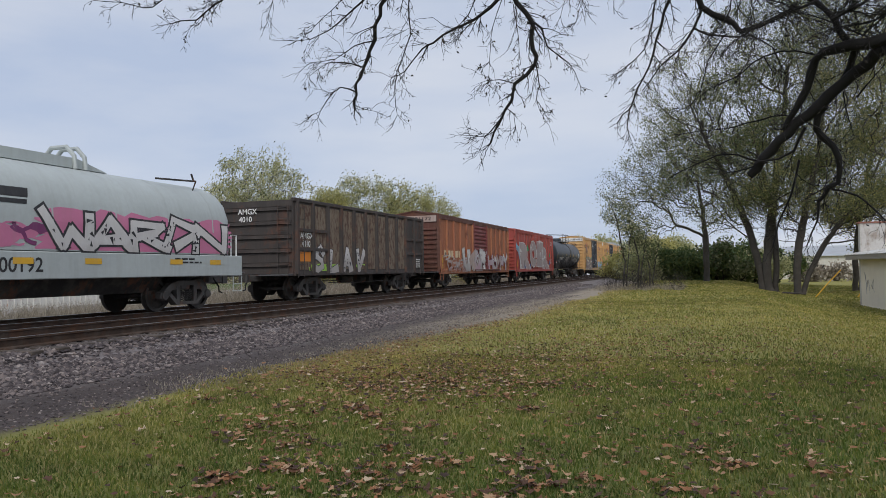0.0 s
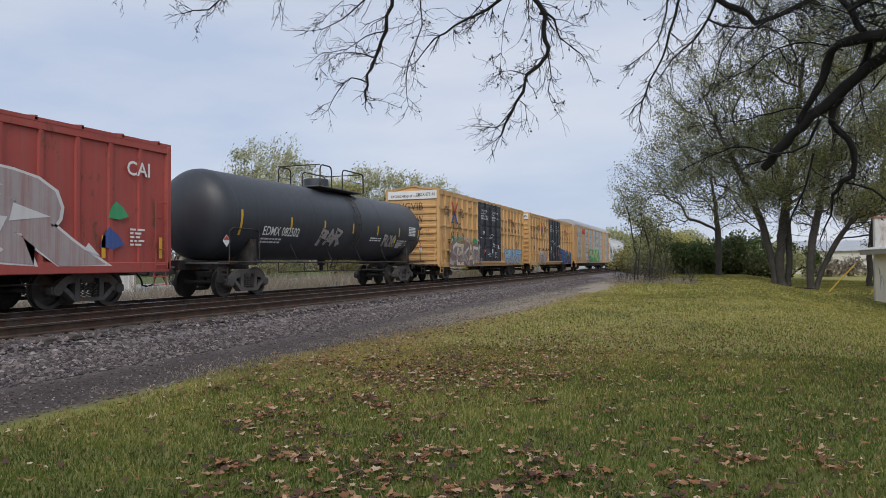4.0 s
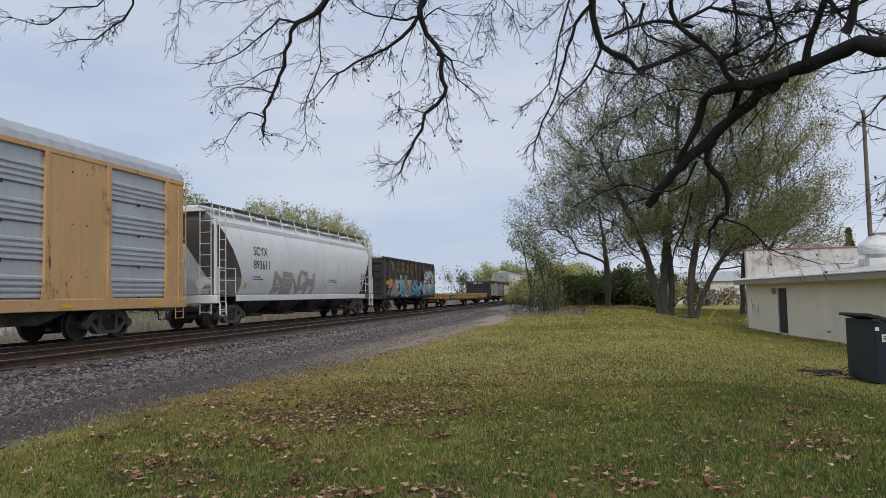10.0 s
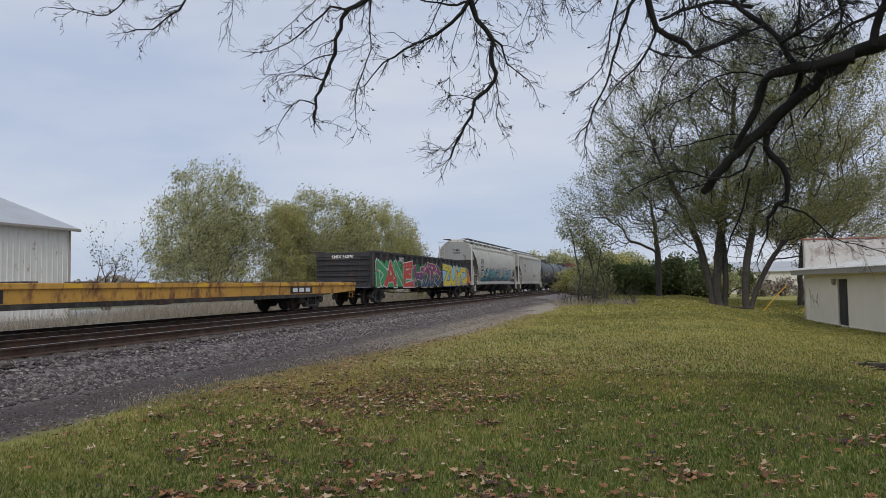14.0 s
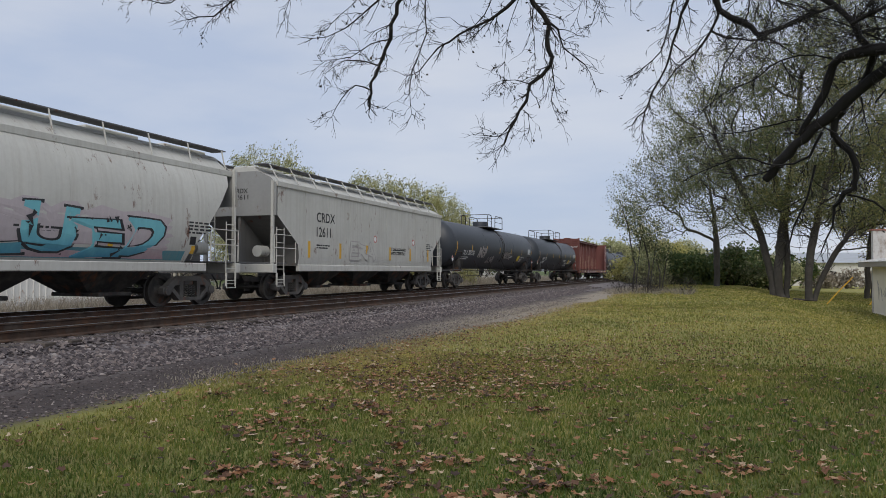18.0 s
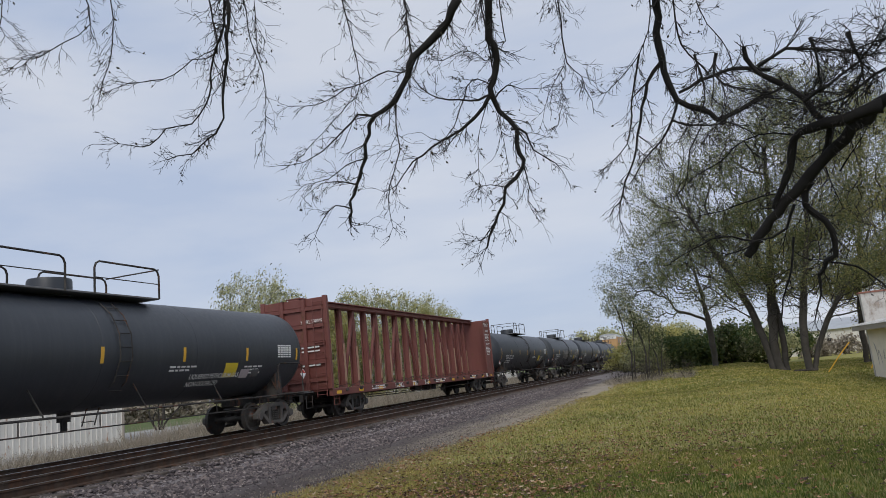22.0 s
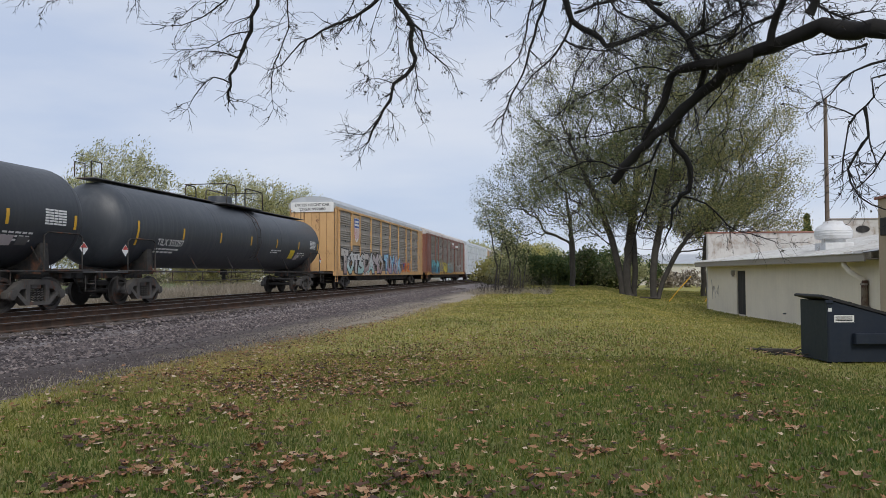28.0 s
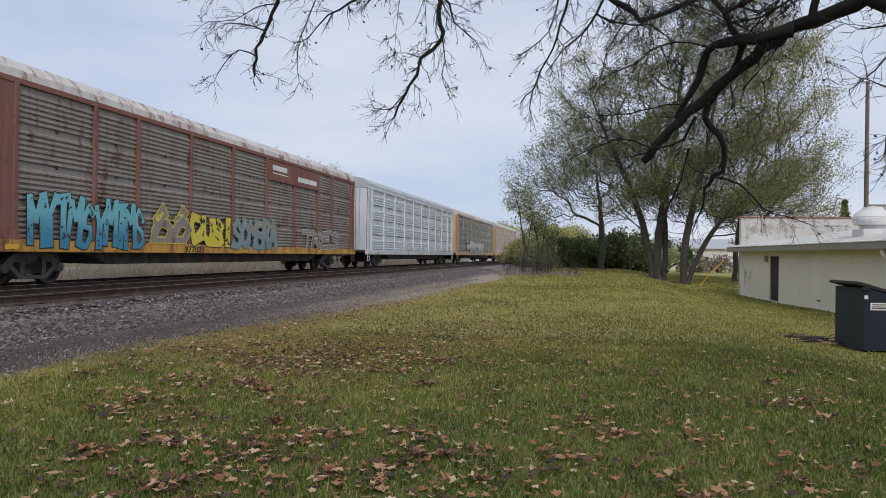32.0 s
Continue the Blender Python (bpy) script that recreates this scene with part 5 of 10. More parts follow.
    for i in range(6):
        z = 2.72 - i * 0.075
        for k in range(5):
            side_patch(g, h - ends - 1.35 + k * 0.17, h - ends - 1.2 + k * 0.17, z, z + 0.05, s, 0.005)
    part("lettering", g, M["white"], car, smooth=0)
    for y in [-h + ends + 0.25] + [-h + ends + 3.1 + i * (2 * h - 2 * ends - 3.3) / 5 for i in range(6)]:
        part("reflector", side_patch(Geo(), y, y + 0.11, 2.26 if y > -h + ends + 1 else 1.95, 2.66 if y > -h + ends + 1 else 2.75, s, 0.005, 4), M["reflector"], car, smooth=0)
    part("warning_label", side_patch(Geo(), h * 0.5, h * 0.5 + 0.62, 1.78, 2.2, s, 0.006, 3), M["yellow"], car, smooth=0)
    part("paper_label", side_patch(Geo(), h * 0.5 + 0.85, h * 0.5 + 1.3, 1.74, 2.0, s, 0.006, 3), M["t_rose"], car, smooth=0)
    part("data_plate", side_patch(Geo(), h * 0.5 + 1.45, h * 0.5 + 1.85, 1.76, 1.98, s, 0.006, 3), M["grate"], car, smooth=0)
    for y, z in ((h - 0.45, 1.75), (-h + 0.35, 1.75)):
        d = Geo().add([(1.39, y, z - 0.19), (1.39, y + 0.19, z), (1.39, y, z + 0.19), (1.39, y - 0.19, z)], [(0, 1, 2, 3)])
        part("diamond_placard", d, M["white"], car, smooth=0)
        d = Geo().add([(1.393, y, z + 0.02), (1.393, y + 0.15, z + 0.02), (1.393, y, z + 0.17), (1.393, y - 0.15, z + 0.02)], [(0, 1, 2, 3)])
        part("placard_red", d, M["red"], car, smooth=0)
    for word, y0, y1, z0, z1 in sprayed:
        graffiti(car, word, y0, y1, z0, z1, s, [M["g_silver"]], M["g_black"], rnd, bold=-0.0, label="silver scrawl")
    return car, h, s, rnd


def gondola(a, b, label, mat, eave, ribs, rail_mat=None, floor=1.0, dip=0.0, end_mat=None, inner=True, name="gondola"):
    car, half = new_car(name, label, a, b, inset=2.1, category="gondola")
    rnd = random.Random(f"gond{a}")
    W = 1.5
    for s in (-1, 1):
        outline = [(-half + 0.1, floor), (half - 0.1, floor), (half - 0.1, eave), (-half + 0.1, eave)]
        if dip:
            outline = [(-half + 0.1, floor), (-half + 2.9, floor), (-half + 3.6, floor - dip), (half - 3.6, floor - dip), (half - 2.9, floor), (half - 0.1, floor), (half - 0.1, eave), (-half + 0.1, eave)]
        part("side_wall", Geo().plate("x", s * W - 0.03, s * W + 0.03, outline), mat, car, smooth=0)
        part("top_rail", Geo().bbox(s * W - 0.08, s * W + 0.1, -half + 0.05, half - 0.05, eave - 0.06, eave + 0.07, 0.015), mat, car)
        part("bottom_rail", Geo().bbox(s * W - 0.06, s * W + 0.07, -half + 0.1, half - 0.1, floor - 0.08, floor + 0.1, 0.015), mat, car)
        y = s * (half - 0.1)
        part("end_wall", Geo().bbox(-W, W, y - 0.04, y + 0.04, floor, eave, 0.01), end_mat or mat, car)
        for z in np.linspace(floor + 0.35, eave - 0.3, 5):
            part("end_rib", Geo().bbox(-W + 0.05, W - 0.05, y + s * 0.03, y + s * 0.11, z - 0.07, z + 0.07, 0.015), end_mat or mat, car)
        part("end_platform", Geo().bbox(-1.0, W, y, y + s * 0.35, floor - 0.05, floor, 0.01), M["grate"], car)
        ladder(car, W + 0.12, s * (half - 0.45), 0.85, eave - 0.2, 0.42, "y", end_mat or mat)
        ladder(car, W - 0.35, y + s * 0.14, 0.85, eave - 0.2, 0.42, "x", end_mat or mat)
    part("floor", Geo().box(-W, W, -half + 0.1, half - 0.1, floor - 0.04, floor + 0.04), mat, car)
    for i in range(ribs + 1):
        y = -half + 0.25 + (2 * half - 0.5) * i / ribs
        lo = floor - (dip if dip and abs(y) < half - 3.5 else 0)
        p = Geo().plate("z", lo, eave - 0.05, [(W + 0.02, y - 0.1), (W + 0.14, y - 0.06), (W + 0.14, y + 0.06), (W + 0.02, y + 0.1)])
        part("side_post", p, rail_mat or mat, car, smooth=0)
    brake_gear(car, half, rnd)
    return car, half, W, rnd


def covered_hopper(a, b, label, mat, marks, round_side, eave=3.95, top=4.65, roofwalk=True, bays=3, plated=False):
    car, half = new_car("covered_hopper", label, a - 0.3, b + 0.3, inset=2.0, category="hopper car", sill=False)
    rnd = random.Random(f"hop{a}")
    h = (b - a) / 2
    W, zb = 1.5, 1.15
    if round_side:
        right = [(1.18, zb + 0.05), (1.42, 1.6), (1.49, 1.95), (1.53, 2.3), (1.53, 3.0), (1.42, 3.6), (1.15, eave + 0.1), (0.75, eave + 0.42)]
    else:
        right = [(1.44, zb + 0.05), (1.5, 1.5), (1.5, 1.95), (1.5, 2.4), (1.5, 2.9), (1.5, eave - 0.25), (1.5, eave - 0.05), (1.22, eave + 0.2), (0.75, eave + 0.42)]
    full = right + [(-x, z) for x, z in reversed(right)]
    # the lower corners of the body are cut back towards each end
    upright = plated or not round_side
    def ends(y, x, z):
        if plated:
            back = float(np.interp(z, (1.5, 3.9), (2.1, 0.15)))
        elif upright:
            back = float(np.interp(z, (1.9, 2.9), (1.45, 0.06)))
        else:
            back = float(np.interp(z, (1.9, 2.3, 3.3, 3.9), (1.75, 1.5, 0.75, 0.25)))
        return (x, max(-h + 0.05 + back, min(h - 0.05 - back, y)), z)
    body = Geo().loft([[ends(y, x, z) for x, z in full] for y in (-h - 1, h + 1)], caps=False)
    part("body", body, mat, car, smooth=30)
    for sg in (-1, 1):
        ring = [ends(sg * (h + 1), x, z) for x, z in full]
        n = len(ring) // 2
        slope = Geo().add(ring, [(i, i + 1, 2 * n - 2 - i, 2 * n - 1 - i) for i in range(n - 1)])
        # darker than the body: grime together with the recess's shade, painted in
        part("slope_sheet", slope, M["hop_slope"], car, "grimy sloping end sheet with shade in its colour", smooth=20)
    def s(z):
        zs, xs = [p[1] for p in right], [p[0] for p in right]
        return float(np.interp(z, zs, xs))
    if upright:
        face = [(x, z) for x, z in full if z > 2.85]
        for sg in (-1, 1):
            part("end_wall", Geo().plate("y", sg * (h - 0.04) - 0.02, sg * (h - 0.04) + 0.02, face), M["hop_end"], car, "flat grey end wall", smooth=0)
        g = Geo()
        side_text(g, marks[0], -0.25, eave - 0.32, 0.16, None, long=0.62, end=-h + 0.015)
        side_text(g, marks[1], -0.2, eave - 0.54, 0.16, None, long=0.6, end=-h + 0.015)
        part("end_lettering", g, M["black"], car, smooth=0)
    part("roof_cap", Geo().plate("y", -h + 0.05, h - 0.05, [(-0.8, eave + 0.4), (0.8, eave + 0.4), (0.55, eave + 0.55), (-0.55, eave + 0.55)]), mat, car, smooth=0)
    part("top_chord", Geo().bbox(s(eave - 0.05) - 0.04, s(eave - 0.05) + 0.05, -h + 0.05, h - 0.05, eave - 0.12, eave + 0.06, 0.015), mat, car)
    part("side_sill", Geo().bbox(1.36, 1.5, -h + 1.5, h - 1.5, 1.0, 1.24, 0.02), mat, car)
    part("side_sill", Geo().bbox(-1.5, -1.36, -h + 1.5, h - 1.5, 1.0, 1.24, 0.02), mat, car)
    for i in range(1, 9):
        y = -h + 1.9 + (2 * h - 3.8) * (i - 1) / 7
        zz = [1.32 + (eave - 1.4) * k / 8 for k in range(9)]
        part("side_seam", Geo().tube([(s(z) + 0.001, y, z) for z in zz], 0.008, 4), mat, car)
    for i in range(bays):
        y = (i - (bays - 1) / 2) * (2 * h - 5.0) / bays
        d = (2 * h - 5.6) / bays / 2
        g = Geo().loft([[(-1.2, y - d, 1.25), (1.2, y - d, 1.25), (1.2, y + d, 1.25), (-1.2, y + d, 1.25)], [(-0.5, y - 0.5, 0.45), (0.5, y - 0.5, 0.45), (0.5, y + 0.5, 0.45), (-0.5, y + 0.5, 0.45)]])
        part("hopper_bay", g, M["under"], car, smooth=0)
        part("outlet_gate", Geo().bbox(-0.7, 0.9, y - 0.55, y + 0.55, 0.36, 0.46, 0.02), M["under"], car)
    for sg in (-1, 1):
        y = sg * (half - 0.3)
        part("end_sheet", Geo().plate("x", -0.05, 0.05, [(sg * (h - 2.6), 1.2), (y, 1.15), (y, 1.35), (sg * (h - 0.1), 3.2)]), M["hop_slope"] if upright else mat, car, smooth=0)
        part("end_sill", Geo().bbox(-1.5, 1.5, y - 0.12, y + 0.12, 0.95, 1.25, 0.02), mat, car)
        for x in (-1.35, 1.35):
            part("corner_post", Geo().bbox(x - 0.05, x + 0.05, sg * (h - 0.05) - 0.05, sg * (h - 0.05) + 0.05, 1.2, eave + 0.1, 0.01), mat, car)
        ladder(car, 1.47, y - sg * 0.35, 0.55, 2.5 if upright else eave + 0.55, 0.45, "y", mat)
        ladder(car, -1.15 if upright else 1.0, y + sg * 0.05, 0.55, eave + 0.5, 0.45, "x", mat)
        part("end_platform", Geo().bbox(-1.2, 1.4, y - sg * 0.9 if sg > 0 else y, y if sg > 0 else y + 0.9, 1.26, 1.3, 0.008), M["grate"], car)
        part("brake_cylinder", Geo().tube([(0.5, y - sg * 0.9, 1.7), (0.5, y - sg * 0.4, 1.7)], 0.2, 14), mat, car)
        rail = Geo().tube([(1.48, y - sg * 1.3, 1.3), (1.48, y - sg * 1.3, 2.25), (1.48, y, 2.25), (1.48, y, 1.3)], 0.02, 6).tube([(1.48, y - sg * 1.3, 1.8), (1.48, y, 1.8)], 0.016, 6)
        part("hand_rail", rail, mat, car)
        stirrup(car, 1.5, y - sg * 0.35, mat)
    if roofwalk:
        zt = eave + 0.66
        part("roof_walk", Geo().bbox(0.55, 1.05, -h + 0.1, h - 0.1, zt, zt + 0.035, 0.005), M["grate"], car)
        part("roof_walk", Geo().bbox(-1.05, -0.55, -h + 0.1, h - 0.1, zt, zt + 0.035, 0.005), M["grate"], car)
        n = 13
        for i in range(n):
            y = -h + 0.3 + (2 * h - 0.6) * i / (n - 1)
            part("walk_bracket", Geo().tube([(1.05, y, zt), (s(eave) + 0.02, y, eave + 0.02)], 0.022, 5), mat, car)
        for i in range(7):
            y = -h + 1.2 + (2 * h - 2.4) * i / 6
            part("hatch_cover", Geo().bbox(-0.45, 0.45, y - 0.9, y + 0.9, eave + 0.55, eave + 0.66, 0.03), mat, car)
    g = Geo()
    if not plated:
        side_text(g, marks[0], -h + 2.7, 2.85, 0.36, s)
        side_text(g, marks[1], -h + 2.7, 2.3, 0.36, s)
    small_print(g, rnd, -h + 2.7, 1.95, 1.0, 2, s)
    small_print(g, rnd, h * 0.2, 1.95, 1.4, 2, s)
    small_print(g, rnd, h - 2.3, 2.35, 0.9, 4, s)
    side_patch(g, h - 2.2, h - 1.95, 1.75, 1.98, s, 0.006)
    part("lettering", g, M["black"], car, smooth=0)
    for i in range(6):
        y = -h + 2.1 + (2 * h - 4.2) * i / 5
        part("reflector", side_patch(Geo(), y, y + 0.16, 1.5, 1.72 if round_side else 2.1, s, 0.007, 2), M["reflector"], car, smooth=0)
    return car, h, s, rnd


def flat(W):
    return lambda z: W + 0.145


def coil_car():
    car, half = new_car("coil_car", "pale grey coil car, rounded hood, pink and white graffiti", 4.6, 19.2, inset=2.3, category="coil car")
    rnd = random.Random(5)
    h = half - 0.75
    arch = [(1.5, 1.62), (1.52, 2.3), (1.48, 2.75), (1.33, 3.15), (1.05, 3.48), (0.6, 3.7), (0, 3.78)]
    ring = arch + [(-x, z) for x, z in reversed(arch[:-1])]
    rings = [[(x * k, y, 1.62 + (z - 1.62) * q) for x, z in ring] for y, k, q in ((-h, 0.93, 0.9), (-h + 0.1, 0.98, 0.97), (-h + 0.3, 1, 1), (h - 0.3, 1, 1), (h - 0.1, 0.98, 0.97), (h, 0.93, 0.9))]
    part("hood", Geo().loft(rings), M["coil"], car, smooth=40)
    for i in range(7):
        y = -h + 0.9 + (2 * h - 1.8) * i / 6
        part("hood_seam", Geo().loft([[(x * 1.004, y + d, z + 0.006) for x, z in ring] for d in (-0.025, 0.025)], closed=False, caps=False), M["coil"], car)
    for y in (-1.7, 1.7):
        g = Geo()
        for d in (-0.16, 0.16):
            g.tube([(-0.55, y + d, 3.72), (-0.5, y + d, 4.05), (-0.25, y + d, 4.3), (0.25, y + d, 4.3), (0.5, y + d, 4.05), (0.55, y + d, 3.72)], 0.06, 8)
        part("lifting_lug", g, M["coil"], car)
    part("lifting_saddle", Geo().plate("x", -0.5, 0.5, [(-2.6, 3.74), (2.6, 3.74), (1.6, 4.0), (-1.6, 4.0)]), M["coil"], car, smooth=0)
    part("hood_bracket", Geo().tube([(0.9, h - 2.6, 3.75), (0.9, h - 0.9, 3.85), (0.9, h - 1.1, 3.45)], 0.03, 6).tube([(0.9, h - 1.1, 4.05), (0.9, h - 1.0, 3.85)], 0.03, 6), M["under"], car)
    part("side_sill", Geo().bbox(1.3, 1.52, -half + 0.2, half - 0.2, 0.98, 1.6, 0.02), M["coil"], car)
    part("side_sill", Geo().bbox(-1.52, -1.3, -half + 0.2, half - 0.2, 0.98, 1.6, 0.02), M["coil"], car)
    part("deck", Geo().box(-1.3, 1.3, -half + 0.2, half - 0.2, 1.4, 1.58), M["under"], car)
    part("trough", Geo().plate("y", -half + 3.2, half - 3.2, [(-1.2, 1.3), (1.2, 1.3), (0.7, 0.55), (-0.7, 0.55)]), M["under"], car, smooth=0)
    for s in (-1, 1):
        for x in (-1.4, 1.4):
            r = Geo().tube([(x, s * (half - 0.35), 1.1), (x, s * (half - 0.35), 2.25), (x, s * (half - 0.62), 2.25), (x, s * (half - 0.62), 1.6)], 0.025, 6)
            part("hand_rail", r, M["white"], car)
        stirrup(car, 1.48, s * (half - 0.4), M["coil"])
        part("end_platform", Geo().bbox(-1.4, 1.4, s * half - 0.35, s * half + 0.1, 1.05, 1.1, 0.01), M["grate"], car)
    def s(z):
        return float(np.interp(z, [p[1] for p in arch], [p[0] for p in arch]))
    g = Geo()
    side_text(g, "400192", -1.55, 1.15, 0.32, lambda z: 1.52, long=1.3)
    small_print(g, rnd, half - 3.3, 1.45, 1.3, 2, lambda z: 1.52)
    for y0, y1 in ((-2.6, -1.62), (-1.52, -0.55)):
        part("emblem_block", Geo().add([(v, q, z) for q, z, v in ((y0, 2.62, s(2.62) + 0.008), (y1 - 0.1, 2.62, s(2.62) + 0.008), (y1 - 0.05, 2.8, s(2.8) + 0.008), (y1, 2.98, s(2.98) + 0.008), (y0 + 0.1, 2.98, s(2.98) + 0.008), (y0 + 0.05, 2.8, s(2.8) + 0.008))], [(0, 1, 2, 5), (5, 2, 3, 4)]), M["black"], car, smooth=0)
    small_print(g, rnd, -2.4, 2.38, 1.5, 1, s, 0.16)
    part("lettering", g, M["black"], car, smooth=0)
    for y in (-1.0, 0.9, 3.8, half - 1.8):
        part("reflector", side_patch(Geo(), y, y + 0.5, 1.32, 1.46, lambda z: 1.525), M["reflector"], car, smooth=0)
    graffiti(car, "WARDN", -0.15, h - 0.35, 1.68, 2.5, s, [M["t_white"]], M["g_black"], rnd, M["g_pink"], label="white graffiti letter with a black outline", rim=0.09, fat=1.2, bold=0.03)
    overspray(car, -2.6, -0.2, 1.7, 2.2, s, [M["g_pink"], M["g_pink"], M["g_purple"]], 12, rnd)
    return car


def rust_gondola():
    car, half, W, rnd = gondola(22.0, 34.9, "rust-streaked dark brown high-side gondola with graffiti", M["gond_rust"], 3.68, 11, M["gond_rust"], 1.0, 0.0, M["gond_rust"])
    for i in range(11):
        y0 = -half + 0.25 + (2 * half - 0.5) * i / 11 + 0.12
        y1 = y0 + (2 * half - 0.5) / 11 - 0.24
        part("side_panel", Geo().bbox(W + 0.03, W + 0.05, y0, y1, 1.15, 3.55, 0.005), M["gond_panel"] if i < 9 else M["gond_rust"], car)
        if i in (0, 1, 9, 10):
            for z in (1.9, 2.6):
                part("cross_rib", Geo().bbox(W + 0.03, W + 0.12, y0 - 0.02, y1 + 0.02, z - 0.06, z + 0.06, 0.01), M["gond_rust"], car)
    g = Geo()
    side_text(g, "AMGX", -half + 0.45, 2.3, 0.22, lambda z: W + 0.07)
    side_text(g, "4010", -half + 0.55, 2.0, 0.22, lambda z: W + 0.07)
    side_text(g, "AMGX", -0.75, 3.2, 0.2, None, end=-half - 0.04)
    side_text(g, "4010", -0.7, 2.92, 0.2, None, end=-half - 0.04)
    small_print(g, rnd, half - 1.1, 1.6, 0.5, 5, lambda z: W + 0.07)
    part("lettering", g, M["white"], car, smooth=0)
    graffiti(car, "SLAV", -5.2, -0.5, 1.06, 2.0, lambda z: W + 0.056, [M["t_white"]], M["g_black"], rnd, wild=0.1, fat=0.62, bold=0.06, rim=0.03)
    overspray(car, -5.2, -0.5, 1.05, 1.35, lambda z: W + 0.051, [M["g_lime"]], 16, rnd)
    part("reflector", side_patch(Geo(), -half + 0.45, -half + 1.2, 1.45, 1.8, lambda z: W + 0.06), M["g_orange"], car, smooth=0)


def brown_boxcar():
    door = (-1.3, 1.72)
    car, half, W, rnd = boxcar("boxcar", "faded orange-brown boxcar with a dull red sliding door and graffiti", 37.3, 53.0, M["box_brown"], M["box_end"], M["box_door"], door, 13, 4.15, 4.4, (), 1.0, M["box_end"], proud=0.1)
    d = part("door", rib_sheet(door[0], door[1], 1.1, 4.0, W + 0.02, 0.24, 0.06), M["box_door"], car, smooth=0)
    for y in (door[0], door[1]):
        part("door_frame", Geo().bbox(W, W + 0.12, y - 0.06, y + 0.06, 1.05, 4.05, 0.012), M["box_door"], d)
    part("door_rail", Geo().bbox(W, W + 0.14, door[0] - 0.3, door[1] + 3.1, 1.0, 1.08, 0.01), M["box_end"], car)
    e = Geo().box(-W + 0.1, W - 0.1, -half + 0.03, -half + 0.1, 3.8, 4.15)
    part("end_sign", e, M["g_fade"], car)
    side = lambda z: W + 0.105  # noqa: E731
    for y0, y1 in ((-half + 0.95, -half + 2.1), (-half + 2.25, -half + 3.45), (-half + 3.6, -half + 4.7)):
        part("primer_patch", side_patch(Geo(), y0, y1, 1.8, 2.2, lambda z: W + 0.006), M["g_cream"], car, smooth=0)
    g = Geo()
    side_text(g, "531172", -0.1, 3.88, 0.2, None, long=1.2, end=-half + 0.03)
    small_print(g, rnd, -half + 1.1, 1.95, 0.8, 1, lambda z: W + 0.01, 0.12)
    part("lettering", g, M["black"], car, smooth=0)
    overspray(car, -half + 0.8, door[0] - 0.2, 1.05, 1.9, side, [M["g_fade"], M["t_mess"], M["g_silver"]], 22, rnd)
    graffiti(car, "CEMRE", -half + 1.3, door[0] - 1.6, 1.0, 1.6, side, [M["t_mess"], M["box_brown"]], M["g_fade"], rnd, None, bold=-0.05, rim=0.05)
    graffiti(car, "UKUB", door[0] - 2.4, door[1] - 0.6, 1.05, 2.2, lambda z: W + 0.12, [M["t_white"], M["g_fade"], M["t_rose"]], M["g_silver"], rnd, rim=0.05, wild=0.3)
    overspray(car, door[0] - 0.8, door[1], 1.05, 2.4, lambda z: W + 0.115, [M["g_fade"], M["g_white"]], 16, rnd)
    graffiti(car, "HOMBY", door[1] + 0.3, half - 0.8, 1.05, 1.95, side, [M["t_rose"], M["t_white"], M["g_fade"]], M["g_purple"], rnd, None, rim=0.05, wild=0.25)
    for y in (-half + 0.4, door[0] - 1.2, half - 2.3):
        part("reflector", side_patch(Geo(), y, y + 0.12, 1.15, 1.9, side), M["reflector"], car, smooth=0)


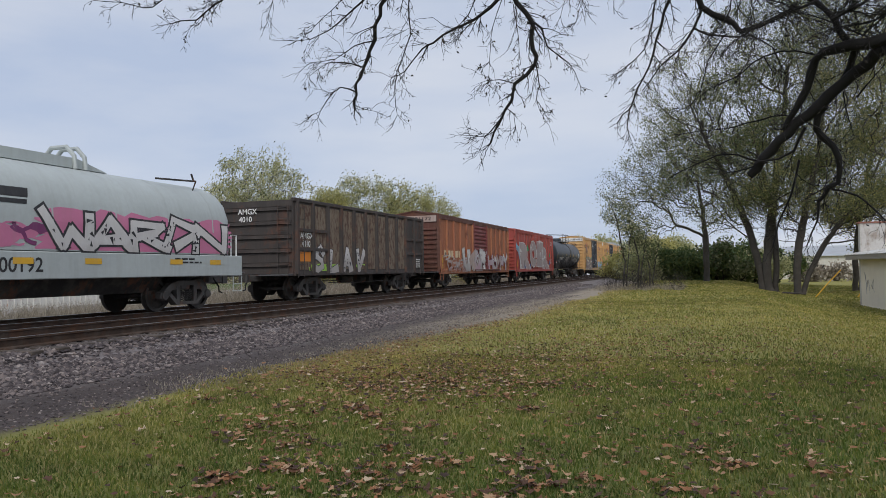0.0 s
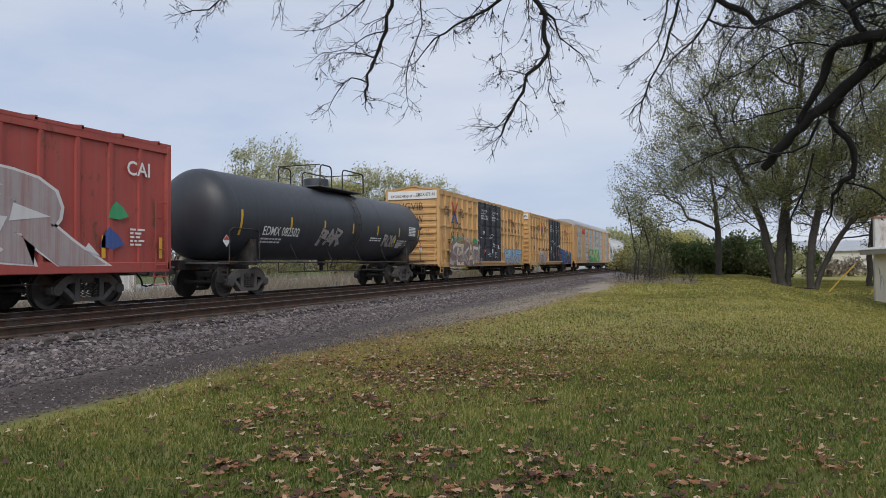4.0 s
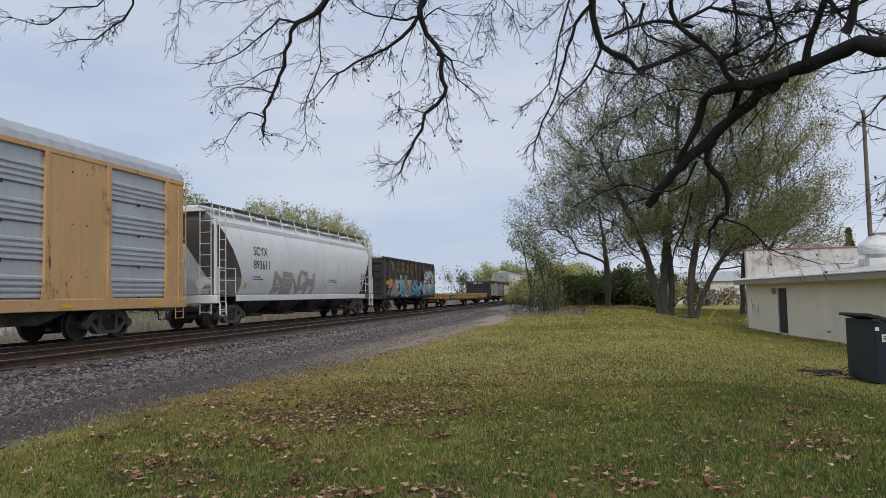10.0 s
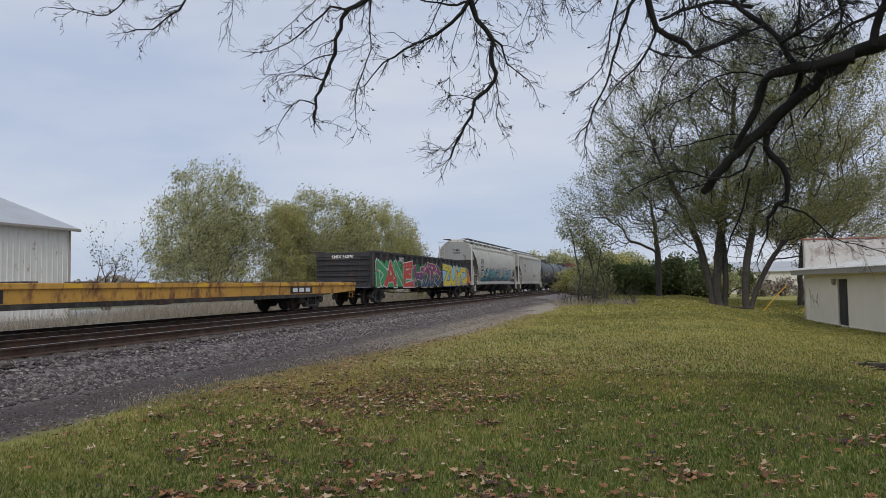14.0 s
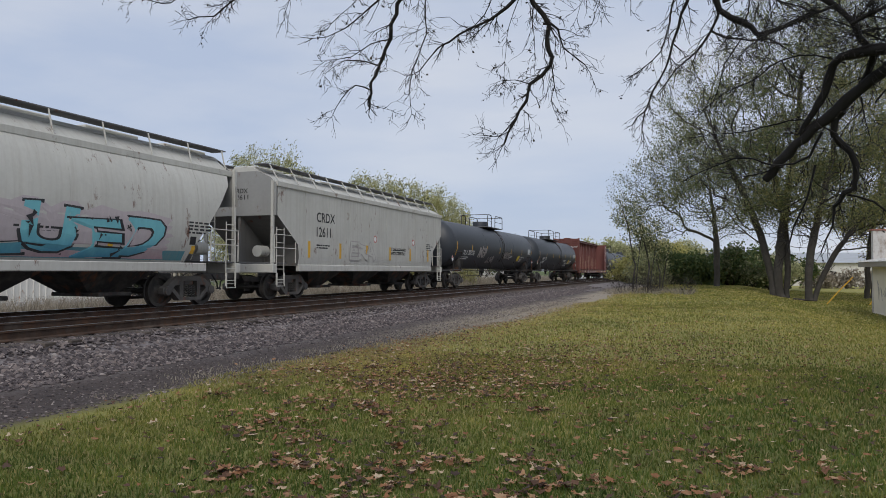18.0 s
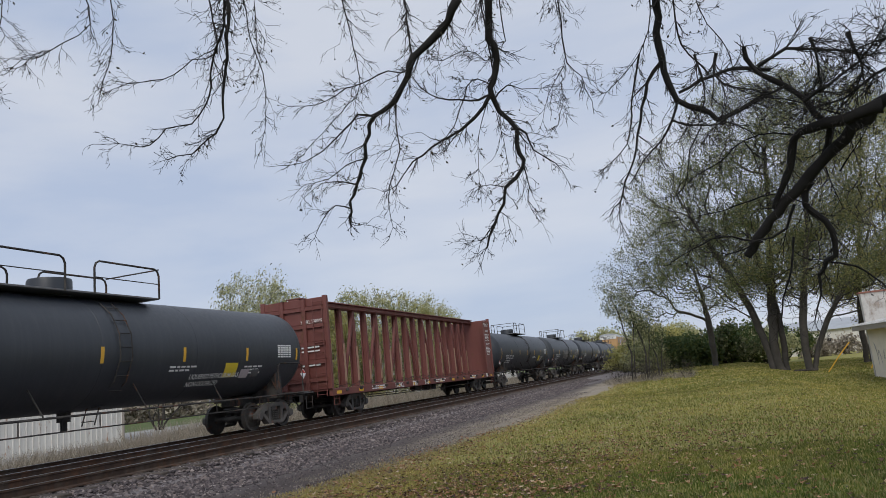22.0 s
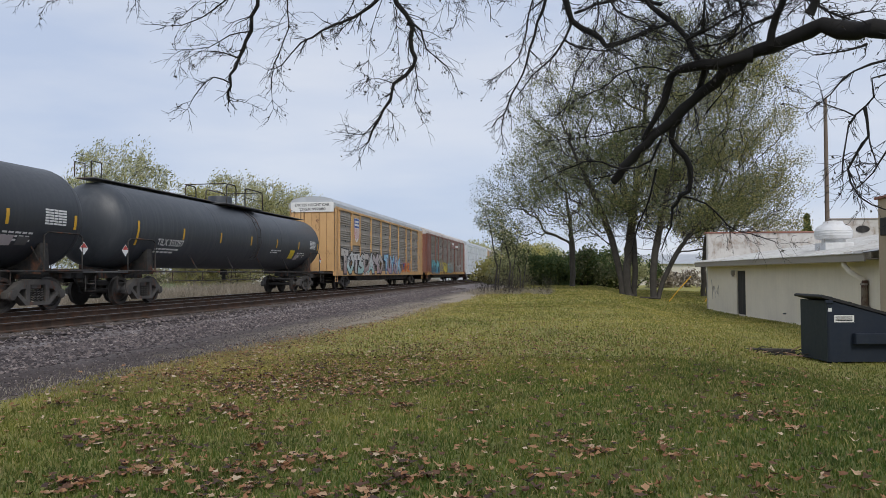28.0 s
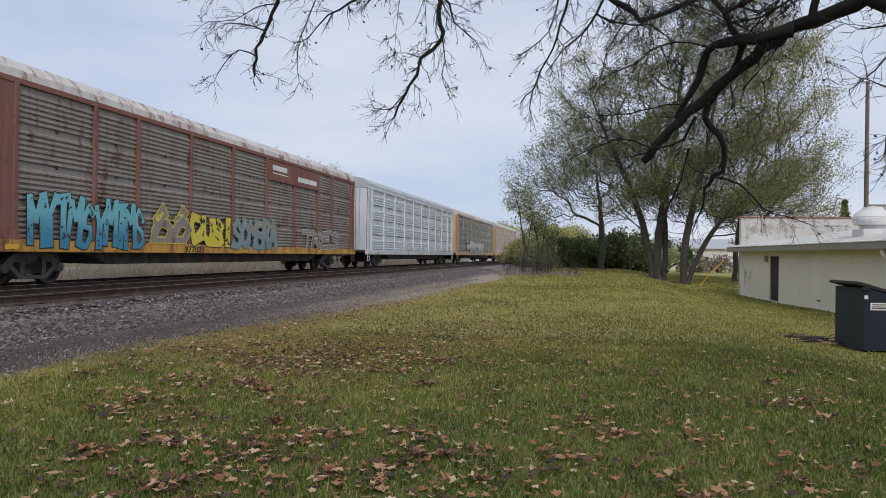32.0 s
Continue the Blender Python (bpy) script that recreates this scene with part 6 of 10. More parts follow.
def red_boxcar():
    door = (-1.55, 1.75)
    car, half, W, rnd = boxcar("boxcar", "weathered red boxcar covered in large silver graffiti letters", 55.1, 70.8, M["box_red"], M["box_red"], M["box_red"], door, 15, 4.2, 4.36, (), 1.0)
    plug_door(car, door[0], door[1], 1.1, 4.05, W, M["box_red"], 4, 0.07)
    side = lambda z: W + 0.06  # noqa: E731
    g = Geo()
    side_text(g, "SNC", -half + 2.2, 2.2, 0.22, side)
    side_text(g, "203 04", -half + 2.2, 1.9, 0.22, side)
    side_text(g, "CAI", half - 1.6, 3.3, 0.36, side)
    side_text(g, "SNC 20304", -0.4, 3.7, 0.14, None, long=1.2, end=-half - 0.02)
    small_print(g, rnd, half - 1.5, 1.9, 0.4, 5, side)
    part("lettering", g, M["white"], car, smooth=0)
    for word, y0, y1, up in (("R", -half + 1.5, -2.7, 0.06), ("O", -2.9, -0.4, 0.12), ("E", -0.2, 2.2, 0.12), ("R", 2.3, 5.2, 0.06)):
        graffiti(car, word, y0, y1, 1.06, 3.35, lambda z: W + up, [M["t_silver"]], M["g_white"], rnd, None, soft=True, bold=0.13, rim=0.035, fat=1.22, wild=0.1, label="large red-streaked silver graffiti letter", shine=M["g_white"])
    patch = Geo().add([(W + 0.062, -half + u, z) for u, z in ((0.12, 2.65), (0.9, 2.4), (1.25, 1.95), (1.6, 1.6), (1.75, 2.4), (1.7, 2.95), (1.1, 2.9), (0.5, 3.05), (0.12, 3.3))], [tuple(range(9))])
    part("graffiti_fill", patch, M["g_sky"], car, "sky-blue sprayed patch", smooth=0)
    for y, z, w, m in ((-half + 3.0, 1.25, 0.9, "g_blue"), (-2.6, 1.2, 0.7, "g_blue"), (-half + 4.3, 2.75, 0.8, "g_green"), (half - 2.1, 1.6, 0.7, "g_blue"), (half - 1.9, 2.3, 0.6, "g_green")):
        k = Geo().add([(W + 0.064, y + u * w, z + v * w) for u, v in ((-0.5, -0.2), (0.1, -0.25), (0.6, -0.1), (0.3, 0.25), (-0.1, 0.5), (-0.35, 0.2))], [tuple(range(6))])
        part("graffiti_fill", k, M[m], car, smooth=0)
    for y in (-half + 0.5, -half + 2.6, door[0] - 0.7, door[1] + 0.5, half - 2.4, half - 0.5):
        part("reflector", side_patch(Geo(), y, y + 0.12, 1.2, 1.75, side), M["reflector"], car, smooth=0)


def build_train():
    coil_car()
    rust_gondola()
    brown_boxcar()
    red_boxcar()
    tank_car(73.0, 89.4, "black tank car with white lettering and silver tags", M["tank"], "EDMX 082502", [("BAR", -2.2, -0.6, 1.75, 2.35), ("ROK", 3.4, 4.6, 1.8, 2.3)])
    side = flat(1.5)
    low = lambda z: 1.595  # noqa: E731
    car, half, W, rnd = yellow_boxcar(91.1, 109.8, ("TBOX", "673116"), (1.85, 0.85, 3.38), "pale graffiti")
    overspray(car, -half + 1.7, -1.9, 0.9, 2.5, low, [M["t_mess"], M["g_fade"], M["t_dusty"], M["g_white"], M["g_purple"], M["g_green"]], 90, rnd)
    graffiti(car, "SEKAC", -half + 1.8, -2.6, 0.92, 2.05, low, [M["t_white"], M["g_cream"]], M["g_mauve"], rnd, M["g_mauve"], lift=0.05, rim=0.09, bold=-0.08, fat=1.3, wild=0.4, label="pale tangled graffiti letter", shine=M["g_green"])
    graffiti(car, "XAVIK", -half + 2.2, -2.4, 0.95, 1.75, low, [M["t_mess"], M["t_white"]], M["g_mauve"], rnd, None, lift=0.07, rim=0.04, bold=-0.13, fat=1.4, wild=0.5)
    graffiti(car, "HUNT", half - 5.6, half - 1.2, 0.95, 1.85, low, [M["t_sky"]], M["g_blue"], rnd, M["g_silver"], rim=0.06, fat=1.1, bold=0.0)
    overspray(car, half - 6.2, half - 1.2, 0.9, 1.25, low, [M["g_silver"], M["g_yellow"], M["g_fade"]], 20, rnd)
    g = Geo()
    for i, (text, z) in enumerate((("KINGVIB", 3.9), ("MEZBYLAW", 3.2), ("WEZ", 2.55))):
        side_text(g, text, -1.2, z, 0.4, None, long=1.9, bold=0.0, end=-half - 0.1)
    part("graffiti_letters", g, M["g_black"], car, smooth=0)
    car, half, W, rnd = yellow_boxcar(111.8, 130.9, ("TBOX", "634653"), (0.2, 2.8, 5.42), "blue graffiti")
    graffiti(car, "STAVI", -half + 3.0, -3.1, 0.95, 1.75, low, [M["t_white"]], M["g_purple"], rnd, None, rim=0.05)
    overspray(car, -half + 2.6, -2.6, 2.05, 2.2, low, [M["g_black"]], 14, rnd)
    graffiti(car, "ZEROUS", half - 6.7, half - 1.2, 0.95, 1.95, low, [M["g_blue"], M["t_blue"]], M["g_black"], rnd, None, label="blue graffiti letter", rim=0.1, bold=0.05, shine=M["g_sky"])
    car, half, W, rnd = autorack(132.9, 159.9, "yellow autorack with galvanised side sheets and a green graffiti tag", M["rack_yellow"], M["galv"], M["galv"], (1.5, 3.9, 6.5, 9.24, 12.15, 15.06, 17.97, 20.75, 23.13, 25.95), M["rack_yellow"], M["rack_yellow"], (1, 7), 0.34)
    s = lambda z: W + 0.06  # noqa: E731
    g = Geo()
    z0 = 4.2
    for u in (0.0, 0.62):
        g.tube([(W + 0.03, -half + 5.35 + u, z0), (W + 0.03, -half + 5.35 + u + 0.02, z0 + 0.55)], 0.06, 4)
    g.tube([(W + 0.03, -half + 5.37, z0 + 0.55), (W + 0.03, -half + 5.97, z0)], 0.06, 4)
    g.tube([(W + 0.03, -half + 5.2, z0 + 0.5), (W + 0.03, -half + 4.75, z0 + 0.5), (W + 0.03, -half + 4.6, z0 + 0.28), (W + 0.03, -half + 4.75, z0 + 0.05), (W + 0.03, -half + 5.2, z0 + 0.05)], 0.06, 4)
    part("emblem", g, M["red"], car)
    g = Geo()
    side_text(g, "TTGX 696955", -half + 7.7, 0.9, 0.2, lambda z: W + 0.06, long=2.0)
    part("lettering", g, M["white"], car, smooth=0)
    part("sign_plate", side_patch(Geo(), -half + 7.5, -half + 9.9, 0.87, 1.13, lambda z: W + 0.054), M["black"], car, smooth=0)
    overspray(car, -half + 9.2, -half + 17.6, 1.0, 2.4, lambda z: W + 0.047, [M["g_orange"], M["g_red"], M["g_green"]], 22, rnd)
    graffiti(car, "SHAKU", -half + 9.3, -half + 17.4, 0.98, 2.3, lambda z: W + 0.05, [M["t_green"], M["g_lime"]], M["t_white"], rnd, M["g_green"], label="lime and green graffiti letter", rim=0.045, bold=0.0, fat=1.3, wild=0.35)
    car, h, s, rnd = covered_hopper(162.0, 180.3, "white covered hopper with curved sides and a grey tag", M["hop_white"], ("SCYX", "893611"), True, 4.0, bays=4)
    graffiti(car, "DENCH", -h + 4.6, -h + 9.0, 1.35, 2.2, s, [M["g_silver"]], M["t_white"], rnd, None, bold=0.02, rim=0.03)
    car, half, W, rnd = gondola(182.4, 196.9, "dark brown high-side gondola covered in teal and purple graffiti", M["gond_brown"], 3.6, 12, None, 1.0, 0.0, M["gond_brown"])
    s = lambda z: W + 0.15  # noqa: E731
    g = Geo()
    side_text(g, "RM", -half + 3.6, 2.25, 0.3, s)
    side_text(g, "LX", -half + 5.0, 2.25, 0.3, s)
    side_text(g, "10637", -half + 3.6, 1.9, 0.3, s)
    side_text(g, "RMLX 10637", -0.4, 3.25, 0.16, None, long=1.2, end=-half - 0.02)
    part("lettering", g, M["white"], car, smooth=0)
    overspray(car, -half + 0.6, half - 0.5, 1.05, 2.2, s, [M["t_mess"], M["g_teal"], M["g_blue"], M["g_fade"], M["g_orange"], M["g_purple"], M["g_white"], M["g_green"], M["t_dusty"]], 170, rnd, 0.002)
    graffiti(car, "AGENT", -half + 1.3, -0.8, 1.1, 2.0, s, [M["t_dusty"], M["t_mess"], M["t_teal"]], M["g_black"], rnd, None, lift=0.075, rim=0.05, wild=0.3)
    graffiti(car, "SKY", -1.0, 3.2, 1.15, 1.9, s, [M["t_teal"]], M["g_black"], rnd, None, lift=0.09, rim=0.05)
    overspray(car, 2.6, half - 0.5, 1.1, 2.0, s, [M["t_white"], M["t_teal"], M["t_mess"], M["g_black"]], 46, rnd, 0.072)
    graffiti(car, "SBPO", 2.9, half - 1.4, 2.1, 2.95, s, [M["t_pale"]], M["g_black"], rnd, None, lift=0.1, rim=0.04, label="pale graffiti letter")
    graffiti(car, "WAKS", 2.2, half - 0.9, 1.15, 1.95, s, [M["t_white"], M["t_teal"]], M["g_black"], rnd, None, lift=0.1, rim=0.05, wild=0.35)
    graffiti(car, "YUMS", half - 0.75, half - 0.25, 1.4, 3.2, s, [M["g_yellow"], M["gond_black"]], M["box_end"], rnd, None, lift=0.02, rim=0.02)
    part("rusty_end_patch", side_patch(Geo(), half - 1.6, half - 0.15, 1.1, 3.5, lambda z: W + 0.034), M["box_end"], car, smooth=0)
    graffiti(car, "DUCSUB", -half + 1.7, -half + 9.0, 2.75, 3.4, lambda z: W + 0.04, [M["g_gold"]], M["g_black"], rnd, None, fat=0.62, bold=0.08, rim=0.04)
    for y in (-half + 0.9, -half + 2.4, half - 1.0):
        part("reflector", side_patch(Geo(), y, y + 0.12, 1.6, 2.3, s), M["g_orange"], car, smooth=0)
    part("warning_label", side_patch(Geo(), -half + 0.4, -half + 0.9, 1.85, 2.1, lambda z: W + 0.13), M["yellow"], car, smooth=0)
    flat_car()
    car, half, W, rnd = gondola(228.2, 249.1, "black mill gondola with long green, purple and yellow graffiti", M["gond_black"], 2.75, 20, None, 0.98, 0.12, M["gond_black"])
    s = lambda z: W + 0.15  # noqa: E731
    g = Geo()
    side_text(g, "SMIX", -half + 3.9, 2.32, 0.28, s)
    side_text(g, "56070", -half + 3.7, 1.96, 0.28, s)
    side_text(g, "SMIX 56070", -0.6, 2.45, 0.16, None, long=1.2, end=-half - 0.02)
    part("lettering", g, M["white"], car, smooth=0)
    graffiti(car, "DANE", -half + 0.5, -half + 6.2, 0.98, 2.15, s, [M["g_green"], M["g_red"]], M["g_white"], rnd, M["g_green"], label="green graffiti letter with a white outline", rim=0.06, fat=1.25)
    graffiti(car, "HOTO", -half + 6.8, -half + 12.0, 0.95, 2.1, s, [M["t_purple"]], M["g_cream"], rnd, M["t_deep"], label="purple and blue graffiti letter", rim=0.05, fat=1.25, bold=0.1)
    graffiti(car, "ZUYC", -half + 12.9, half - 1.6, 0.98, 2.15, s, [M["g_yellow"]], M["g_blue"], rnd, M["t_sky"], label="yellow graffiti letter", rim=0.05, fat=1.2, bold=0.1)
    graffiti(car, "A", half - 1.6, half - 0.5, 1.0, 2.0, s, [M["g_orange"]], M["g_blue"], rnd, None)
    car, h, s, rnd = covered_hopper(250.4, 269.6, "dirty grey covered hopper with teal graffiti along the lower side", M["hop_grey"], ("TCMX", "450978"), True, 4.05, bays=4, plated=True)
    for z in (2.7, 2.15):
        part("sign_plate", side_patch(Geo(), -h + 2.6, -h + 3.62, z, z + 0.42, s, 0.003, 4), M["black"], car, smooth=0)
    g = Geo()
    side_text(g, "TCMX", -h + 2.68, 2.76, 0.3, s, long=0.84, lift=0.01)
    side_text(g, "450978", -h + 2.64, 2.21, 0.3, s, long=0.94, lift=0.01)
    part("plate_lettering", g, M["white"], car, smooth=0)
    part("paint_band", side_patch(Geo(), -h + 3.2, h - 2.3, 1.3, 1.56, s, 0.004, 3), M["g_teal"], car, smooth=0)
    graffiti(car, "SLOTH", -h + 3.85, -h + 8.5, 1.35, 2.25, s, [M["t_teal"]], M["g_black"], rnd, None, label="teal graffiti letter", rim=0.09, fat=1.2, bold=0.07)
    graffiti(car, "OLUED", -h + 8.9, -h + 15.9, 1.35, 2.4, s, [M["t_teal"]], M["g_black"], rnd, M["t_rose"], rim=0.05, fat=1.2, bold=0.06, soft=True)
    car, h, s, rnd = covered_hopper(271.6, 287.6, "grey covered hopper with flat sides and faded stencils", M["hop_grey"], ("CRDX", "12611"), False, 4.0, bays=3)
    g = Geo()
    side_text(g, "MUST CHEK HATCH COVERS", 1.2, 1.95, 0.14, s, long=1.9)
    side_text(g, "BEFORE UNLOADING CARS", 1.2, 1.76, 0.14, s, long=1.8)
    part("lettering", g, M["black"], car, smooth=0)
    for y in (-0.3, 4.0):
        part("round_mark", Geo().lathe("x", (s(2.3) + 0.004, y, 2.4), [(0.0, 0.002), (0.16, 0.002), (0.16, 0.0)], 20), M["white"], car)
        part("round_mark_ring", Geo().lathe("x", (s(2.3) + 0.006, y, 2.4), [(0.12, 0.003), (0.16, 0.003)], 20), M["red"], car)
    graffiti(car, "ERA", -h + 5.4, -h + 7.6, 1.5, 2.1, s, [M["hop_grey"]], M["g_silver"], rnd, None, bold=-0.01)
    tank_car(289.4, 309.9, "long black tank car with yellow reflectors and silver tags", M["tank"], "TILX 307176", [("LOVR", -2.5, -1.1, 1.6, 2.0), ("NODICE", 1.2, 2.9, 1.9, 2.35), ("AKSB", -4.9, -3.2, 1.9, 2.5)])
    tank_car(311.3, 330.9, "black pressure tank car with yellow reflectors", M["tank"], "AREX 2728", [], plat=(-3.0, 2.6), lettering=[("LIQUEFIED PETROLEUM GAS", 3.4, 1.78, 0.13), ("NON-ODORIZED", 3.4, 1.58, 0.13)])
    centre_beam()
    tank_car(356.9, 374.6, "black tank car with a dome and a ladder", M["tank"], "CITX 221200")
    tank_car(376.0, 392.6, "faded black tank car with a silver tag", M["tankgrey"], "CTCX 303012", [("DYAX", -2.0, 0.4, 1.8, 2.6), ("DONEY", 4.6, 6.6, 1.95, 2.5)])
    tank_car(393.2, 410.6, "black tank car with yellow reflectors and a dome", M["tank"], "TILX 319491")
    tank_car(411.8, 431.0, "black tank car with a walkway along its top", M["tankgrey"], "TILX 355297", [], R=1.4, long_walk=True, pitch=0.155)
    car, half, W, rnd = autorack(432.8, 459.9, "yellow autorack with grimy ribbed sheets and pale graffiti", M["rack_yellow"], M["rack_sheet"], M["galv"], (0.95, 3.53, 5.48, 8.27, 11.1, 13.95, 16.89, 19.76, 21.82, 24.95), M["rack_yellow"], M["rack_yellow"], (), 0.25, 4, 5.72, True)
    shield(car, W, -half + 4.5)
    g = Geo()
    side_text(g, "TTGX 997080", -half + 5.6, 0.9, 0.2, lambda z: W + 0.06, long=2.0)
    part("lettering", g, M["white"], car, smooth=0)
    s = lambda z: W + 0.05  # noqa: E731
    graffiti(car, "TOTSGAMO", -half + 1.2, -half + 11.2, 1.05, 2.2, s, [M["t_mess"], M["t_pale"], M["t_white"], M["t_pale"], M["t_mess"], M["t_pale"], M["t_rose"]], M["g_black"], rnd, None, label="pale graffiti letter", rim=0.09, fat=1.15, bold=0.1)
    graffiti(car, "TUYOK", -half + 11.8, -half + 17.1, 1.05, 2.15, s, [M["t_sky"], M["t_rose"]], M["g_blue"], rnd, None, rim=0.06, fat=1.25)
    overspray(car, -half + 17.9, -half + 20.9, 1.2, 1.9, s, [M["g_red"], M["g_blue"], M["g_orange"]], 14, rnd, 0.004)
    graffiti(car, "LINE", -half + 17.9, -half + 20.8, 1.15, 1.8, s, [M["g_orange"]], M["g_red"], rnd, None, bold=0.0, rim=0.03)
    part("number_sign", Geo().box(-W + 0.2, W - 0.1, -half + 0.1, -half + 0.17, 4.75, 5.35), M["white"], car)
    g = Geo()
    side_text(g, "EXCESS HEIGHT CAR", -1.05, 5.1, 0.17, None, long=2.2, end=-half + 0.094)
    side_text(g, "TTGX 997080", -0.8, 4.84, 0.17, None, long=1.7, end=-half + 0.094)
    part("sign_lettering", g, M["black"], car, smooth=0)
    car, half, W, rnd = autorack(461.8, 489.3, "brown autorack with rusty sheets and teal and yellow graffiti", M["rack_brown"], M["rack_sp"], M["roof_rust"], (0.3, 2.27, 5.05, 6.95, 9.85, 12.75, 15.6, 18.45, 21.3, 23.3, 26.3), M["rack_brown"], M["flat_yellow"], (0,), 0.12)
    g = Geo()
    side_patch(g, -half + 15.85, -half + 21.6, 4.05, 4.9, lambda z: W + 0.052)
    part("name_board", g, M["rack_brown"], car, smooth=0)
    g = Geo()
    for y, z, w in ((-half + 16.3, 4.5, 1.5), (-half + 16.3, 4.35, 1.6), (-half + 19.0, 4.25, 2.3)):
        side_patch(g, y, y + w, z, z + (0.22 if w != 1.6 else 0.04), lambda q: W + 0.058)
    part("name_bars", g, M["white"], car, smooth=0)
    s = lambda z: W + 0.05  # noqa: E731
    graffiti(car, "MYTMS", -half + 2.7, -half + 5.0, 1.0, 2.25, s, [M["t_teal"]], M["g_black"], rnd, None, label="teal graffiti letter", rim=0.08)
    graffiti(car, "YMTMS", -half + 5.1, -half + 7.3, 1.0, 2.25, s, [M["t_teal"]], M["g_black"], rnd, None, label="teal graffiti letter", rim=0.08)
    graffiti(car, "88", -half + 7.7, -half + 9.9, 1.25, 2.3, s, [M["rack_sp"]], M["g_yellow"], rnd, None, rim=0.05, bold=0.05)
    graffiti(car, "CUSI", -half + 10.0, -half + 12.8, 1.15, 2.1, s, [M["g_yellow"]], M["g_black"], rnd, None, label="yellow bubble graffiti letter", bold=0.12, fat=1.2, rim=0.05)
    graffiti(car, "SOMERA", -half + 12.9, -half + 16.8, 1.1, 2.2, s, [M["t_dusty"]], M["t_teal"], rnd, None, rim=0.03)
    graffiti(car, "TRES", -half + 19.6, -half + 24.6, 1.15, 1.9, s, [M["rack_sp"]], M["g_white"], rnd, None, bold=0.0, rim=0.05)
    g = Geo()
    side_text(g, "977021", -half + 9.6, 0.9, 0.2, lambda z: W + 0.06, long=1.2)
    part("lettering", g, M["black"], car, smooth=0)
    autorack(491.5, 519.0, "white autorack with ribbed side sheets", M["rack_white"], M["rack_white"], M["galv"], (1.0, 3.6, 6.2, 8.8, 11.4, 14.0, 16.6, 19.2, 21.8, 24.4, 26.3), M["rack_white"], M["rack_white"])
    car, half, W, rnd = autorack(521.0, 548.4, "tan autorack with grimy sheets and a pale tag", M["rack_sheet"], M["rack_sheet"], M["roof_rust"], (1.0, 3.6, 6.2, 8.8, 11.4, 14.0, 16.6, 19.2, 21.8, 24.4, 26.3), M["rack_yellow"], M["rack_yellow"])
    graffiti(car, "HEROES", -half + 6, 4.0, 1.1, 2.3, lambda z: W + 0.05, [M["t_white"]], M["g_silver"], rnd, None)
    car, half, W, rnd = autorack(550.4, 577.8, "yellow autorack with galvanised side sheets", M["rack_yellow"], M["galv"], M["galv"], (1.0, 3.6, 6.2, 8.8, 11.4, 14.0, 16.6, 19.2, 21.8, 24.4, 26.3), M["rack_yellow"], M["rack_yellow"])
    autorack(579.8, 607.2, "white autorack with galvanised side sheets", M["rack_white"], M["galv"], M["galv"], (1.0, 3.6, 6.2, 8.8, 11.4, 14.0, 16.6, 19.2, 21.8, 24.4, 26.3), M["rack_white"], M["rack_yellow"])
    autorack(609.2, 636.6, "yellow autorack with grimy side sheets", M["rack_yellow"], M["rack_sheet"], M["galv"], (1.0, 3.6, 6.2, 8.8, 11.4, 14.0, 16.6, 19.2, 21.8, 24.4, 26.3), M["rack_yellow"], M["rack_yellow"])


def shield(car, W, y):
    part("emblem_board", Geo().bbox(W, W + 0.05, y - 0.95, y + 0.95, 2.85, 4.85, 0.01), M["rack_yellow"], car)
    out = [(-0.62, 4.55), (-0.5, 4.68), (-0.2, 4.62), (0, 4.72), (0.2, 4.62), (0.5, 4.68), (0.62, 4.55), (0.56, 4.3), (0.62, 3.9), (0.56, 3.45), (0.3, 3.2), (0, 3.05), (-0.3, 3.2), (-0.56, 3.45), (-0.62, 3.9), (-0.56, 4.3)]
    part("shield_mark", Geo().add([(W + 0.054, y + u, v) for u, v in out], [tuple(range(len(out)))]), M["white"], car, smooth=0)
    top = [(-0.6, 4.53), (-0.5, 4.65), (-0.2, 4.59), (0, 4.69), (0.2, 4.59), (0.5, 4.65), (0.6, 4.53), (0.54, 4.3), (0.58, 4.02), (-0.58, 4.02), (-0.54, 4.3)]
    part("shield_top", Geo().add([(W + 0.058, y + u, v) for u, v in top], [tuple(range(len(top)))]), M["blue"], car, smooth=0)
    g = Geo()
    for i in range(5):
        u = -0.48 + i * 0.24
        g.add([(W + 0.058, y + u - 0.05, 3.2 + abs(u) * 0.3), (W + 0.058, y + u + 0.05, 3.2 + abs(u) * 0.3), (W + 0.058, y + u + 0.05, 3.98), (W + 0.058, y + u - 0.05, 3.98)], [(0, 1, 2, 3)])
    part("shield_stripes", g, M["red"], car, smooth=0)
    g = Geo()
    for z, w in ((4.36, 0.4), (4.14, 0.48)):
        side_patch(g, y - w, y + w, z, z + 0.13, lambda q: W + 0.062)
    part("shield_bars", g, M["white"], car, smooth=0)


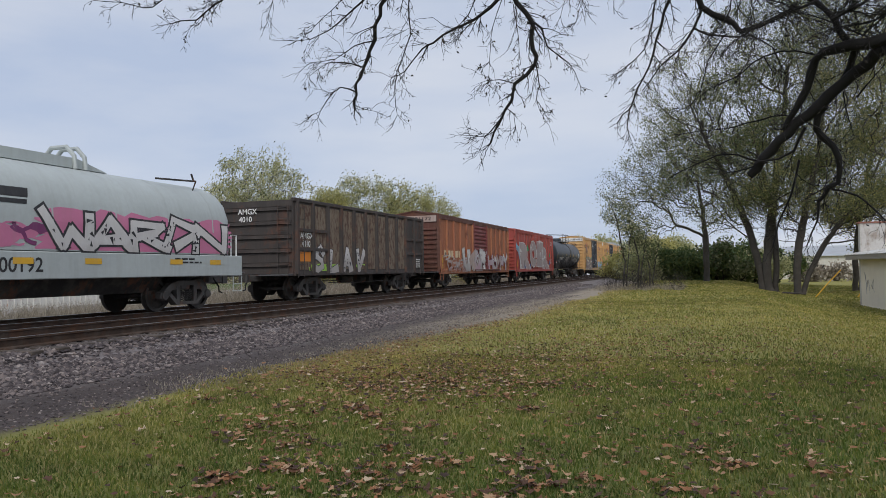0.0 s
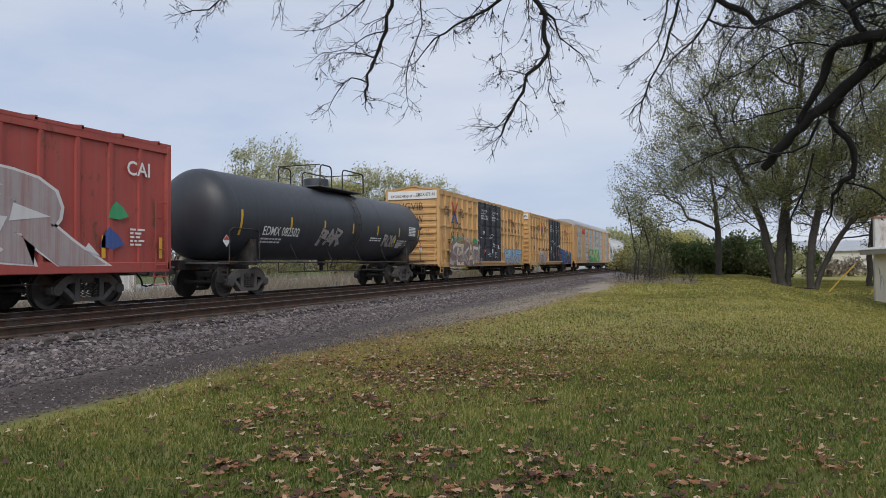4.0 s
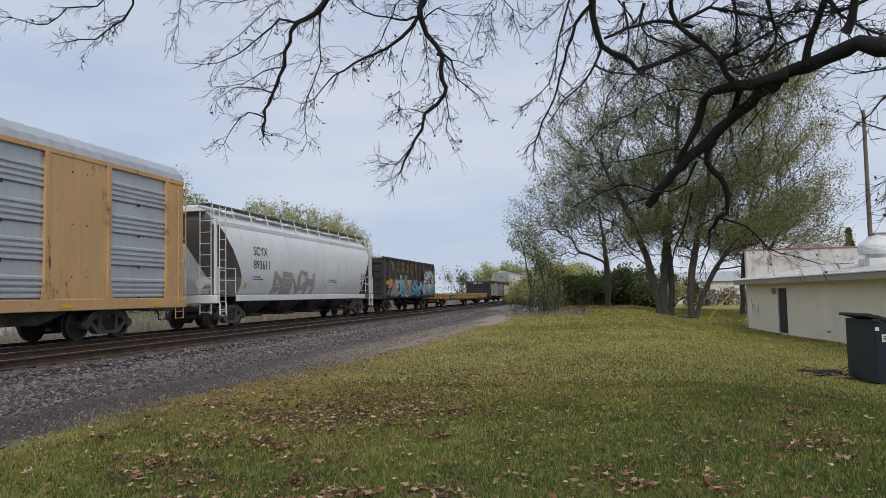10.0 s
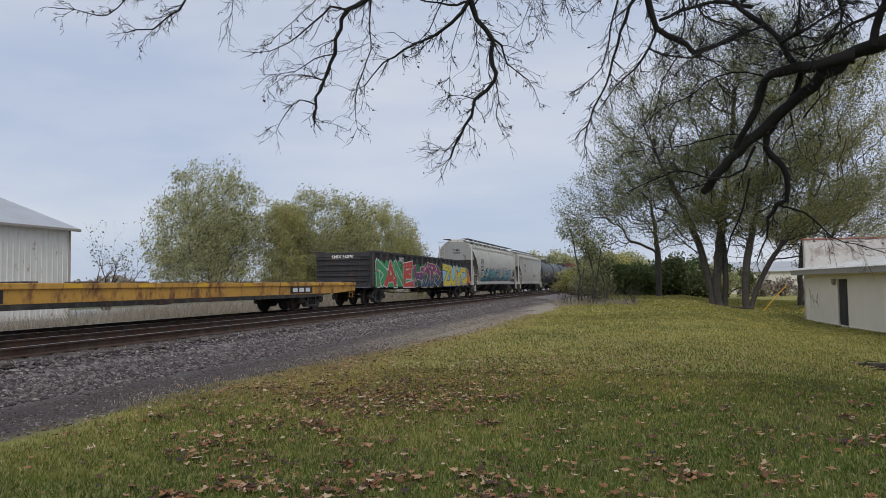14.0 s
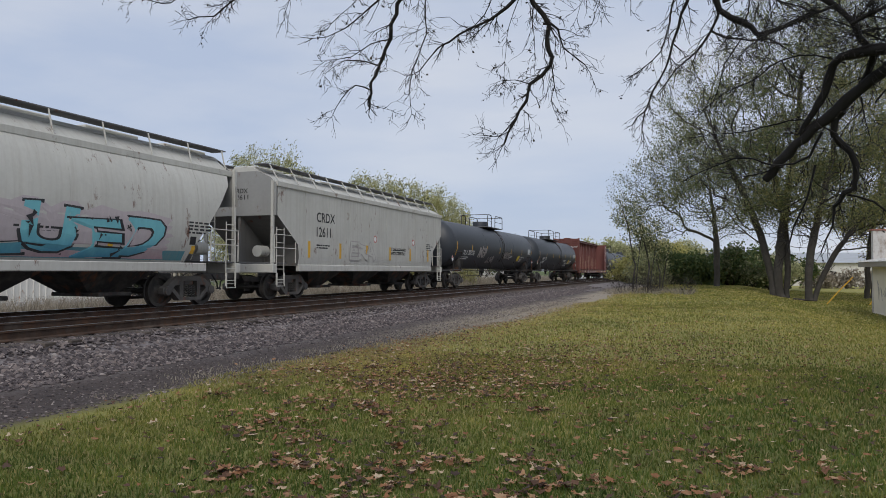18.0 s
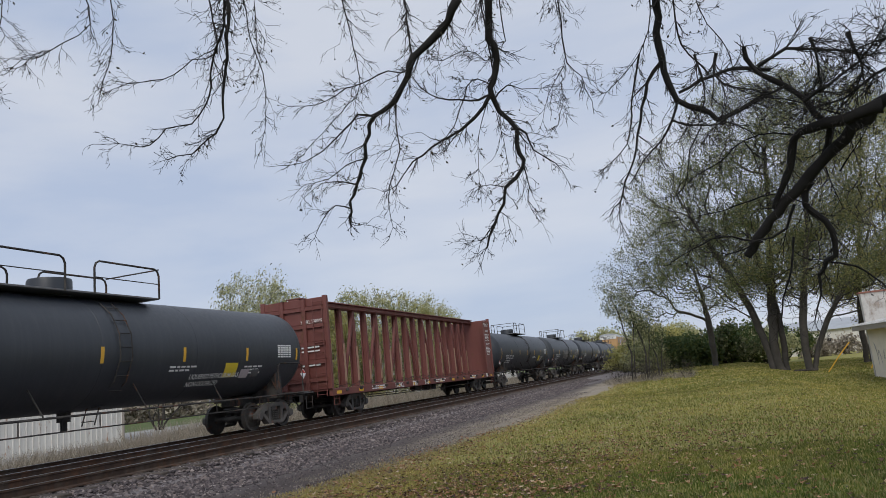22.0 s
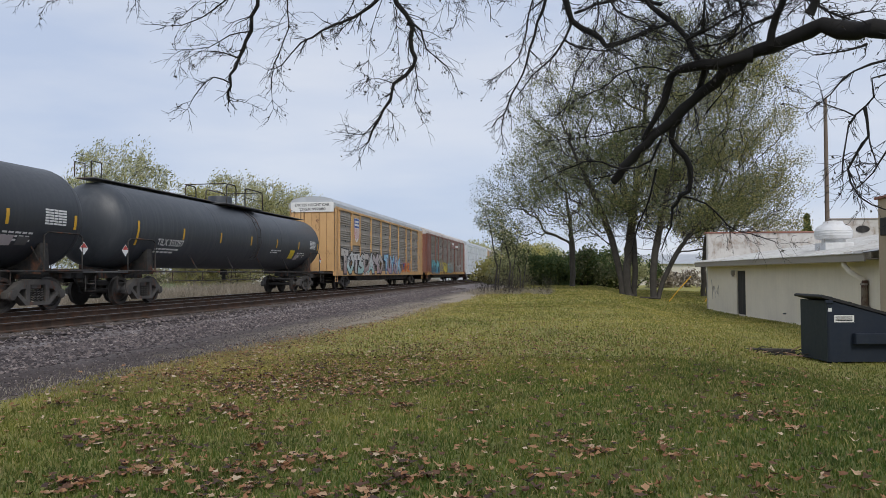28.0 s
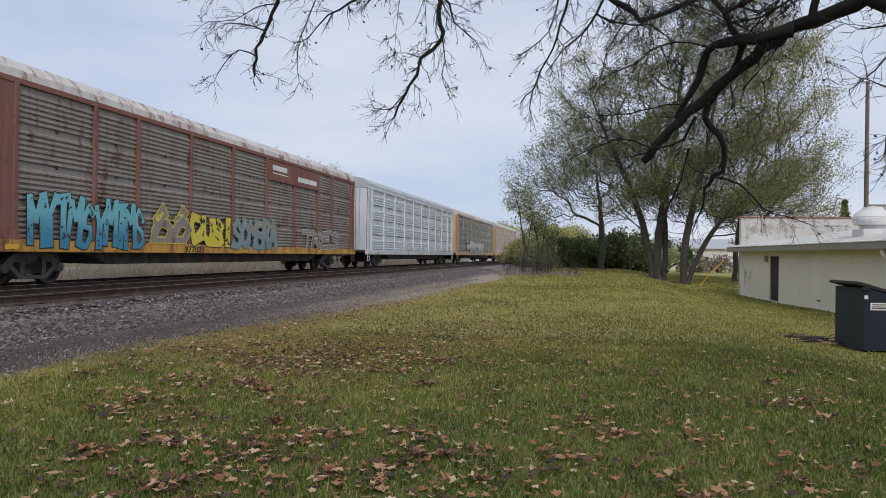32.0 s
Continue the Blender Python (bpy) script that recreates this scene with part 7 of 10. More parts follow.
def flat_car():
    car, half = new_car("flatcar", "long empty flatcar with chipped yellow side sills", 198.5, 226.4, inset=3.9, category="flatcar")
    rnd = random.Random(8)
    W = 1.4
    for s in (-1, 1):
        outline = [(-half, 0.92), (-half + 2.2, 0.74), (-half + 4.5, 0.58), (half - 4.5, 0.58), (half - 2.2, 0.74), (half, 0.92), (half, 1.12), (-half, 1.12)]
        part("side_sill", Geo().plate("x", s * W - 0.04, s * W + 0.04, outline), M["under"], car, smooth=0)
        part("sill_face", Geo().plate("x", s * W + s * 0.041, s * W + s * 0.046, [(-half, 0.82), (-half + 2.2, 0.72), (half - 2.2, 0.72), (half, 0.82), (half, 1.05), (-half, 1.05)]), M["flat_yellow"], car, "chipped rust-stained yellow face", smooth=0)
        part("deck_rail", Geo().bbox(s * W - 0.1, s * W + 0.09, -half, half, 1.05, 1.2, 0.012), M["flat_yellow"], car)
        part("end_sill", Geo().bbox(-W, W, s * half - 0.08, s * half + 0.08, 0.75, 1.16, 0.015), M["flat_yellow"], car)
        part("uncoupling_lever", Geo().tube([(0.2, s * (half + 0.2), 0.85), (1.3, s * (half + 0.15), 0.85), (1.35, s * (half + 0.15), 0.6)], 0.016, 5), M["under"], car)
        stirrup(car, W, s * (half - 0.4), M["flat_yellow"])
    part("deck", Geo().box(-W + 0.1, W - 0.1, -half, half, 1.06, 1.13), M["deck"], car)
    for i in range(14):
        y = -half + 1.5 + (2 * half - 3) * i / 13
        part("tie_down", Geo().bbox(rnd.uniform(0.6, 1.2) - 0.1, 1.3, y - 0.25, y + 0.25, 1.13, 1.24, 0.02), M["under"], car)
    for i in range(10):
        y = -half + 2 + (2 * half - 4) * i / 9
        part("yellow_mark", side_patch(Geo(), y, y + 0.6, 1.07, 1.17, lambda z: W + 0.093), M["reflector"], car, smooth=0)
    part("sign_plate", side_patch(Geo(), -half + 5.0, -half + 8.3, 0.74, 1.04, lambda z: W + 0.05), M["black"], car, smooth=0)
    part("sign_plate", side_patch(Geo(), half - 6.5, half - 4.6, 0.76, 1.03, lambda z: W + 0.05), M["black"], car, smooth=0)
    g = Geo()
    side_text(g, "ITTX 965730", -half + 5.7, 0.81, 0.2, lambda z: W + 0.056, long=2.4)
    for k in range(3):
        side_patch(g, half - 6.3 + k * 0.55, half - 5.9 + k * 0.55, 0.82, 0.98, lambda z: W + 0.056)
    part("lettering", g, M["white"], car, smooth=0)
    brake_gear(car, half, rnd)


def centre_beam():
    car, half = new_car("centre_beam_flatcar", "empty brown-red centre-beam lumber car with open posts", 332.3, 355.2, inset=2.8, category="flatcar")
    rnd = random.Random(17)
    W, z0, z1 = 1.42, 1.12, 4.72
    for s in (-1, 1):
        part("side_sill", Geo().bbox(s * W - 0.1, s * W + 0.06, -half + 0.1, half - 0.1, 0.84, z0, 0.015), M["beam_red"], car)
        y = s * (half - 0.1)
        part("end_wall", Geo().bbox(-W, W, y - 0.05, y + 0.05, z0, z1, 0.015), M["beam_red"], car)
        ya, yb = (y, y + 1.35) if s < 0 else (y - 1.35, y)
        for x in (-W, W):
            if s > 0:
                part("end_wing", Geo().bbox(x - 0.03, x + 0.03, ya, yb, z0, z1 - 0.15, 0.01), M["beam_red"], car)
            part("end_corner_post", Geo().bbox(x - 0.09, x + 0.09, y - 0.09, y + 0.09, z0, z1 + 0.05, 0.015), M["beam_red"], car)
        for z in np.linspace(z0 + 0.4, z1 - 0.4, 5):
            part("end_rib", Geo().bbox(-W + 0.05, W - 0.05, y + s * 0.03, y + s * 0.12, z - 0.08, z + 0.08, 0.015), M["beam_red"], car)
        for x in (-0.5, 0.5):
            part("end_rib", Geo().bbox(x - 0.08, x + 0.08, y + s * 0.03, y + s * 0.14, z0, z1, 0.015), M["beam_red"], car)
        ladder(car, W - 0.3, y + s * 0.16, 0.85, z1 - 0.1, 0.42, "x", M["beam_red"])
        stirrup(car, W, s * (half - 0.5), M["beam_red"])
    part("deck", Geo().box(-W, W, -half + 0.1, half - 0.1, z0 - 0.06, z0), M["beam_red"], car)
    part("top_beam", Geo().bbox(-0.24, 0.24, -half + 0.1, half - 0.1, z1 - 0.14, z1 + 0.04, 0.02), M["beam_red"], car)
    part("top_cap", Geo().bbox(-0.34, 0.34, -half + 0.1, half - 0.1, z1 + 0.04, z1 + 0.09, 0.01), M["beam_red"], car)
    n = 17
    ys = [-half + 1.3 + (2 * half - 2.9) * i / (n - 1) for i in range(n)]
    for i, y in enumerate(ys):
        g = Geo()
        for x in (-0.13, 0.13):
            g.plate("y", y - 0.1, y + 0.1, [(x - 0.04, z0), (x + 0.04, z0), (x + 0.04 - 0.05 * (x > 0), z1), (x - 0.04 + 0.05 * (x < 0), z1)])
        g.bbox(-0.13, 0.13, y - 0.025, y + 0.025, z0, z1, 0.005)
        part("post", g, M["beam_red"], car, smooth=0)
        lo = z0 + 0.25
        part("post_face", Geo().bbox(0.172, 0.187, y - 0.085, y + 0.085, lo, lo + rnd.uniform(0.9, 1.9), 0.004), M["wood"], car, "pale scraped post face")
        part("strap_ratchet", Geo().bbox(W - 0.06, W + 0.1, y - 0.12, y + 0.12, 0.98, 1.1, 0.015), M["under"], car)
        part("tie_strap", Geo().tube([(W, y, z0), (0.8, y + 0.1, z0 + rnd.uniform(0.1, 0.25)), (0.2, y + 0.2, z0 + 0.02)], 0.014, 4), M["under"], car)
    for i in (0, 2, 4, 6, 8, 10, 12, 14):
        y0, y1 = (ys[i], ys[i + 1]) if i >= 8 else (ys[i + 1], ys[i])
        if i == 0:
            y0, y1 = -half + 0.2, ys[0]
            part("brace", Geo().tube([(0.06, y0, z1 - 1.2), (0.06, y1, z0)], 0.07, 4), M["beam_red"], car)
            y0, y1 = ys[1], ys[0]
        part("brace", Geo().tube([(0.06, y0, z1 - 0.3), (0.06, y1, z0 + 0.05)], 0.085, 4), M["beam_red"], car)
    for k in range(12):
        y = -half + 0.4 + k * (2 * half - 1.4) / 11
        part("reflector", side_patch(Geo(), y, y + 0.42, 0.9, 1.02, lambda z: W + 0.065), M["reflector"], car, smooth=0)
    g = Geo()
    side_text(g, "NOKL", -half + 6.1, 0.88, 0.22, lambda z: W + 0.07, long=1.0)
    side_text(g, "738", -half + 8.2, 0.88, 0.22, lambda z: W + 0.07, long=0.6)
    side_text(g, "305", -half + 9.8, 0.88, 0.22, lambda z: W + 0.07, long=0.6)
    small_print(g, rnd, -half + 3.6, 1.02, 1.6, 2, lambda z: W + 0.065)
    small_print(g, rnd, -half + 11.5, 1.02, 2.0, 2, lambda z: W + 0.065)
    small_print(g, rnd, half - 5.5, 1.02, 1.6, 2, lambda z: W + 0.065)
    w = lambda z: W + 0.034  # noqa: E731
    side_text(g, "WARNING", half - 1.05, 3.85, 0.14, w, long=0.7)
    side_text(g, "LOADING AND UNLOADING", half - 1.25, 4.35, 0.09, w, long=1.1)
    side_text(g, "INSTRUCTIONS", half - 1.05, 4.22, 0.09, w, long=0.7)
    side_text(g, "SAFETY FIRST", half - 1.15, 3.0, 0.11, w, long=0.9)
    small_print(g, rnd, half - 1.2, 3.65, 0.9, 5, w)
    small_print(g, rnd, half - 1.2, 2.8, 0.9, 6, w)
    side_text(g, "NOKL 738305", 0.35, 3.7, 0.16, None, long=0.95, end=-half - 0.02)
    for z in (2.9, 2.75, 2.6, 2.2, 2.05):
        g.box(0.3, 1.1, -half - 0.018, -half - 0.014, z, z + 0.06)
    part("lettering", g, M["white"], car, smooth=0)
    part("sign_plate", Geo().bbox(W + 0.06, W + 0.08, half - 1.9, half - 1.65, 0.9, 1.12, 0.004), M["white"], car)
    brake_gear(car, half, rnd)


build_train()


# ---- trees ----
def cards(points, size, rnd_seed, spread, stretch=1.6, lay=(0, 0, 0)):
    """Small bent leaves round the given points, as plain vertices and faces."""
    r = np.random.RandomState(rnd_seed)
    p = np.asarray(points, float) + r.normal(0, spread, (len(points), 3))
    n = len(p)
    a = r.normal(size=(n, 3)) + np.array(lay)
    a /= np.linalg.norm(a, axis=1)[:, None]
    b = np.cross(a, r.normal(size=(n, 3)))
    b /= np.linalg.norm(b, axis=1)[:, None]
    c = np.cross(a, b)
    s = size * r.uniform(0.6, 1.4, (n, 1))
    v = np.stack([p - a * s * stretch * 0.5, p + b * s * 0.5 + c * s * 0.15, p + a * s * stretch * 0.5, p - b * s * 0.5 + c * s * 0.15], 1).reshape(-1, 3)
    k = np.arange(n)[:, None] * 4
    f = np.concatenate([k + [0, 1, 2], k + [0, 2, 3]], 0)
    return v, f


def card_mesh(name, points, size, seed, spread, mat, stretch=1.6, lay=(0, 0, 0)):
    v, f = cards(points, size, seed, spread, stretch, lay)
    me = bpy.data.meshes.new(name)
    me.from_pydata(v.tolist(), [], f.tolist())
    me.materials.append(mat)
    return me


def sprout(geo, tips, p, d, length, r, level, rnd, up, bend, fork, ratio=0.62):
    """One limb and what grows on it."""
    n = 5 if level > 1 else 4
    pts, dirs = [p.copy()], [d.copy()]
    q, e = p.copy(), d.copy()
    for i in range(n):
        e = (e + Vector((rnd.gauss(0, bend), rnd.gauss(0, bend), rnd.gauss(0, bend) + up))).normalized()
        q = q + e * length / n
        pts.append(q.copy())
        dirs.append(e.copy())
    end = r * (0.45 if level > 0 else 0.3)
    geo.tube(pts, [r + (end - r) * i / n for i in range(n + 1)], 7 if level > 2 else 5 if level > 0 else 3, caps=level == 0)
    if level == 0:
        tips += pts[1:]
        return
    if level == 1:
        tips += pts[2:]
    for k in range(fork):
        i = rnd.randint(max(1, n // 3), n)
        if k == 0:
            i = n
        side = dirs[i].orthogonal().normalized()
        side.rotate(Matrix.Rotation(rnd.uniform(0, 2 * math.pi), 3, dirs[i]))
        spread = rnd.uniform(0.35, 0.95) if k else rnd.uniform(0.05, 0.35)
        sprout(geo, tips, pts[i], (dirs[i] + side * spread).normalized(), length * ratio * rnd.uniform(0.75, 1.2), (r + (end - r) * i / n) * (0.82 if k == 0 else 0.62), level - 1, rnd, up, bend, fork, ratio)


def tree(name, label, at, stems, length, r, level, seed, leaf, leaves, size, spread, up=0.05, bend=0.16, fork=3, ratio=0.66, lean=0.25, parts=("trunk", "crown"), mat="bark", second=None, bare=0.0):
    """stems: how many trunks rise from the ground together."""
    rnd = random.Random(seed)
    t = thing(name, label, "tree", m=pose(*at))
    tips = []
    for s in range(stems):
        g = Geo()
        a = 2 * math.pi * (s + rnd.random() * 0.6) / stems
        k = lean if stems > 1 else lean * 0.3
        d = Vector((math.cos(a) * k, math.sin(a) * k, 1)).normalized()
        base = Vector((math.cos(a) * r * 0.9 * (stems > 1), math.sin(a) * r * 0.9 * (stems > 1), -0.15))
        g.tube([base - d * 0.1, base + d * 0.12, base + d * 0.4], [r * 1.7, r * 1.3, r * 1.02], 10)
        sprout(g, tips, base + d * 0.3, d, length, r, level, rnd, up, bend, fork, ratio)
        part(parts[0], g, M[mat], t, smooth=60)
    if leaves:
        tips = [p for p in tips if p.z > bare * rnd.uniform(0.35, 1.5)]
        ph = [rnd.uniform(0, 6) for _ in range(3)]
        tips = [p for p in tips if 0.42 + 0.8 * math.sin(1.9 * p.x + ph[0]) * math.sin(1.9 * p.y + ph[1]) + 0.35 * math.sin(2.3 * p.z + ph[2]) > rnd.random()] or tips
        pick = [tips[rnd.randrange(len(tips))] for _ in range(leaves)]
        cut = leaves if not second else int(leaves * 0.6)
        ob = part(parts[1], card_mesh("crown", [p[:] for p in pick[:cut]], size, seed, spread, M[leaf]), None, t)
        tagged(ob, kind="stuff")
        if second:
            ob = part(parts[1], card_mesh("crown", [p[:] for p in pick[cut:]], size, seed + 1, spread, M[second]), None, t)
            tagged(ob, kind="stuff")
    return t


def resample(pts, step):
    """A bent line through the points, with small kinks."""
    out = [Vector(pts[0])]
    for a, b, c, d in zip([pts[0]] + pts[:-2], pts[:-1], pts[1:], pts[2:] + [pts[-1]]):
        a, b, c, d = Vector(a), Vector(b), Vector(c), Vector(d)
        n = max(2, int((c - b).length / step))
        for i in range(1, n + 1):
            t = i / n
            out.append(0.5 * ((2 * b) + (c - a) * t + (2 * a - 5 * b + 4 * c - d) * t * t + (3 * b - a - 3 * c + d) * t ** 3))
    return out


def in_lobes(lobes, n, r):
    """Points inside a heap of ellipsoids (centre, half sizes), more of them towards the outside."""
    vol = np.array([a[3] * a[4] * a[5] for a in lobes])
    which = r.choice(len(lobes), n, p=vol / vol.sum())
    d = r.normal(size=(n, 3))
    d /= np.linalg.norm(d, axis=1)[:, None]
    d *= r.uniform(0.02, 1, (n, 1)) ** 0.45
    lob = np.array(lobes)[which]
    return lob[:, :3] + d * lob[:, 3:6] * 1.1


def grown_tree(name, label, at, stems, lobes, n, seed, mats, leaves, size, spread, r0, thin=0.011, wind=(0, 0, 0), clump=0.3, bark="bark", stretch=1.6, low=-9.0, near=4):
    """A tree whose limbs reach out, fork by fork, to points spread through its crown. stems: the lines of its trunks;
    lobes: the crown as a heap of ellipsoids; all are relative to the foot of the tree."""
    r = np.random.RandomState(seed)
    t = thing(name, label, "tree", m=pose(*at))
    node, parent, reach, chains = [], [], [], []
    for line in stems:
        pts = resample(line, 0.5)
        first = len(node)
        for i, p in enumerate(pts):
            node.append(np.array(p[:]) + (r.normal(0, 0.035, 3) if i else 0))
            parent.append(len(node) - 2 if i else -1)
            reach.append(0.5 * i)
        chains.append(list(range(first, len(node))))
    count = len(node) + n * 12
    N, R = np.zeros((count, 3)), np.zeros(count)
    k = len(node)
    N[:k], R[:k] = node, reach
    aim = in_lobes(lobes, n, r)
    aim = aim[np.argsort(np.linalg.norm((aim - N[len(chains[0]) // 2]) * (1, 1, 0.7), axis=1))]
    for a in aim:
        dist = np.linalg.norm(N[:k] - a, axis=1)
        cost = dist + 0.22 * R[:k] + 0.9 * np.maximum(0, N[:k, 2] - a[2] + 0.35 * dist) + 4.0 * (N[:k, 2] < 1.4)
        i = int(np.argmin(cost))
        m = int(np.clip(dist[i] / 0.55, 2, 11))
        way = N[i] - N[parent[i]] if parent[i] >= 0 else np.array((0, 0, 1.0))
        way = way / (np.linalg.norm(way) + 1e-9) * dist[i]
        side = r.normal(0, 0.05, 3) * dist[i]
        chain, last = [i], i
        for j in range(1, m + 1):
            u = j / m
            q = N[i] + (a - N[i]) * u + (way * 0.28 + side) * u * (1 - u) + (r.normal(0, 0.03, 3) if j < m else 0)
            N[k], R[k] = q, R[last] + np.linalg.norm(q - N[last])
            parent.append(last)
            last = k
            chain.append(k)
            k += 1
        chains.append(chain)
    area = np.zeros(k)
    kids = np.zeros(k, int)
    for i in range(k - 1, -1, -1):
        area[i] = max(area[i], 1.0)
        if parent[i] >= 0:
            area[parent[i]] += area[i] * 0.985
            kids[parent[i]] += 1
    rad = thin + (area / area[0]) ** 0.63 * r0
    order = {}
    for c, chain in enumerate(chains):
        g = order.setdefault("trunk" if c < len(stems) else "limbs", [])
        g.append(chain)
    for chain in order["trunk"]:
        rr = [rad[i] for i in chain]
        rr[0] *= 1.55
        part("trunk", Geo().tube([N[i] for i in chain], rr, 10), M[bark], t, smooth=60)
    g = Geo()
    for chain in order["limbs"]:
        big = rad[chain[1]]
        rr = [min(rad[i], big * 1.15) for i in chain]
        g.tube([N[i] for i in chain], rr, 7 if big > 0.1 else 5 if big > 0.035 else 3, caps=False)
    tagged(part("branchwork", g, M[bark], t, smooth=60), kind="stuff")
    ends = np.array([i for i in range(k) if rad[i] < thin * near and N[i, 2] > low])
    pts = N[ends]
    ph = r.uniform(0, 6, 4)
    keep = 1.0 - clump + clump * (np.sin(0.95 * pts[:, 0] + 0.5 * pts[:, 2] + ph[0]) * np.sin(0.95 * pts[:, 1] + ph[1]) + 0.8 * np.sin(1.25 * pts[:, 2] - 0.6 * pts[:, 0] + ph[2])) > r.uniform(0, 1, len(pts)) - 0.25
    pts = pts[keep]
    pick = pts[r.randint(0, len(pts), leaves)] + np.array(wind) * r.uniform(0, 1, (leaves, 1))
    edges = np.cumsum([0] + [w for _, w in mats]) / sum(w for _, w in mats)
    for j, (leaf, _) in enumerate(mats):
        lot = pick[int(edges[j] * leaves):int(edges[j + 1] * leaves)]
        tagged(part("crown", card_mesh("crown", lot, size, seed + j, spread, M[leaf], stretch, tuple(4 * q for q in wind)), None, t), kind="stuff")
    return t


def gz(x, y):
    return float(ground_z(x, y))


# the row behind the tracks
def willow(label, x, y, lobes, n, seed, mats, leaves):
    stems = [[(0.25 * math.cos(a), 0.25 * math.sin(a), -0.1), (0.6 * math.cos(a), 0.5 * math.sin(a), 1.4), (1.5 * math.cos(a) + 0.2, 1.1 * math.sin(a), 4.2)] for a in (0.3, 1.6, 2.7, 4.0, 5.2)]
    grown_tree("willow_tree", label, (x, y, -0.9), stems, lobes, n, seed, mats, leaves, 0.068, 0.24, 0.1, 0.008, (0.24, 0, 0.3), 0.4, "willow_bark", 3.6)


willow("tall bushy olive-green willow behind the tracks", -35.0, 50.0, [(0.2, 0, 7.6, 3.6, 3.2, 4.6), (0.4, 0, 4.0, 5.2, 3.6, 3.9), (-3.6, 0.4, 5.6, 2.6, 2.6, 3.6), (2.9, 0, 6.6, 2.4, 2.6, 3.6)], 1500, 211, [("leaf_olive", 7), ("leaf_dusk", 2), ("leaf_yellow", 1)], 46000)
willow("yellow-green young willow behind the tracks", -30.0, 53.0, [(0, 0, 4.4, 1.9, 2.0, 4.3), (0.5, 0, 6.4, 1.4, 1.6, 2.4)], 500, 213, [("leaf_yellow", 5), ("leaf_olive", 4)], 17000)
willow("bushy olive-green willow behind the tracks", -28.4, 56.0, [(0.2, 0, 5.6, 3.3, 3.0, 4.6), (3.2, 0.2, 5.0, 2.6, 2.8, 4.6), (-1.5, 0, 4.0, 3.0, 3.0, 3.8)], 1300, 214, [("leaf_olive", 6), ("leaf_dusk", 2), ("leaf_yellow", 3)], 40000)
willow("yellow-green willow behind the tracks", -24.6, 60.5, [(0.3, 0, 5.0, 3.4, 3.0, 4.0), (2.6, 0, 3.6, 2.0, 2.4, 3.6)], 900, 216, [("leaf_yellow", 4), ("leaf_olive", 6)], 29000)
tree("bare_tree", "small bare tree beside a white shed", (-44.0, 49.0, -0.9), 4, 2.9, 0.1, 4, 17, "leaf_dusk", 300, 0.12, 0.2, 0.04, 0.18, 3, 0.68, 0.5)
for i, (x, y, h) in enumerate(((-38, 113, 2.9), (-33, 116, 3.0), (-30, 118, 2.6), (-44, 112, 2.6), (-26, 130, 3.0), (-35, 110, 2.4))):
    tree("bare_tree", "grey leafless tree in the distance", (x, y, -0.9), 4, h, 0.13, 4, 20 + i, "leaf_dusk", 900, 0.2, 0.4, 0.1, 0.16, 3, 0.68, 0.4)
for i, (x, y, h, leaf) in enumerate(((-22, 165, 3.4, "leaf_olive"), (-14, 170, 3.4, "leaf_dusk"), (-8, 160, 3.0, "leaf_yellow"), (-17, 150, 2.6, "leaf_olive"), (-4, 165, 3.0, "leaf_olive"), (-28, 175, 3.0, "leaf_olive"))):
    tree("tree", "olive-green tree far along the line", (x, y, -0.7), 5, h, 0.16, 4, 30 + i, leaf, 8000, 0.3, 0.6, 0.1, 0.15, 3, 0.68, 0.45)

# the group on the lawn
grown_tree("large_tree", "large thinning autumn tree with several dark trunks", (4.4, 59.0, gz(4.4, 59)), [[(0, 0, -0.2), (-0.15, 0, 2.0), (0.3, 0.1, 6.0), (1.2, 0.2, 12.0), (1.6, 0, 17.0)], [(-0.45, 0.1, -0.2), (-0.7, 0.2, 2.0), (-1.6, 0.3, 5.5), (-3.2, 0.2, 9.5), (-4.6, 0, 12.5)], [(0.4, 0.2, -0.2), (0.5, 0.3, 3.0), (0.2, 0.8, 7.0), (-0.6, 1.2, 11.0)]],
           [(1.8, 0, 18.2, 5.4, 4.6, 5.2), (-4.4, 0.5, 14.0, 4.6, 4.4, 5.2), (-2.0, 0.5, 9.2, 5.6, 4.6, 4.2), (1.5, 0, 10.5, 5.0, 4.5, 4.5)], 1900, 41, [("leaf_dusk", 4), ("leaf_moss", 5), ("leaf_green", 2)], 102000, 0.071, 0.34, 0.3, 0.008, bark="grey_bark", clump=0.62, low=5.0)
grown_tree("large_tree", "large spreading autumn tree with a divided trunk", (6.1, 57.0, gz(6.1, 57)), [[(0, 0, -0.2), (-0.1, 0, 1.6), (0.4, 0, 5.0), (1.4, 0.1, 9.5), (2.2, 0, 14.5)], [(0.3, 0, -0.2), (0.7, 0, 1.4), (2.0, -0.2, 4.0), (4.2, -0.2, 7.0), (5.6, 0, 10.0)]],
           [(3.2, 0, 15.2, 5.4, 4.4, 6.6), (4.8, -0.2, 8.0, 4.6, 4.0, 3.6), (-0.5, 0, 8.0, 4.0, 3.6, 3.0), (2.0, 0, 6.0, 6.0, 4.2, 2.2)], 1600, 42, [("leaf_dusk", 3), ("leaf_moss", 5), ("leaf_gold", 1)], 68000, 0.071, 0.34, 0.25, 0.008, bark="grey_bark", clump=0.62, low=5.5)
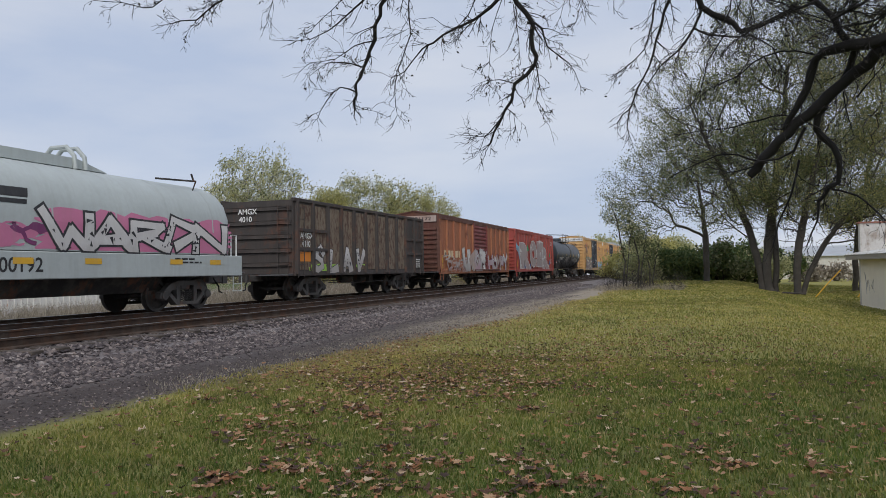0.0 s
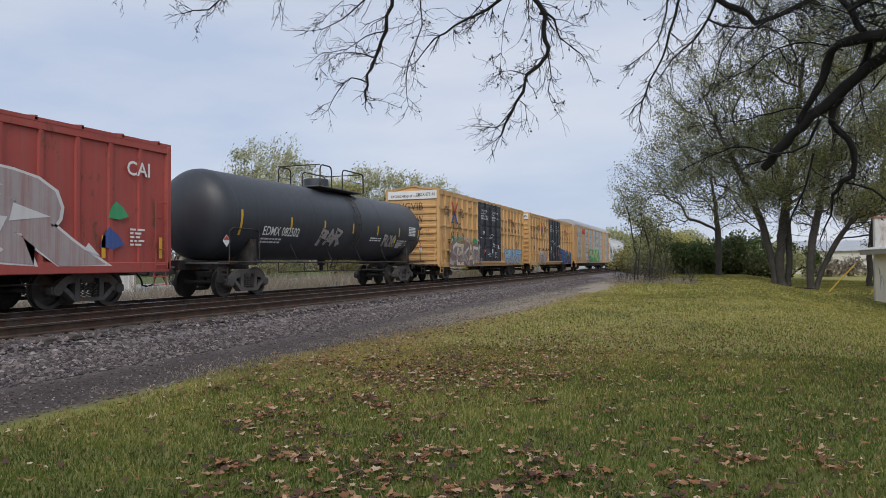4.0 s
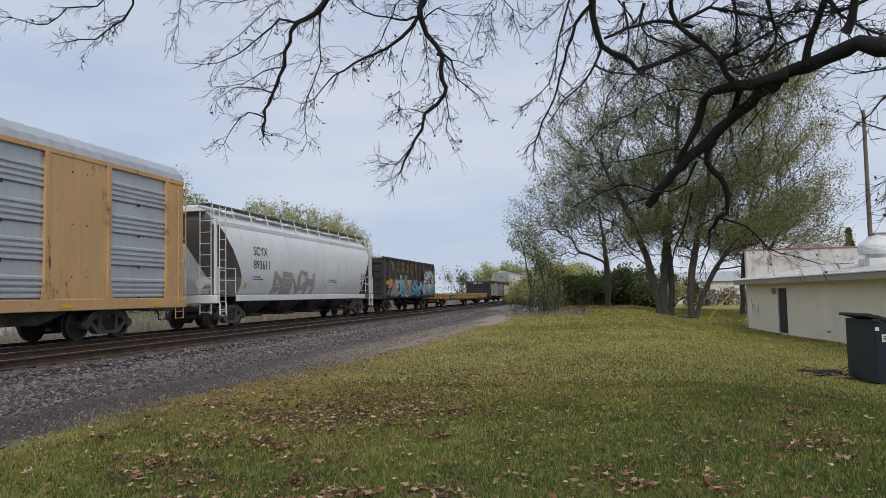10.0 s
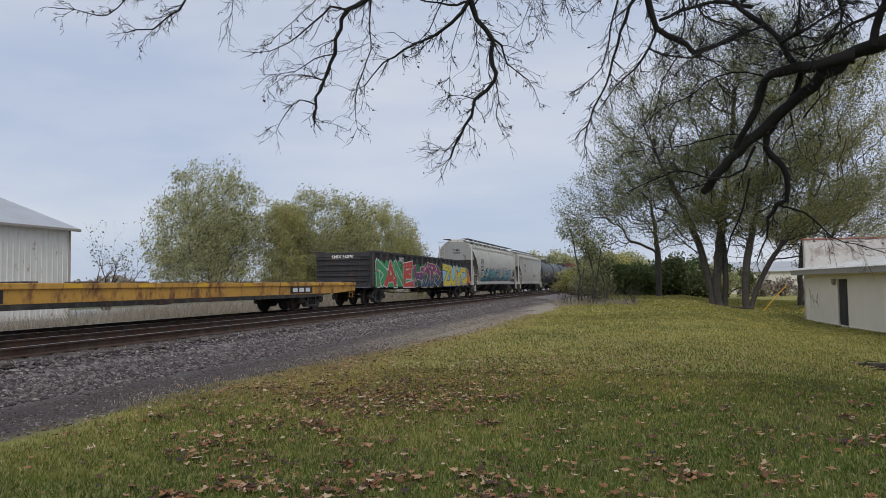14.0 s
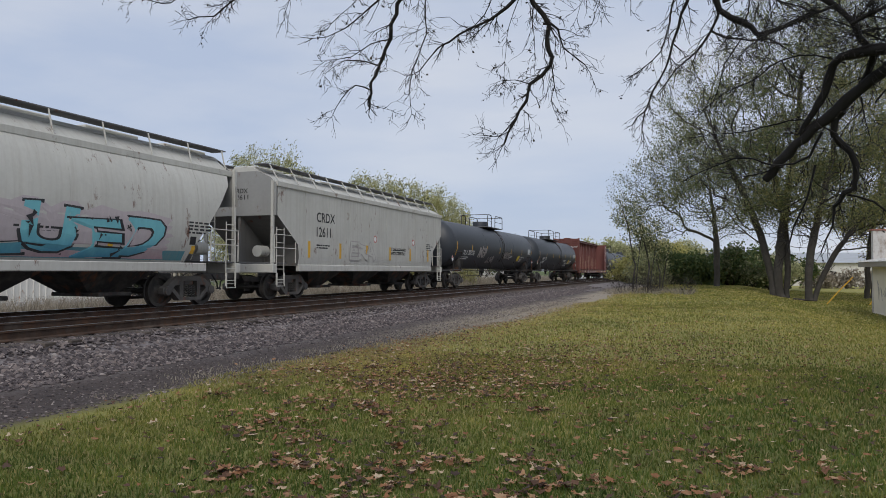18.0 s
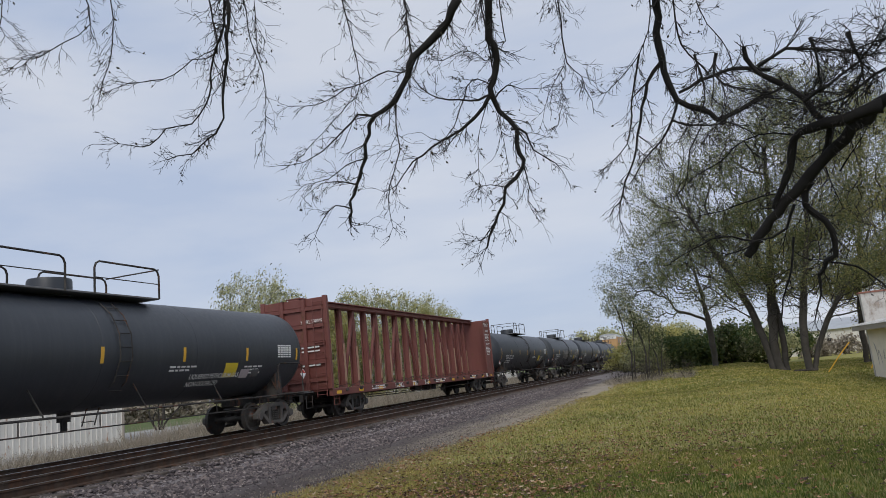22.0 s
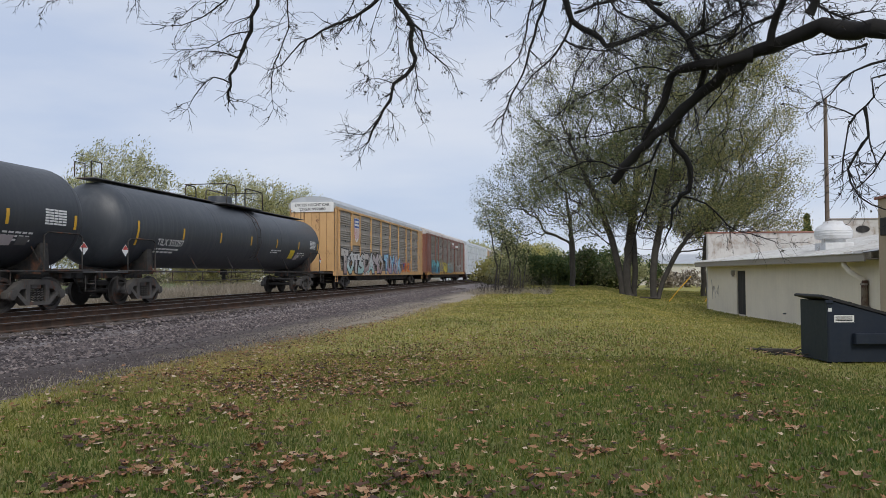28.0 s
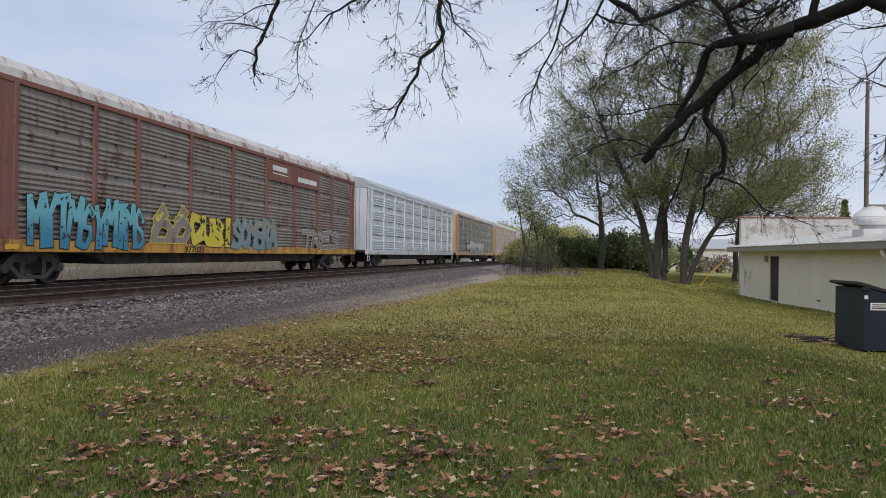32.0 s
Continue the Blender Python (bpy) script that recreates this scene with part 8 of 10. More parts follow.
grown_tree("large_tree", "thinning autumn tree with yellowing leaves", (11.2, 65.0, gz(11.2, 65)), [[(0, 0, -0.2), (0.1, 0, 3.0), (0.8, 0, 8.0), (2.0, 0, 14.0), (2.6, 0, 17.0)], [(0.3, 0, -0.2), (0.8, 0.1, 2.0), (2.4, 0.2, 5.5), (4.6, 0, 9.0)]],
           [(3.2, 0, 16.2, 4.6, 4.0, 6.4), (5.8, 0, 9.0, 3.2, 3.2, 4.8), (0.6, 0, 10.0, 4.4, 4.0, 5.4), (2.5, 0, 6.0, 4.6, 3.6, 3.4)], 1500, 44, [("leaf_gold", 6), ("leaf_moss", 5)], 78000, 0.076, 0.36, 0.2, 0.008, bark="grey_bark", clump=0.62, low=3.0)
grown_tree("large_tree", "tall thinning tree with a single dark trunk", (0.1, 76.8, gz(0.1, 76.8)), [[(0, 0, -0.2), (0.05, 0, 3.0), (-0.2, 0, 7.0), (-0.8, 0, 12.0), (-1.0, 0, 15.0)]],
           [(-5.4, 0, 9.0, 4.8, 4.0, 4.4), (-1.4, 0, 12.6, 4.8, 4.2, 4.4), (1.8, 0, 8.4, 3.4, 3.4, 3.6)], 1000, 43, [("leaf_dusk", 4), ("leaf_moss", 4)], 31900, 0.088, 0.46, 0.28, 0.007, bark="grey_bark", clump=0.5, low=4.5)
# the young trees beside the track
for i, (x, y, h, w) in enumerate(((-5.6, 50.8, 6.6, 0.9), (-4.7, 51.6, 6.0, 0.8), (-4.0, 52.6, 4.6, 0.8))):
    grown_tree("young_tree", "slender young tree with sparse grey-green leaves beside the track", (x, y, -0.5), [[(0, 0, -0.1), (0.1, 0, h * 0.3), (-0.1 - 0.15 * w, 0, h * 0.62), (-0.3 - 0.4 * w, 0, h * 0.9)], [(0.15, 0, -0.1), (0.35, 0.1, h * 0.3), (0.7, 0.1, h * 0.7)]],
               [(-0.4 - 0.3 * w, 0, h * 0.84, w * 0.8, w * 0.8, h * 0.22), (0.3, 0, h * 0.62, w * 0.75, w * 0.7, h * 0.26), (0, 0, h * 0.36, w * 0.5, w * 0.5, h * 0.16)], 90, 51 + i, [("leaf_dusk", 6), ("leaf_green", 2), ("leaf_olive", 4)], 1700, 0.075, 0.16, 0.05, 0.006)
for i in range(9):
    rr = random.Random(60 + i)
    tree("bush", "leafless brown bush at the edge of the lawn", (-6.6 + rr.uniform(0, 5.0), 49 + rr.uniform(-1, 3), -0.55), 9, 0.72, 0.016, 3, 70 + i, "leaf_dry", 60, 0.07, 0.15, 0.08, 0.25, 3, 0.72, 0.8)
for i, (x, y, l, leaf) in enumerate(((-4.6, 84, 1.5, "leaf_green"), (-2.6, 85, 1.6, "leaf_green"), (-0.4, 86, 1.7, "leaf_green"), (1.6, 86, 1.6, "leaf_dusk"), (3.6, 87, 1.7, "leaf_green"), (5.6, 88, 1.5, "leaf_olive"), (-6.6, 83, 1.4, "leaf_olive"), (-8.6, 86, 1.6, "leaf_yellow"), (7.8, 90, 1.5, "leaf_green"))):
    tree("hedge_bush", "dense dark green bush in a hedge", (x, y, -0.8), 7, l, 0.07, 3, 90 + i, leaf, 7000, 0.2, 0.42, 0.03, 0.2, 3, 0.75, 0.7)
for i, (x, y) in enumerate(((12, 101), (16, 103), (20, 104), (25, 103), (30, 105))):
    tree("bush", "brown scrub in front of a white building", (x, y, -1.1), 6, 0.9, 0.04, 3, 120 + i, "drygrass", 1200, 0.25, 0.4, 0.04, 0.22, 3, 0.72, 0.8)


def conifer(x, y, z, h):
    t = thing("conifer", "small dark green conifer behind the building", "tree", m=pose(x, y, z))
    part("trunk", Geo().tube([(0, 0, 0), (0, 0, h * 0.6), (0, 0, h)], [0.14, 0.08, 0.01], 7), M["bark"], t)
    r = np.random.RandomState(3)
    pts = []
    for k in range(2400):
        u = r.uniform(0.12, 1)
        a = r.uniform(0, 2 * math.pi)
        rad = (1 - u) * h * 0.24 * r.uniform(0.3, 1) * (0.75 + 0.25 * math.sin(u * 34))
        pts.append((rad * math.cos(a), rad * math.sin(a), u * h - rad * 0.2))
    tagged(part("crown", card_mesh("needles", pts, 0.22, 5, 0.06, M["leaf_green"], 2.4), None, t), kind="stuff")


conifer(24.4, 79.9, -1.0, 8.0)

# ---- the tree that hangs over the view: its trunk stands just out of sight ----
def yard_tree():
    rnd = random.Random(77)
    base = Vector((6.6, 7.4, gz(6.6, 7.4)))
    t = thing("yard_tree", "old yard tree with dark crooked branches hanging over the lawn", "tree", m=pose(*base))
    top_limb = [Vector(p) for p in ((6.5, 7.5, 4.2), (4.6, 8.0, 5.9), (2.0, 8.6, 6.8), (-1.0, 8.5, 7.0), (-3.2, 7.8, 6.9), (-5.4, 6.2, 6.6), (-7.6, 4.6, 6.1))]
    g = Geo().tube([(0, 0, -0.2), (0, 0, 0.15), (-0.02, 0, 1.0), (-0.05, 0.03, 2.5), (-0.08, 0.08, 4.2), (0.1, 0.2, 6.5), (0.2, 0.1, 9.0)], [0.62, 0.5, 0.42, 0.39, 0.36, 0.24, 0.1], 16)
    part("trunk", g, M["bark"], t, smooth=60)
    line = resample(top_limb, 0.3)
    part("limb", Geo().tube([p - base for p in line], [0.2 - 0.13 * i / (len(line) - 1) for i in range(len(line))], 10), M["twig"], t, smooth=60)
    twigs, tips = Geo(), []

    def jag(p, d, length, r, level):
        n = 4
        pts = [p]
        e = d.copy()
        for i in range(n):
            e = (e + Vector((rnd.gauss(0, 0.17), rnd.gauss(0, 0.17), rnd.gauss(-0.03, 0.17)))).normalized()
            pts.append(pts[-1] + e * length / n)
        twigs.tube([q - base for q in pts], [r * (1 - 0.6 * i / n) for i in range(n + 1)], 4 if r > 0.006 else 3, caps=False)
        if level == 0 or length < 0.1:
            tips.extend(q - base for q in pts[2:])
            return
        for k in range(rnd.randint(2, 4)):
            i = rnd.randint(1, n)
            side = e.orthogonal().normalized()
            side.rotate(Matrix.Rotation(rnd.uniform(0, 6.3), 3, e))
            jag(pts[i], (e + side * rnd.uniform(0.4, 1.0)).normalized(), length * rnd.uniform(0.45, 0.75), max(0.0028, r * 0.62), level - 1)

    def limb(r0, r1, *points, dense=0, hang=True):
        """A crooked branch from thick to thin with its twigs; one that begins high up grows from the top limb."""
        pts = [Vector(p) for p in points]
        if hang and pts[0].z > 4.6:
            hook = min(line, key=lambda q: (q - pts[0]).length)
            pts = [hook, (hook + pts[0]) / 2 + Vector((0.05, 0, 0.05))] + pts
        way = resample([tuple(p) for p in pts], 0.12)
        n = len(way)
        way = [p + Vector((rnd.gauss(0, 1), rnd.gauss(0, 1), rnd.gauss(0, 1))) * min(0.014, r0 * 0.3) for p in way]
        rad = [(r0 + (r1 - r0) * (i / (n - 1)) ** 0.75) * (1.0 if r0 > 0.06 else 0.82) for i in range(n)]
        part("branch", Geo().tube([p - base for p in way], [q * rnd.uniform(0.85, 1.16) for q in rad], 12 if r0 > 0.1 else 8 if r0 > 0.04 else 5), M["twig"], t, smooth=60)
        total = sum((b - a).length for a, b in zip(way, way[1:]))
        for j in range(int(total * (dense or (5 if r0 > 0.1 else 13))) + 2):
            i = min(n - 1, int(n * rnd.uniform(0.15, 1.0)))
            d = (way[min(i + 1, n - 1)] - way[max(i - 1, 0)]).normalized()
            side = d.orthogonal().normalized()
            side.rotate(Matrix.Rotation(rnd.uniform(0, 6.3), 3, d))
            jag(way[i], (d * rnd.uniform(0.5, 1.1) + side * rnd.uniform(0.4, 1.0)).normalized(), rnd.uniform(0.12, 0.42) * (1.0 if dense else 1.0 - 0.4 * i / n), max(0.0034, min(0.007, rad[i] * 0.5)), 2 if dense or rnd.random() < 0.45 else 1)

    limb(0.165, 0.05, (6.5, 7.5, 2.2), (5, 7.6, 2.9), (2.46, 6.89, 3.23), (2.16, 7.11, 3.32), (1.89, 7.29, 3.44), (1.66, 7.5, 3.4), (1.38, 7.71, 3.35), (1.13, 7.93, 3.19), (0.9, 8.13, 3.06), (0.71, 8.31, 2.88), (0.41, 8.52, 2.64), (0.16, 8.7, 2.4), (-0.05, 8.87, 2.13))
    limb(0.075, 0.03, (1.34, 7.68, 3.32), (1, 7.86, 3.29), (0.7, 8, 3.3), (0.56, 8.13, 3.24), (0.47, 8.29, 2.99), (0.37, 8.43, 2.79), (0.27, 8.56, 2.61))
    limb(0.05, 0.04, (0.92, 7.99, 3.31), (0.86, 8.16, 3.13), (0.79, 8.32, 2.93))
    limb(0.055, 0.03, (0.65, 8.37, 2.83), (0.59, 8.49, 2.56), (0.77, 8.55, 2.39), (0.84, 8.64, 2.09), (0.74, 8.74, 1.92), (0.64, 8.83, 1.8))
    limb(0.016, 0.006, (0.75, 8.8, 1.92), (1.03, 8.79, 1.83), (1.29, 8.78, 1.55), (1.54, 8.76, 1.44), (1.8, 8.72, 1.36))
    limb(0.022, 0.01, (0.64, 8.83, 1.8), (0.62, 8.9, 1.57), (0.53, 8.98, 1.29))
    limb(0.018, 0.006, (0.11, 8.73, 2.26), (-0.1, 8.81, 2.21), (-0.3, 8.87, 2.17))
    limb(0.013, 0.005, (0.63, 8.43, 2.54), (0.28, 8.53, 2.75), (-0.24, 8.69, 2.69), (-0.59, 8.8, 2.69), (-0.98, 8.9, 2.68))
    limb(0.022, 0.006, (0.47, 8.44, 2.58), (0.35, 8.58, 2.34), (0.03, 8.7, 2.26), (-0.31, 8.78, 2.39), (-0.66, 8.88, 2.31), (-0.99, 8.98, 2.17))
    limb(0.02, 0.01, (0.43, 8.7, 2.25), (0.37, 8.82, 1.92), (0.24, 8.93, 1.58), (0.18, 9.01, 1.29))
    limb(0.045, 0.03, (0.85, 8, 3.35), (0.7, 8, 3.61), (0.55, 8, 3.82), (0.31, 8, 4.06), (0.18, 7.96, 4.35))
    limb(0.05, 0.045, (1.44, 7.54, 3.35), (1.49, 7.38, 3.6), (1.56, 7.22, 3.77), (1.55, 7.07, 3.99))
    limb(0.055, 0.05, (1.64, 6.92, 3.43), (1.68, 6.85, 3.57), (1.69, 6.75, 3.84))
    limb(0.014, 0.005, (0.68, 8.26, 3.27), (0.39, 8.27, 3.39), (0.07, 8.3, 3.38), (-0.25, 8.38, 3.18), (-0.52, 8.41, 3.09), (-0.76, 8.45, 2.91))
    limb(0.012, 0.004, (0.07, 8.3, 3.38), (0.14, 8.34, 3.22), (0.17, 8.37, 3.09))
    limb(0.012, 0.005, (0.94, 8.22, 2.82), (1.16, 8.06, 3.09), (1.26, 7.94, 3.25))
    limb(0.01, 0.004, (0.82, 8.22, 2.89), (0.85, 8.22, 2.63), (0.9, 8.19, 2.43))
    limb(0.012, 0.005, (1.1, 8.05, 3.35), (0.81, 8.08, 3.54), (0.5, 8.1, 3.72), (0.19, 8.14, 3.79), (-0.06, 8.23, 3.67))
    limb(0.035, 0.008, (6.4, 7.4, 2.6), (4.6, 7.1, 2.7), (2.15, 6.28, 2.7), (2.01, 6.38, 2.51), (1.86, 6.47, 2.37), (1.81, 6.53, 2.16), (1.79, 6.58, 1.85))
    limb(0.02, 0.006, (1.93, 6.43, 2.43), (1.97, 6.46, 2.19), (1.83, 6.56, 1.91), (1.92, 6.56, 1.67), (2.11, 6.49, 1.53))
    limb(0.022, 0.006, (2.1, 6.75, 3.08), (1.93, 6.77, 3.05), (1.65, 6.82, 3.03))
    limb(0.016, 0.004, (2.09, 6.38, 2.83), (1.86, 6.45, 2.77), (1.69, 6.52, 2.59), (1.51, 6.58, 2.43))
    limb(0.014, 0.005, (2.17, 6.26, 2.24), (2.06, 6.35, 2.02), (1.98, 6.4, 1.85), (1.85, 6.47, 1.7))
    limb(0.01, 0.004, (1.85, 6.47, 2.37), (1.69, 6.46, 2.45), (1.54, 6.44, 2.5))
    limb(0.07, 0.03, (-0.59, 7.67, 5.22), (-0.64, 7.85, 4.87), (-0.68, 8.03, 4.46), (-0.62, 8.14, 4.19), (-0.56, 8.21, 3.98), (-0.34, 8.25, 3.85), (-0.19, 8.29, 3.68))
    limb(0.03, 0.035, (-0.19, 8.29, 3.68), (0.05, 8.21, 3.71), (0.36, 8.09, 3.8))
    limb(0.03, 0.008, (-0.68, 8.04, 4.43), (-0.86, 8.12, 4.23), (-1.01, 8.26, 3.84), (-1.16, 8.38, 3.42), (-1.31, 8.43, 3.18), (-1.4, 8.47, 2.97), (-1.56, 8.5, 2.8))
    limb(0.02, 0.004, (-0.71, 7.82, 4.93), (-0.9, 7.99, 4.56), (-1.08, 8.05, 4.41), (-1.27, 8.09, 4.27), (-1.4, 8.1, 4.22))
    limb(0.018, 0.005, (-0.9, 7.99, 4.56), (-1.06, 8.15, 4.14), (-1.11, 8.23, 3.91), (-1.21, 8.32, 3.62), (-1.41, 8.35, 3.45), (-1.61, 8.37, 3.33))
    limb(0.022, 0.006, (-0.56, 8.21, 3.98), (-0.66, 8.28, 3.78), (-0.82, 8.35, 3.57), (-1.04, 8.39, 3.41), (-1.25, 8.44, 3.16))
    limb(0.016, 0.012, (-0.66, 8.28, 3.78), (-0.52, 8.3, 3.7), (-0.27, 8.31, 3.63), (-0.05, 8.3, 3.63))
    limb(0.022, 0.03, (-0.54, 8.18, 4.06), (-0.29, 8.15, 4.13), (-0.13, 8.13, 4.16), (0.08, 8.1, 4.17), (0.46, 8.1, 4.06))
    limb(0.012, 0.012, (-0.44, 7.79, 4.98), (-0.43, 7.99, 4.55), (-0.28, 8.07, 4.33), (-0.18, 8.13, 4.17))
    limb(0.014, 0.006, (-0.19, 7.83, 4.88), (-0.05, 7.95, 4.58), (0.04, 8.02, 4.4), (0.08, 8.1, 4.18))
    limb(0.012, 0.004, (-0.33, 8.3, 3.67), (-0.52, 8.39, 3.4), (-0.6, 8.47, 3.1), (-0.68, 8.51, 2.93))
    limb(0.012, 0.004, (-0.06, 8.3, 3.63), (0.15, 8.32, 3.48), (0.24, 8.37, 3.29))
    limb(0.012, 0.004, (-1.4, 8.47, 2.97), (-1.44, 8.52, 2.74), (-1.4, 8.55, 2.59))
    limb(0.022, 0.005, (-1.7, 7.57, 5.32), (-1.72, 7.78, 4.91), (-1.74, 7.9, 4.63), (-1.59, 7.99, 4.46), (-1.58, 8.05, 4.31), (-1.54, 8.12, 4.15), (-1.53, 8.17, 4.02))
    limb(0.01, 0.003, (-1.74, 7.9, 4.63), (-1.84, 7.97, 4.43), (-1.88, 8.06, 4.19), (-1.97, 8.13, 3.96))
    limb(0.008, 0.003, (-1.78, 7.91, 4.6), (-2.01, 7.99, 4.33), (-2.14, 8.08, 4.05))
    limb(0.085, 0.012, (-2.45, 7.32, 5.53), (-2.54, 7.51, 5.16), (-2.56, 7.62, 4.93), (-2.54, 7.7, 4.78), (-2.62, 7.77, 4.58), (-2.7, 7.81, 4.43), (-2.63, 7.91, 4.24), (-2.5, 8.03, 3.98), (-2.47, 8.13, 3.71), (-2.47, 8.18, 3.54), (-2.72, 8.19, 3.34), (-2.79, 8.22, 3.14), (-2.94, 8.23, 2.91), (-3.08, 8.25, 2.64))
    limb(0.01, 0.003, (-2.72, 8.19, 3.32), (-2.9, 8.13, 3.38), (-3.06, 8.09, 3.37))
    limb(0.011, 0.003, (-2.89, 8.23, 2.98), (-3.09, 8.23, 2.75), (-3.19, 8.21, 2.72), (-3.43, 8.13, 2.74))
    limb(0.007, 0.003, (-2.87, 8.22, 3.04), (-2.77, 8.26, 2.97), (-2.76, 8.31, 2.75))
    limb(0.011, 0.003, (-2.47, 8.18, 3.54), (-2.45, 8.26, 3.29), (-2.49, 8.29, 3.12), (-2.43, 8.35, 2.92))
    limb(0.022, 0.004, (-2.53, 8.02, 4.01), (-2.36, 8.07, 3.94), (-2.32, 8.15, 3.73), (-2.08, 8.25, 3.53), (-1.99, 8.32, 3.33))
    limb(0.012, 0.005, (-2.51, 8.07, 3.88), (-2.54, 8.14, 3.62), (-2.5, 8.18, 3.52))
    limb(0.014, 0.004, (-2.68, 7.86, 4.34), (-2.49, 7.83, 4.5), (-2.32, 7.9, 4.43), (-2.06, 7.95, 4.41))
    limb(0.022, 0.006, (-2.7, 7.81, 4.43), (-2.84, 7.8, 4.38), (-3.06, 7.73, 4.4), (-3.32, 7.64, 4.45), (-3.48, 7.51, 4.61), (-3.56, 7.42, 4.74))
    limb(0.032, 0.005, (-2.71, 7.83, 4.4), (-2.93, 7.85, 4.2), (-3.15, 7.84, 4.06), (-3.39, 7.8, 3.97), (-3.64, 7.77, 3.82), (-3.77, 7.74, 3.76), (-4, 7.73, 3.5), (-4.16, 7.69, 3.42))
    limb(0.022, 0.006, (-2.62, 7.76, 4.61), (-2.8, 7.71, 4.62), (-2.94, 7.7, 4.54), (-3.08, 7.77, 4.31), (-3.2, 7.8, 4.12), (-3.43, 7.81, 3.89))
    limb(0.014, 0.005, (-2.58, 7.67, 4.81), (-2.76, 7.59, 4.89), (-2.91, 7.53, 4.93), (-3.15, 7.5, 4.86), (-3.32, 7.42, 4.9))
    limb(0.007, 0.003, (-2.75, 7.84, 4.34), (-2.93, 7.93, 3.98), (-3.01, 8.04, 3.59), (-3.04, 8.11, 3.32))
    limb(0.007, 0.003, (-2.67, 7.91, 4.21), (-2.65, 8.04, 3.86), (-2.65, 8.14, 3.55))
    limb(0.012, 0.008, (-2.36, 7.44, 5.36), (-2.39, 7.64, 4.97))
    limb(0.08, 0.014, (-2.82, 7.27, 5.46), (-3.12, 7.34, 5.18), (-3.38, 7.36, 4.99), (-3.54, 7.38, 4.82), (-3.75, 7.44, 4.53), (-3.87, 7.45, 4.41), (-4.08, 7.4, 4.32), (-4.2, 7.42, 4.13), (-4.31, 7.49, 3.84), (-4.4, 7.51, 3.64), (-4.51, 7.52, 3.44), (-4.58, 7.55, 3.24), (-4.65, 7.56, 3.09))
    limb(0.013, 0.004, (-4.58, 7.55, 3.25), (-4.73, 7.45, 3.31), (-4.91, 7.41, 3.14), (-5.03, 7.4, 2.93))
    limb(0.007, 0.003, (-4.63, 7.56, 3.12), (-4.54, 7.62, 3.07), (-4.37, 7.71, 3.03))
    limb(0.026, 0.005, (-3.54, 7.38, 4.82), (-3.8, 7.3, 4.81), (-4.13, 7.21, 4.69), (-4.33, 7.14, 4.64), (-4.57, 7.08, 4.51), (-4.79, 6.98, 4.48), (-4.96, 6.89, 4.47))
    limb(0.015, 0.004, (-4.15, 7.2, 4.69), (-4.33, 7.22, 4.48), (-4.58, 7.19, 4.26), (-4.81, 7.15, 4.07), (-4.95, 7.13, 3.93))
    limb(0.02, 0.004, (-4.08, 7.4, 4.32), (-4.26, 7.31, 4.34), (-4.55, 7.27, 4.1), (-4.77, 7.22, 3.94), (-4.97, 7.15, 3.84), (-5.22, 7.01, 3.81))
    limb(0.013, 0.004, (-3.79, 7.44, 4.5), (-3.87, 7.58, 4.09), (-3.89, 7.65, 3.9), (-4.02, 7.68, 3.64), (-4.13, 7.72, 3.37), (-4.14, 7.82, 2.99))
    limb(0.012, 0.004, (-4.45, 7.52, 3.54), (-4.6, 7.44, 3.58), (-4.82, 7.32, 3.58), (-5.04, 7.25, 3.43))
    limb(0.012, 0.004, (-4.31, 7.49, 3.84), (-4.51, 7.41, 3.78), (-4.75, 7.34, 3.63), (-5.01, 7.22, 3.58))
    limb(0.045, 0.006, (-5.22, 6.14, 5.49), (-5.34, 6.23, 5.21), (-5.46, 6.36, 4.87), (-5.59, 6.46, 4.51), (-5.68, 6.51, 4.26), (-5.83, 6.47, 4.13), (-6.02, 6.4, 3.96), (-6.25, 6.24, 3.9))
    limb(0.03, 0.004, (-5.33, 6.17, 5.32), (-5.55, 6.23, 4.98), (-5.65, 6.32, 4.68), (-5.75, 6.35, 4.5), (-5.95, 6.29, 4.3), (-6.17, 6.15, 4.22), (-6.36, 6.08, 4.05), (-6.5, 5.95, 4.04), (-6.78, 5.69, 4.05))
    limb(0.018, 0.004, (-5.49, 6.24, 5.04), (-5.74, 6.1, 4.96), (-5.93, 6.04, 4.8), (-6.15, 5.9, 4.72), (-6.35, 5.75, 4.67), (-6.48, 5.67, 4.62))
    limb(0.014, 0.005, (-6.23, 5.43, 5.32), (-6.37, 5.55, 4.96), (-6.52, 5.58, 4.7), (-6.63, 5.61, 4.46))
    limb(0.013, 0.004, (-5.08, 6.26, 5.45), (-5.13, 6.4, 5.17), (-5.12, 6.54, 4.95), (-5.14, 6.66, 4.71), (-5.23, 6.78, 4.35), (-5.37, 6.85, 4))
    limb(0.008, 0.004, (-5.12, 6.5, 5.02), (-5.26, 6.52, 4.81))
    limb(0.02, 0.005, (-7.52, 4.11, 5.04), (-7.53, 4.36, 4.72), (-7.54, 4.49, 4.52), (-7.58, 4.61, 4.26), (-7.65, 4.63, 4.08))
    limb(0.013, 0.004, (-7.53, 4.44, 4.62), (-7.42, 4.63, 4.56), (-7.3, 4.81, 4.53))
    limb(0.007, 0.003, (-7.57, 4.61, 4.29), (-7.45, 4.77, 4.28))
    limb(0.035, 0.014, (-7.53, 4.12, 4.99), (-7.69, 4.13, 4.69), (-7.81, 4.09, 4.51), (-7.87, 4.1, 4.37), (-8.08, 3.9, 4.17))
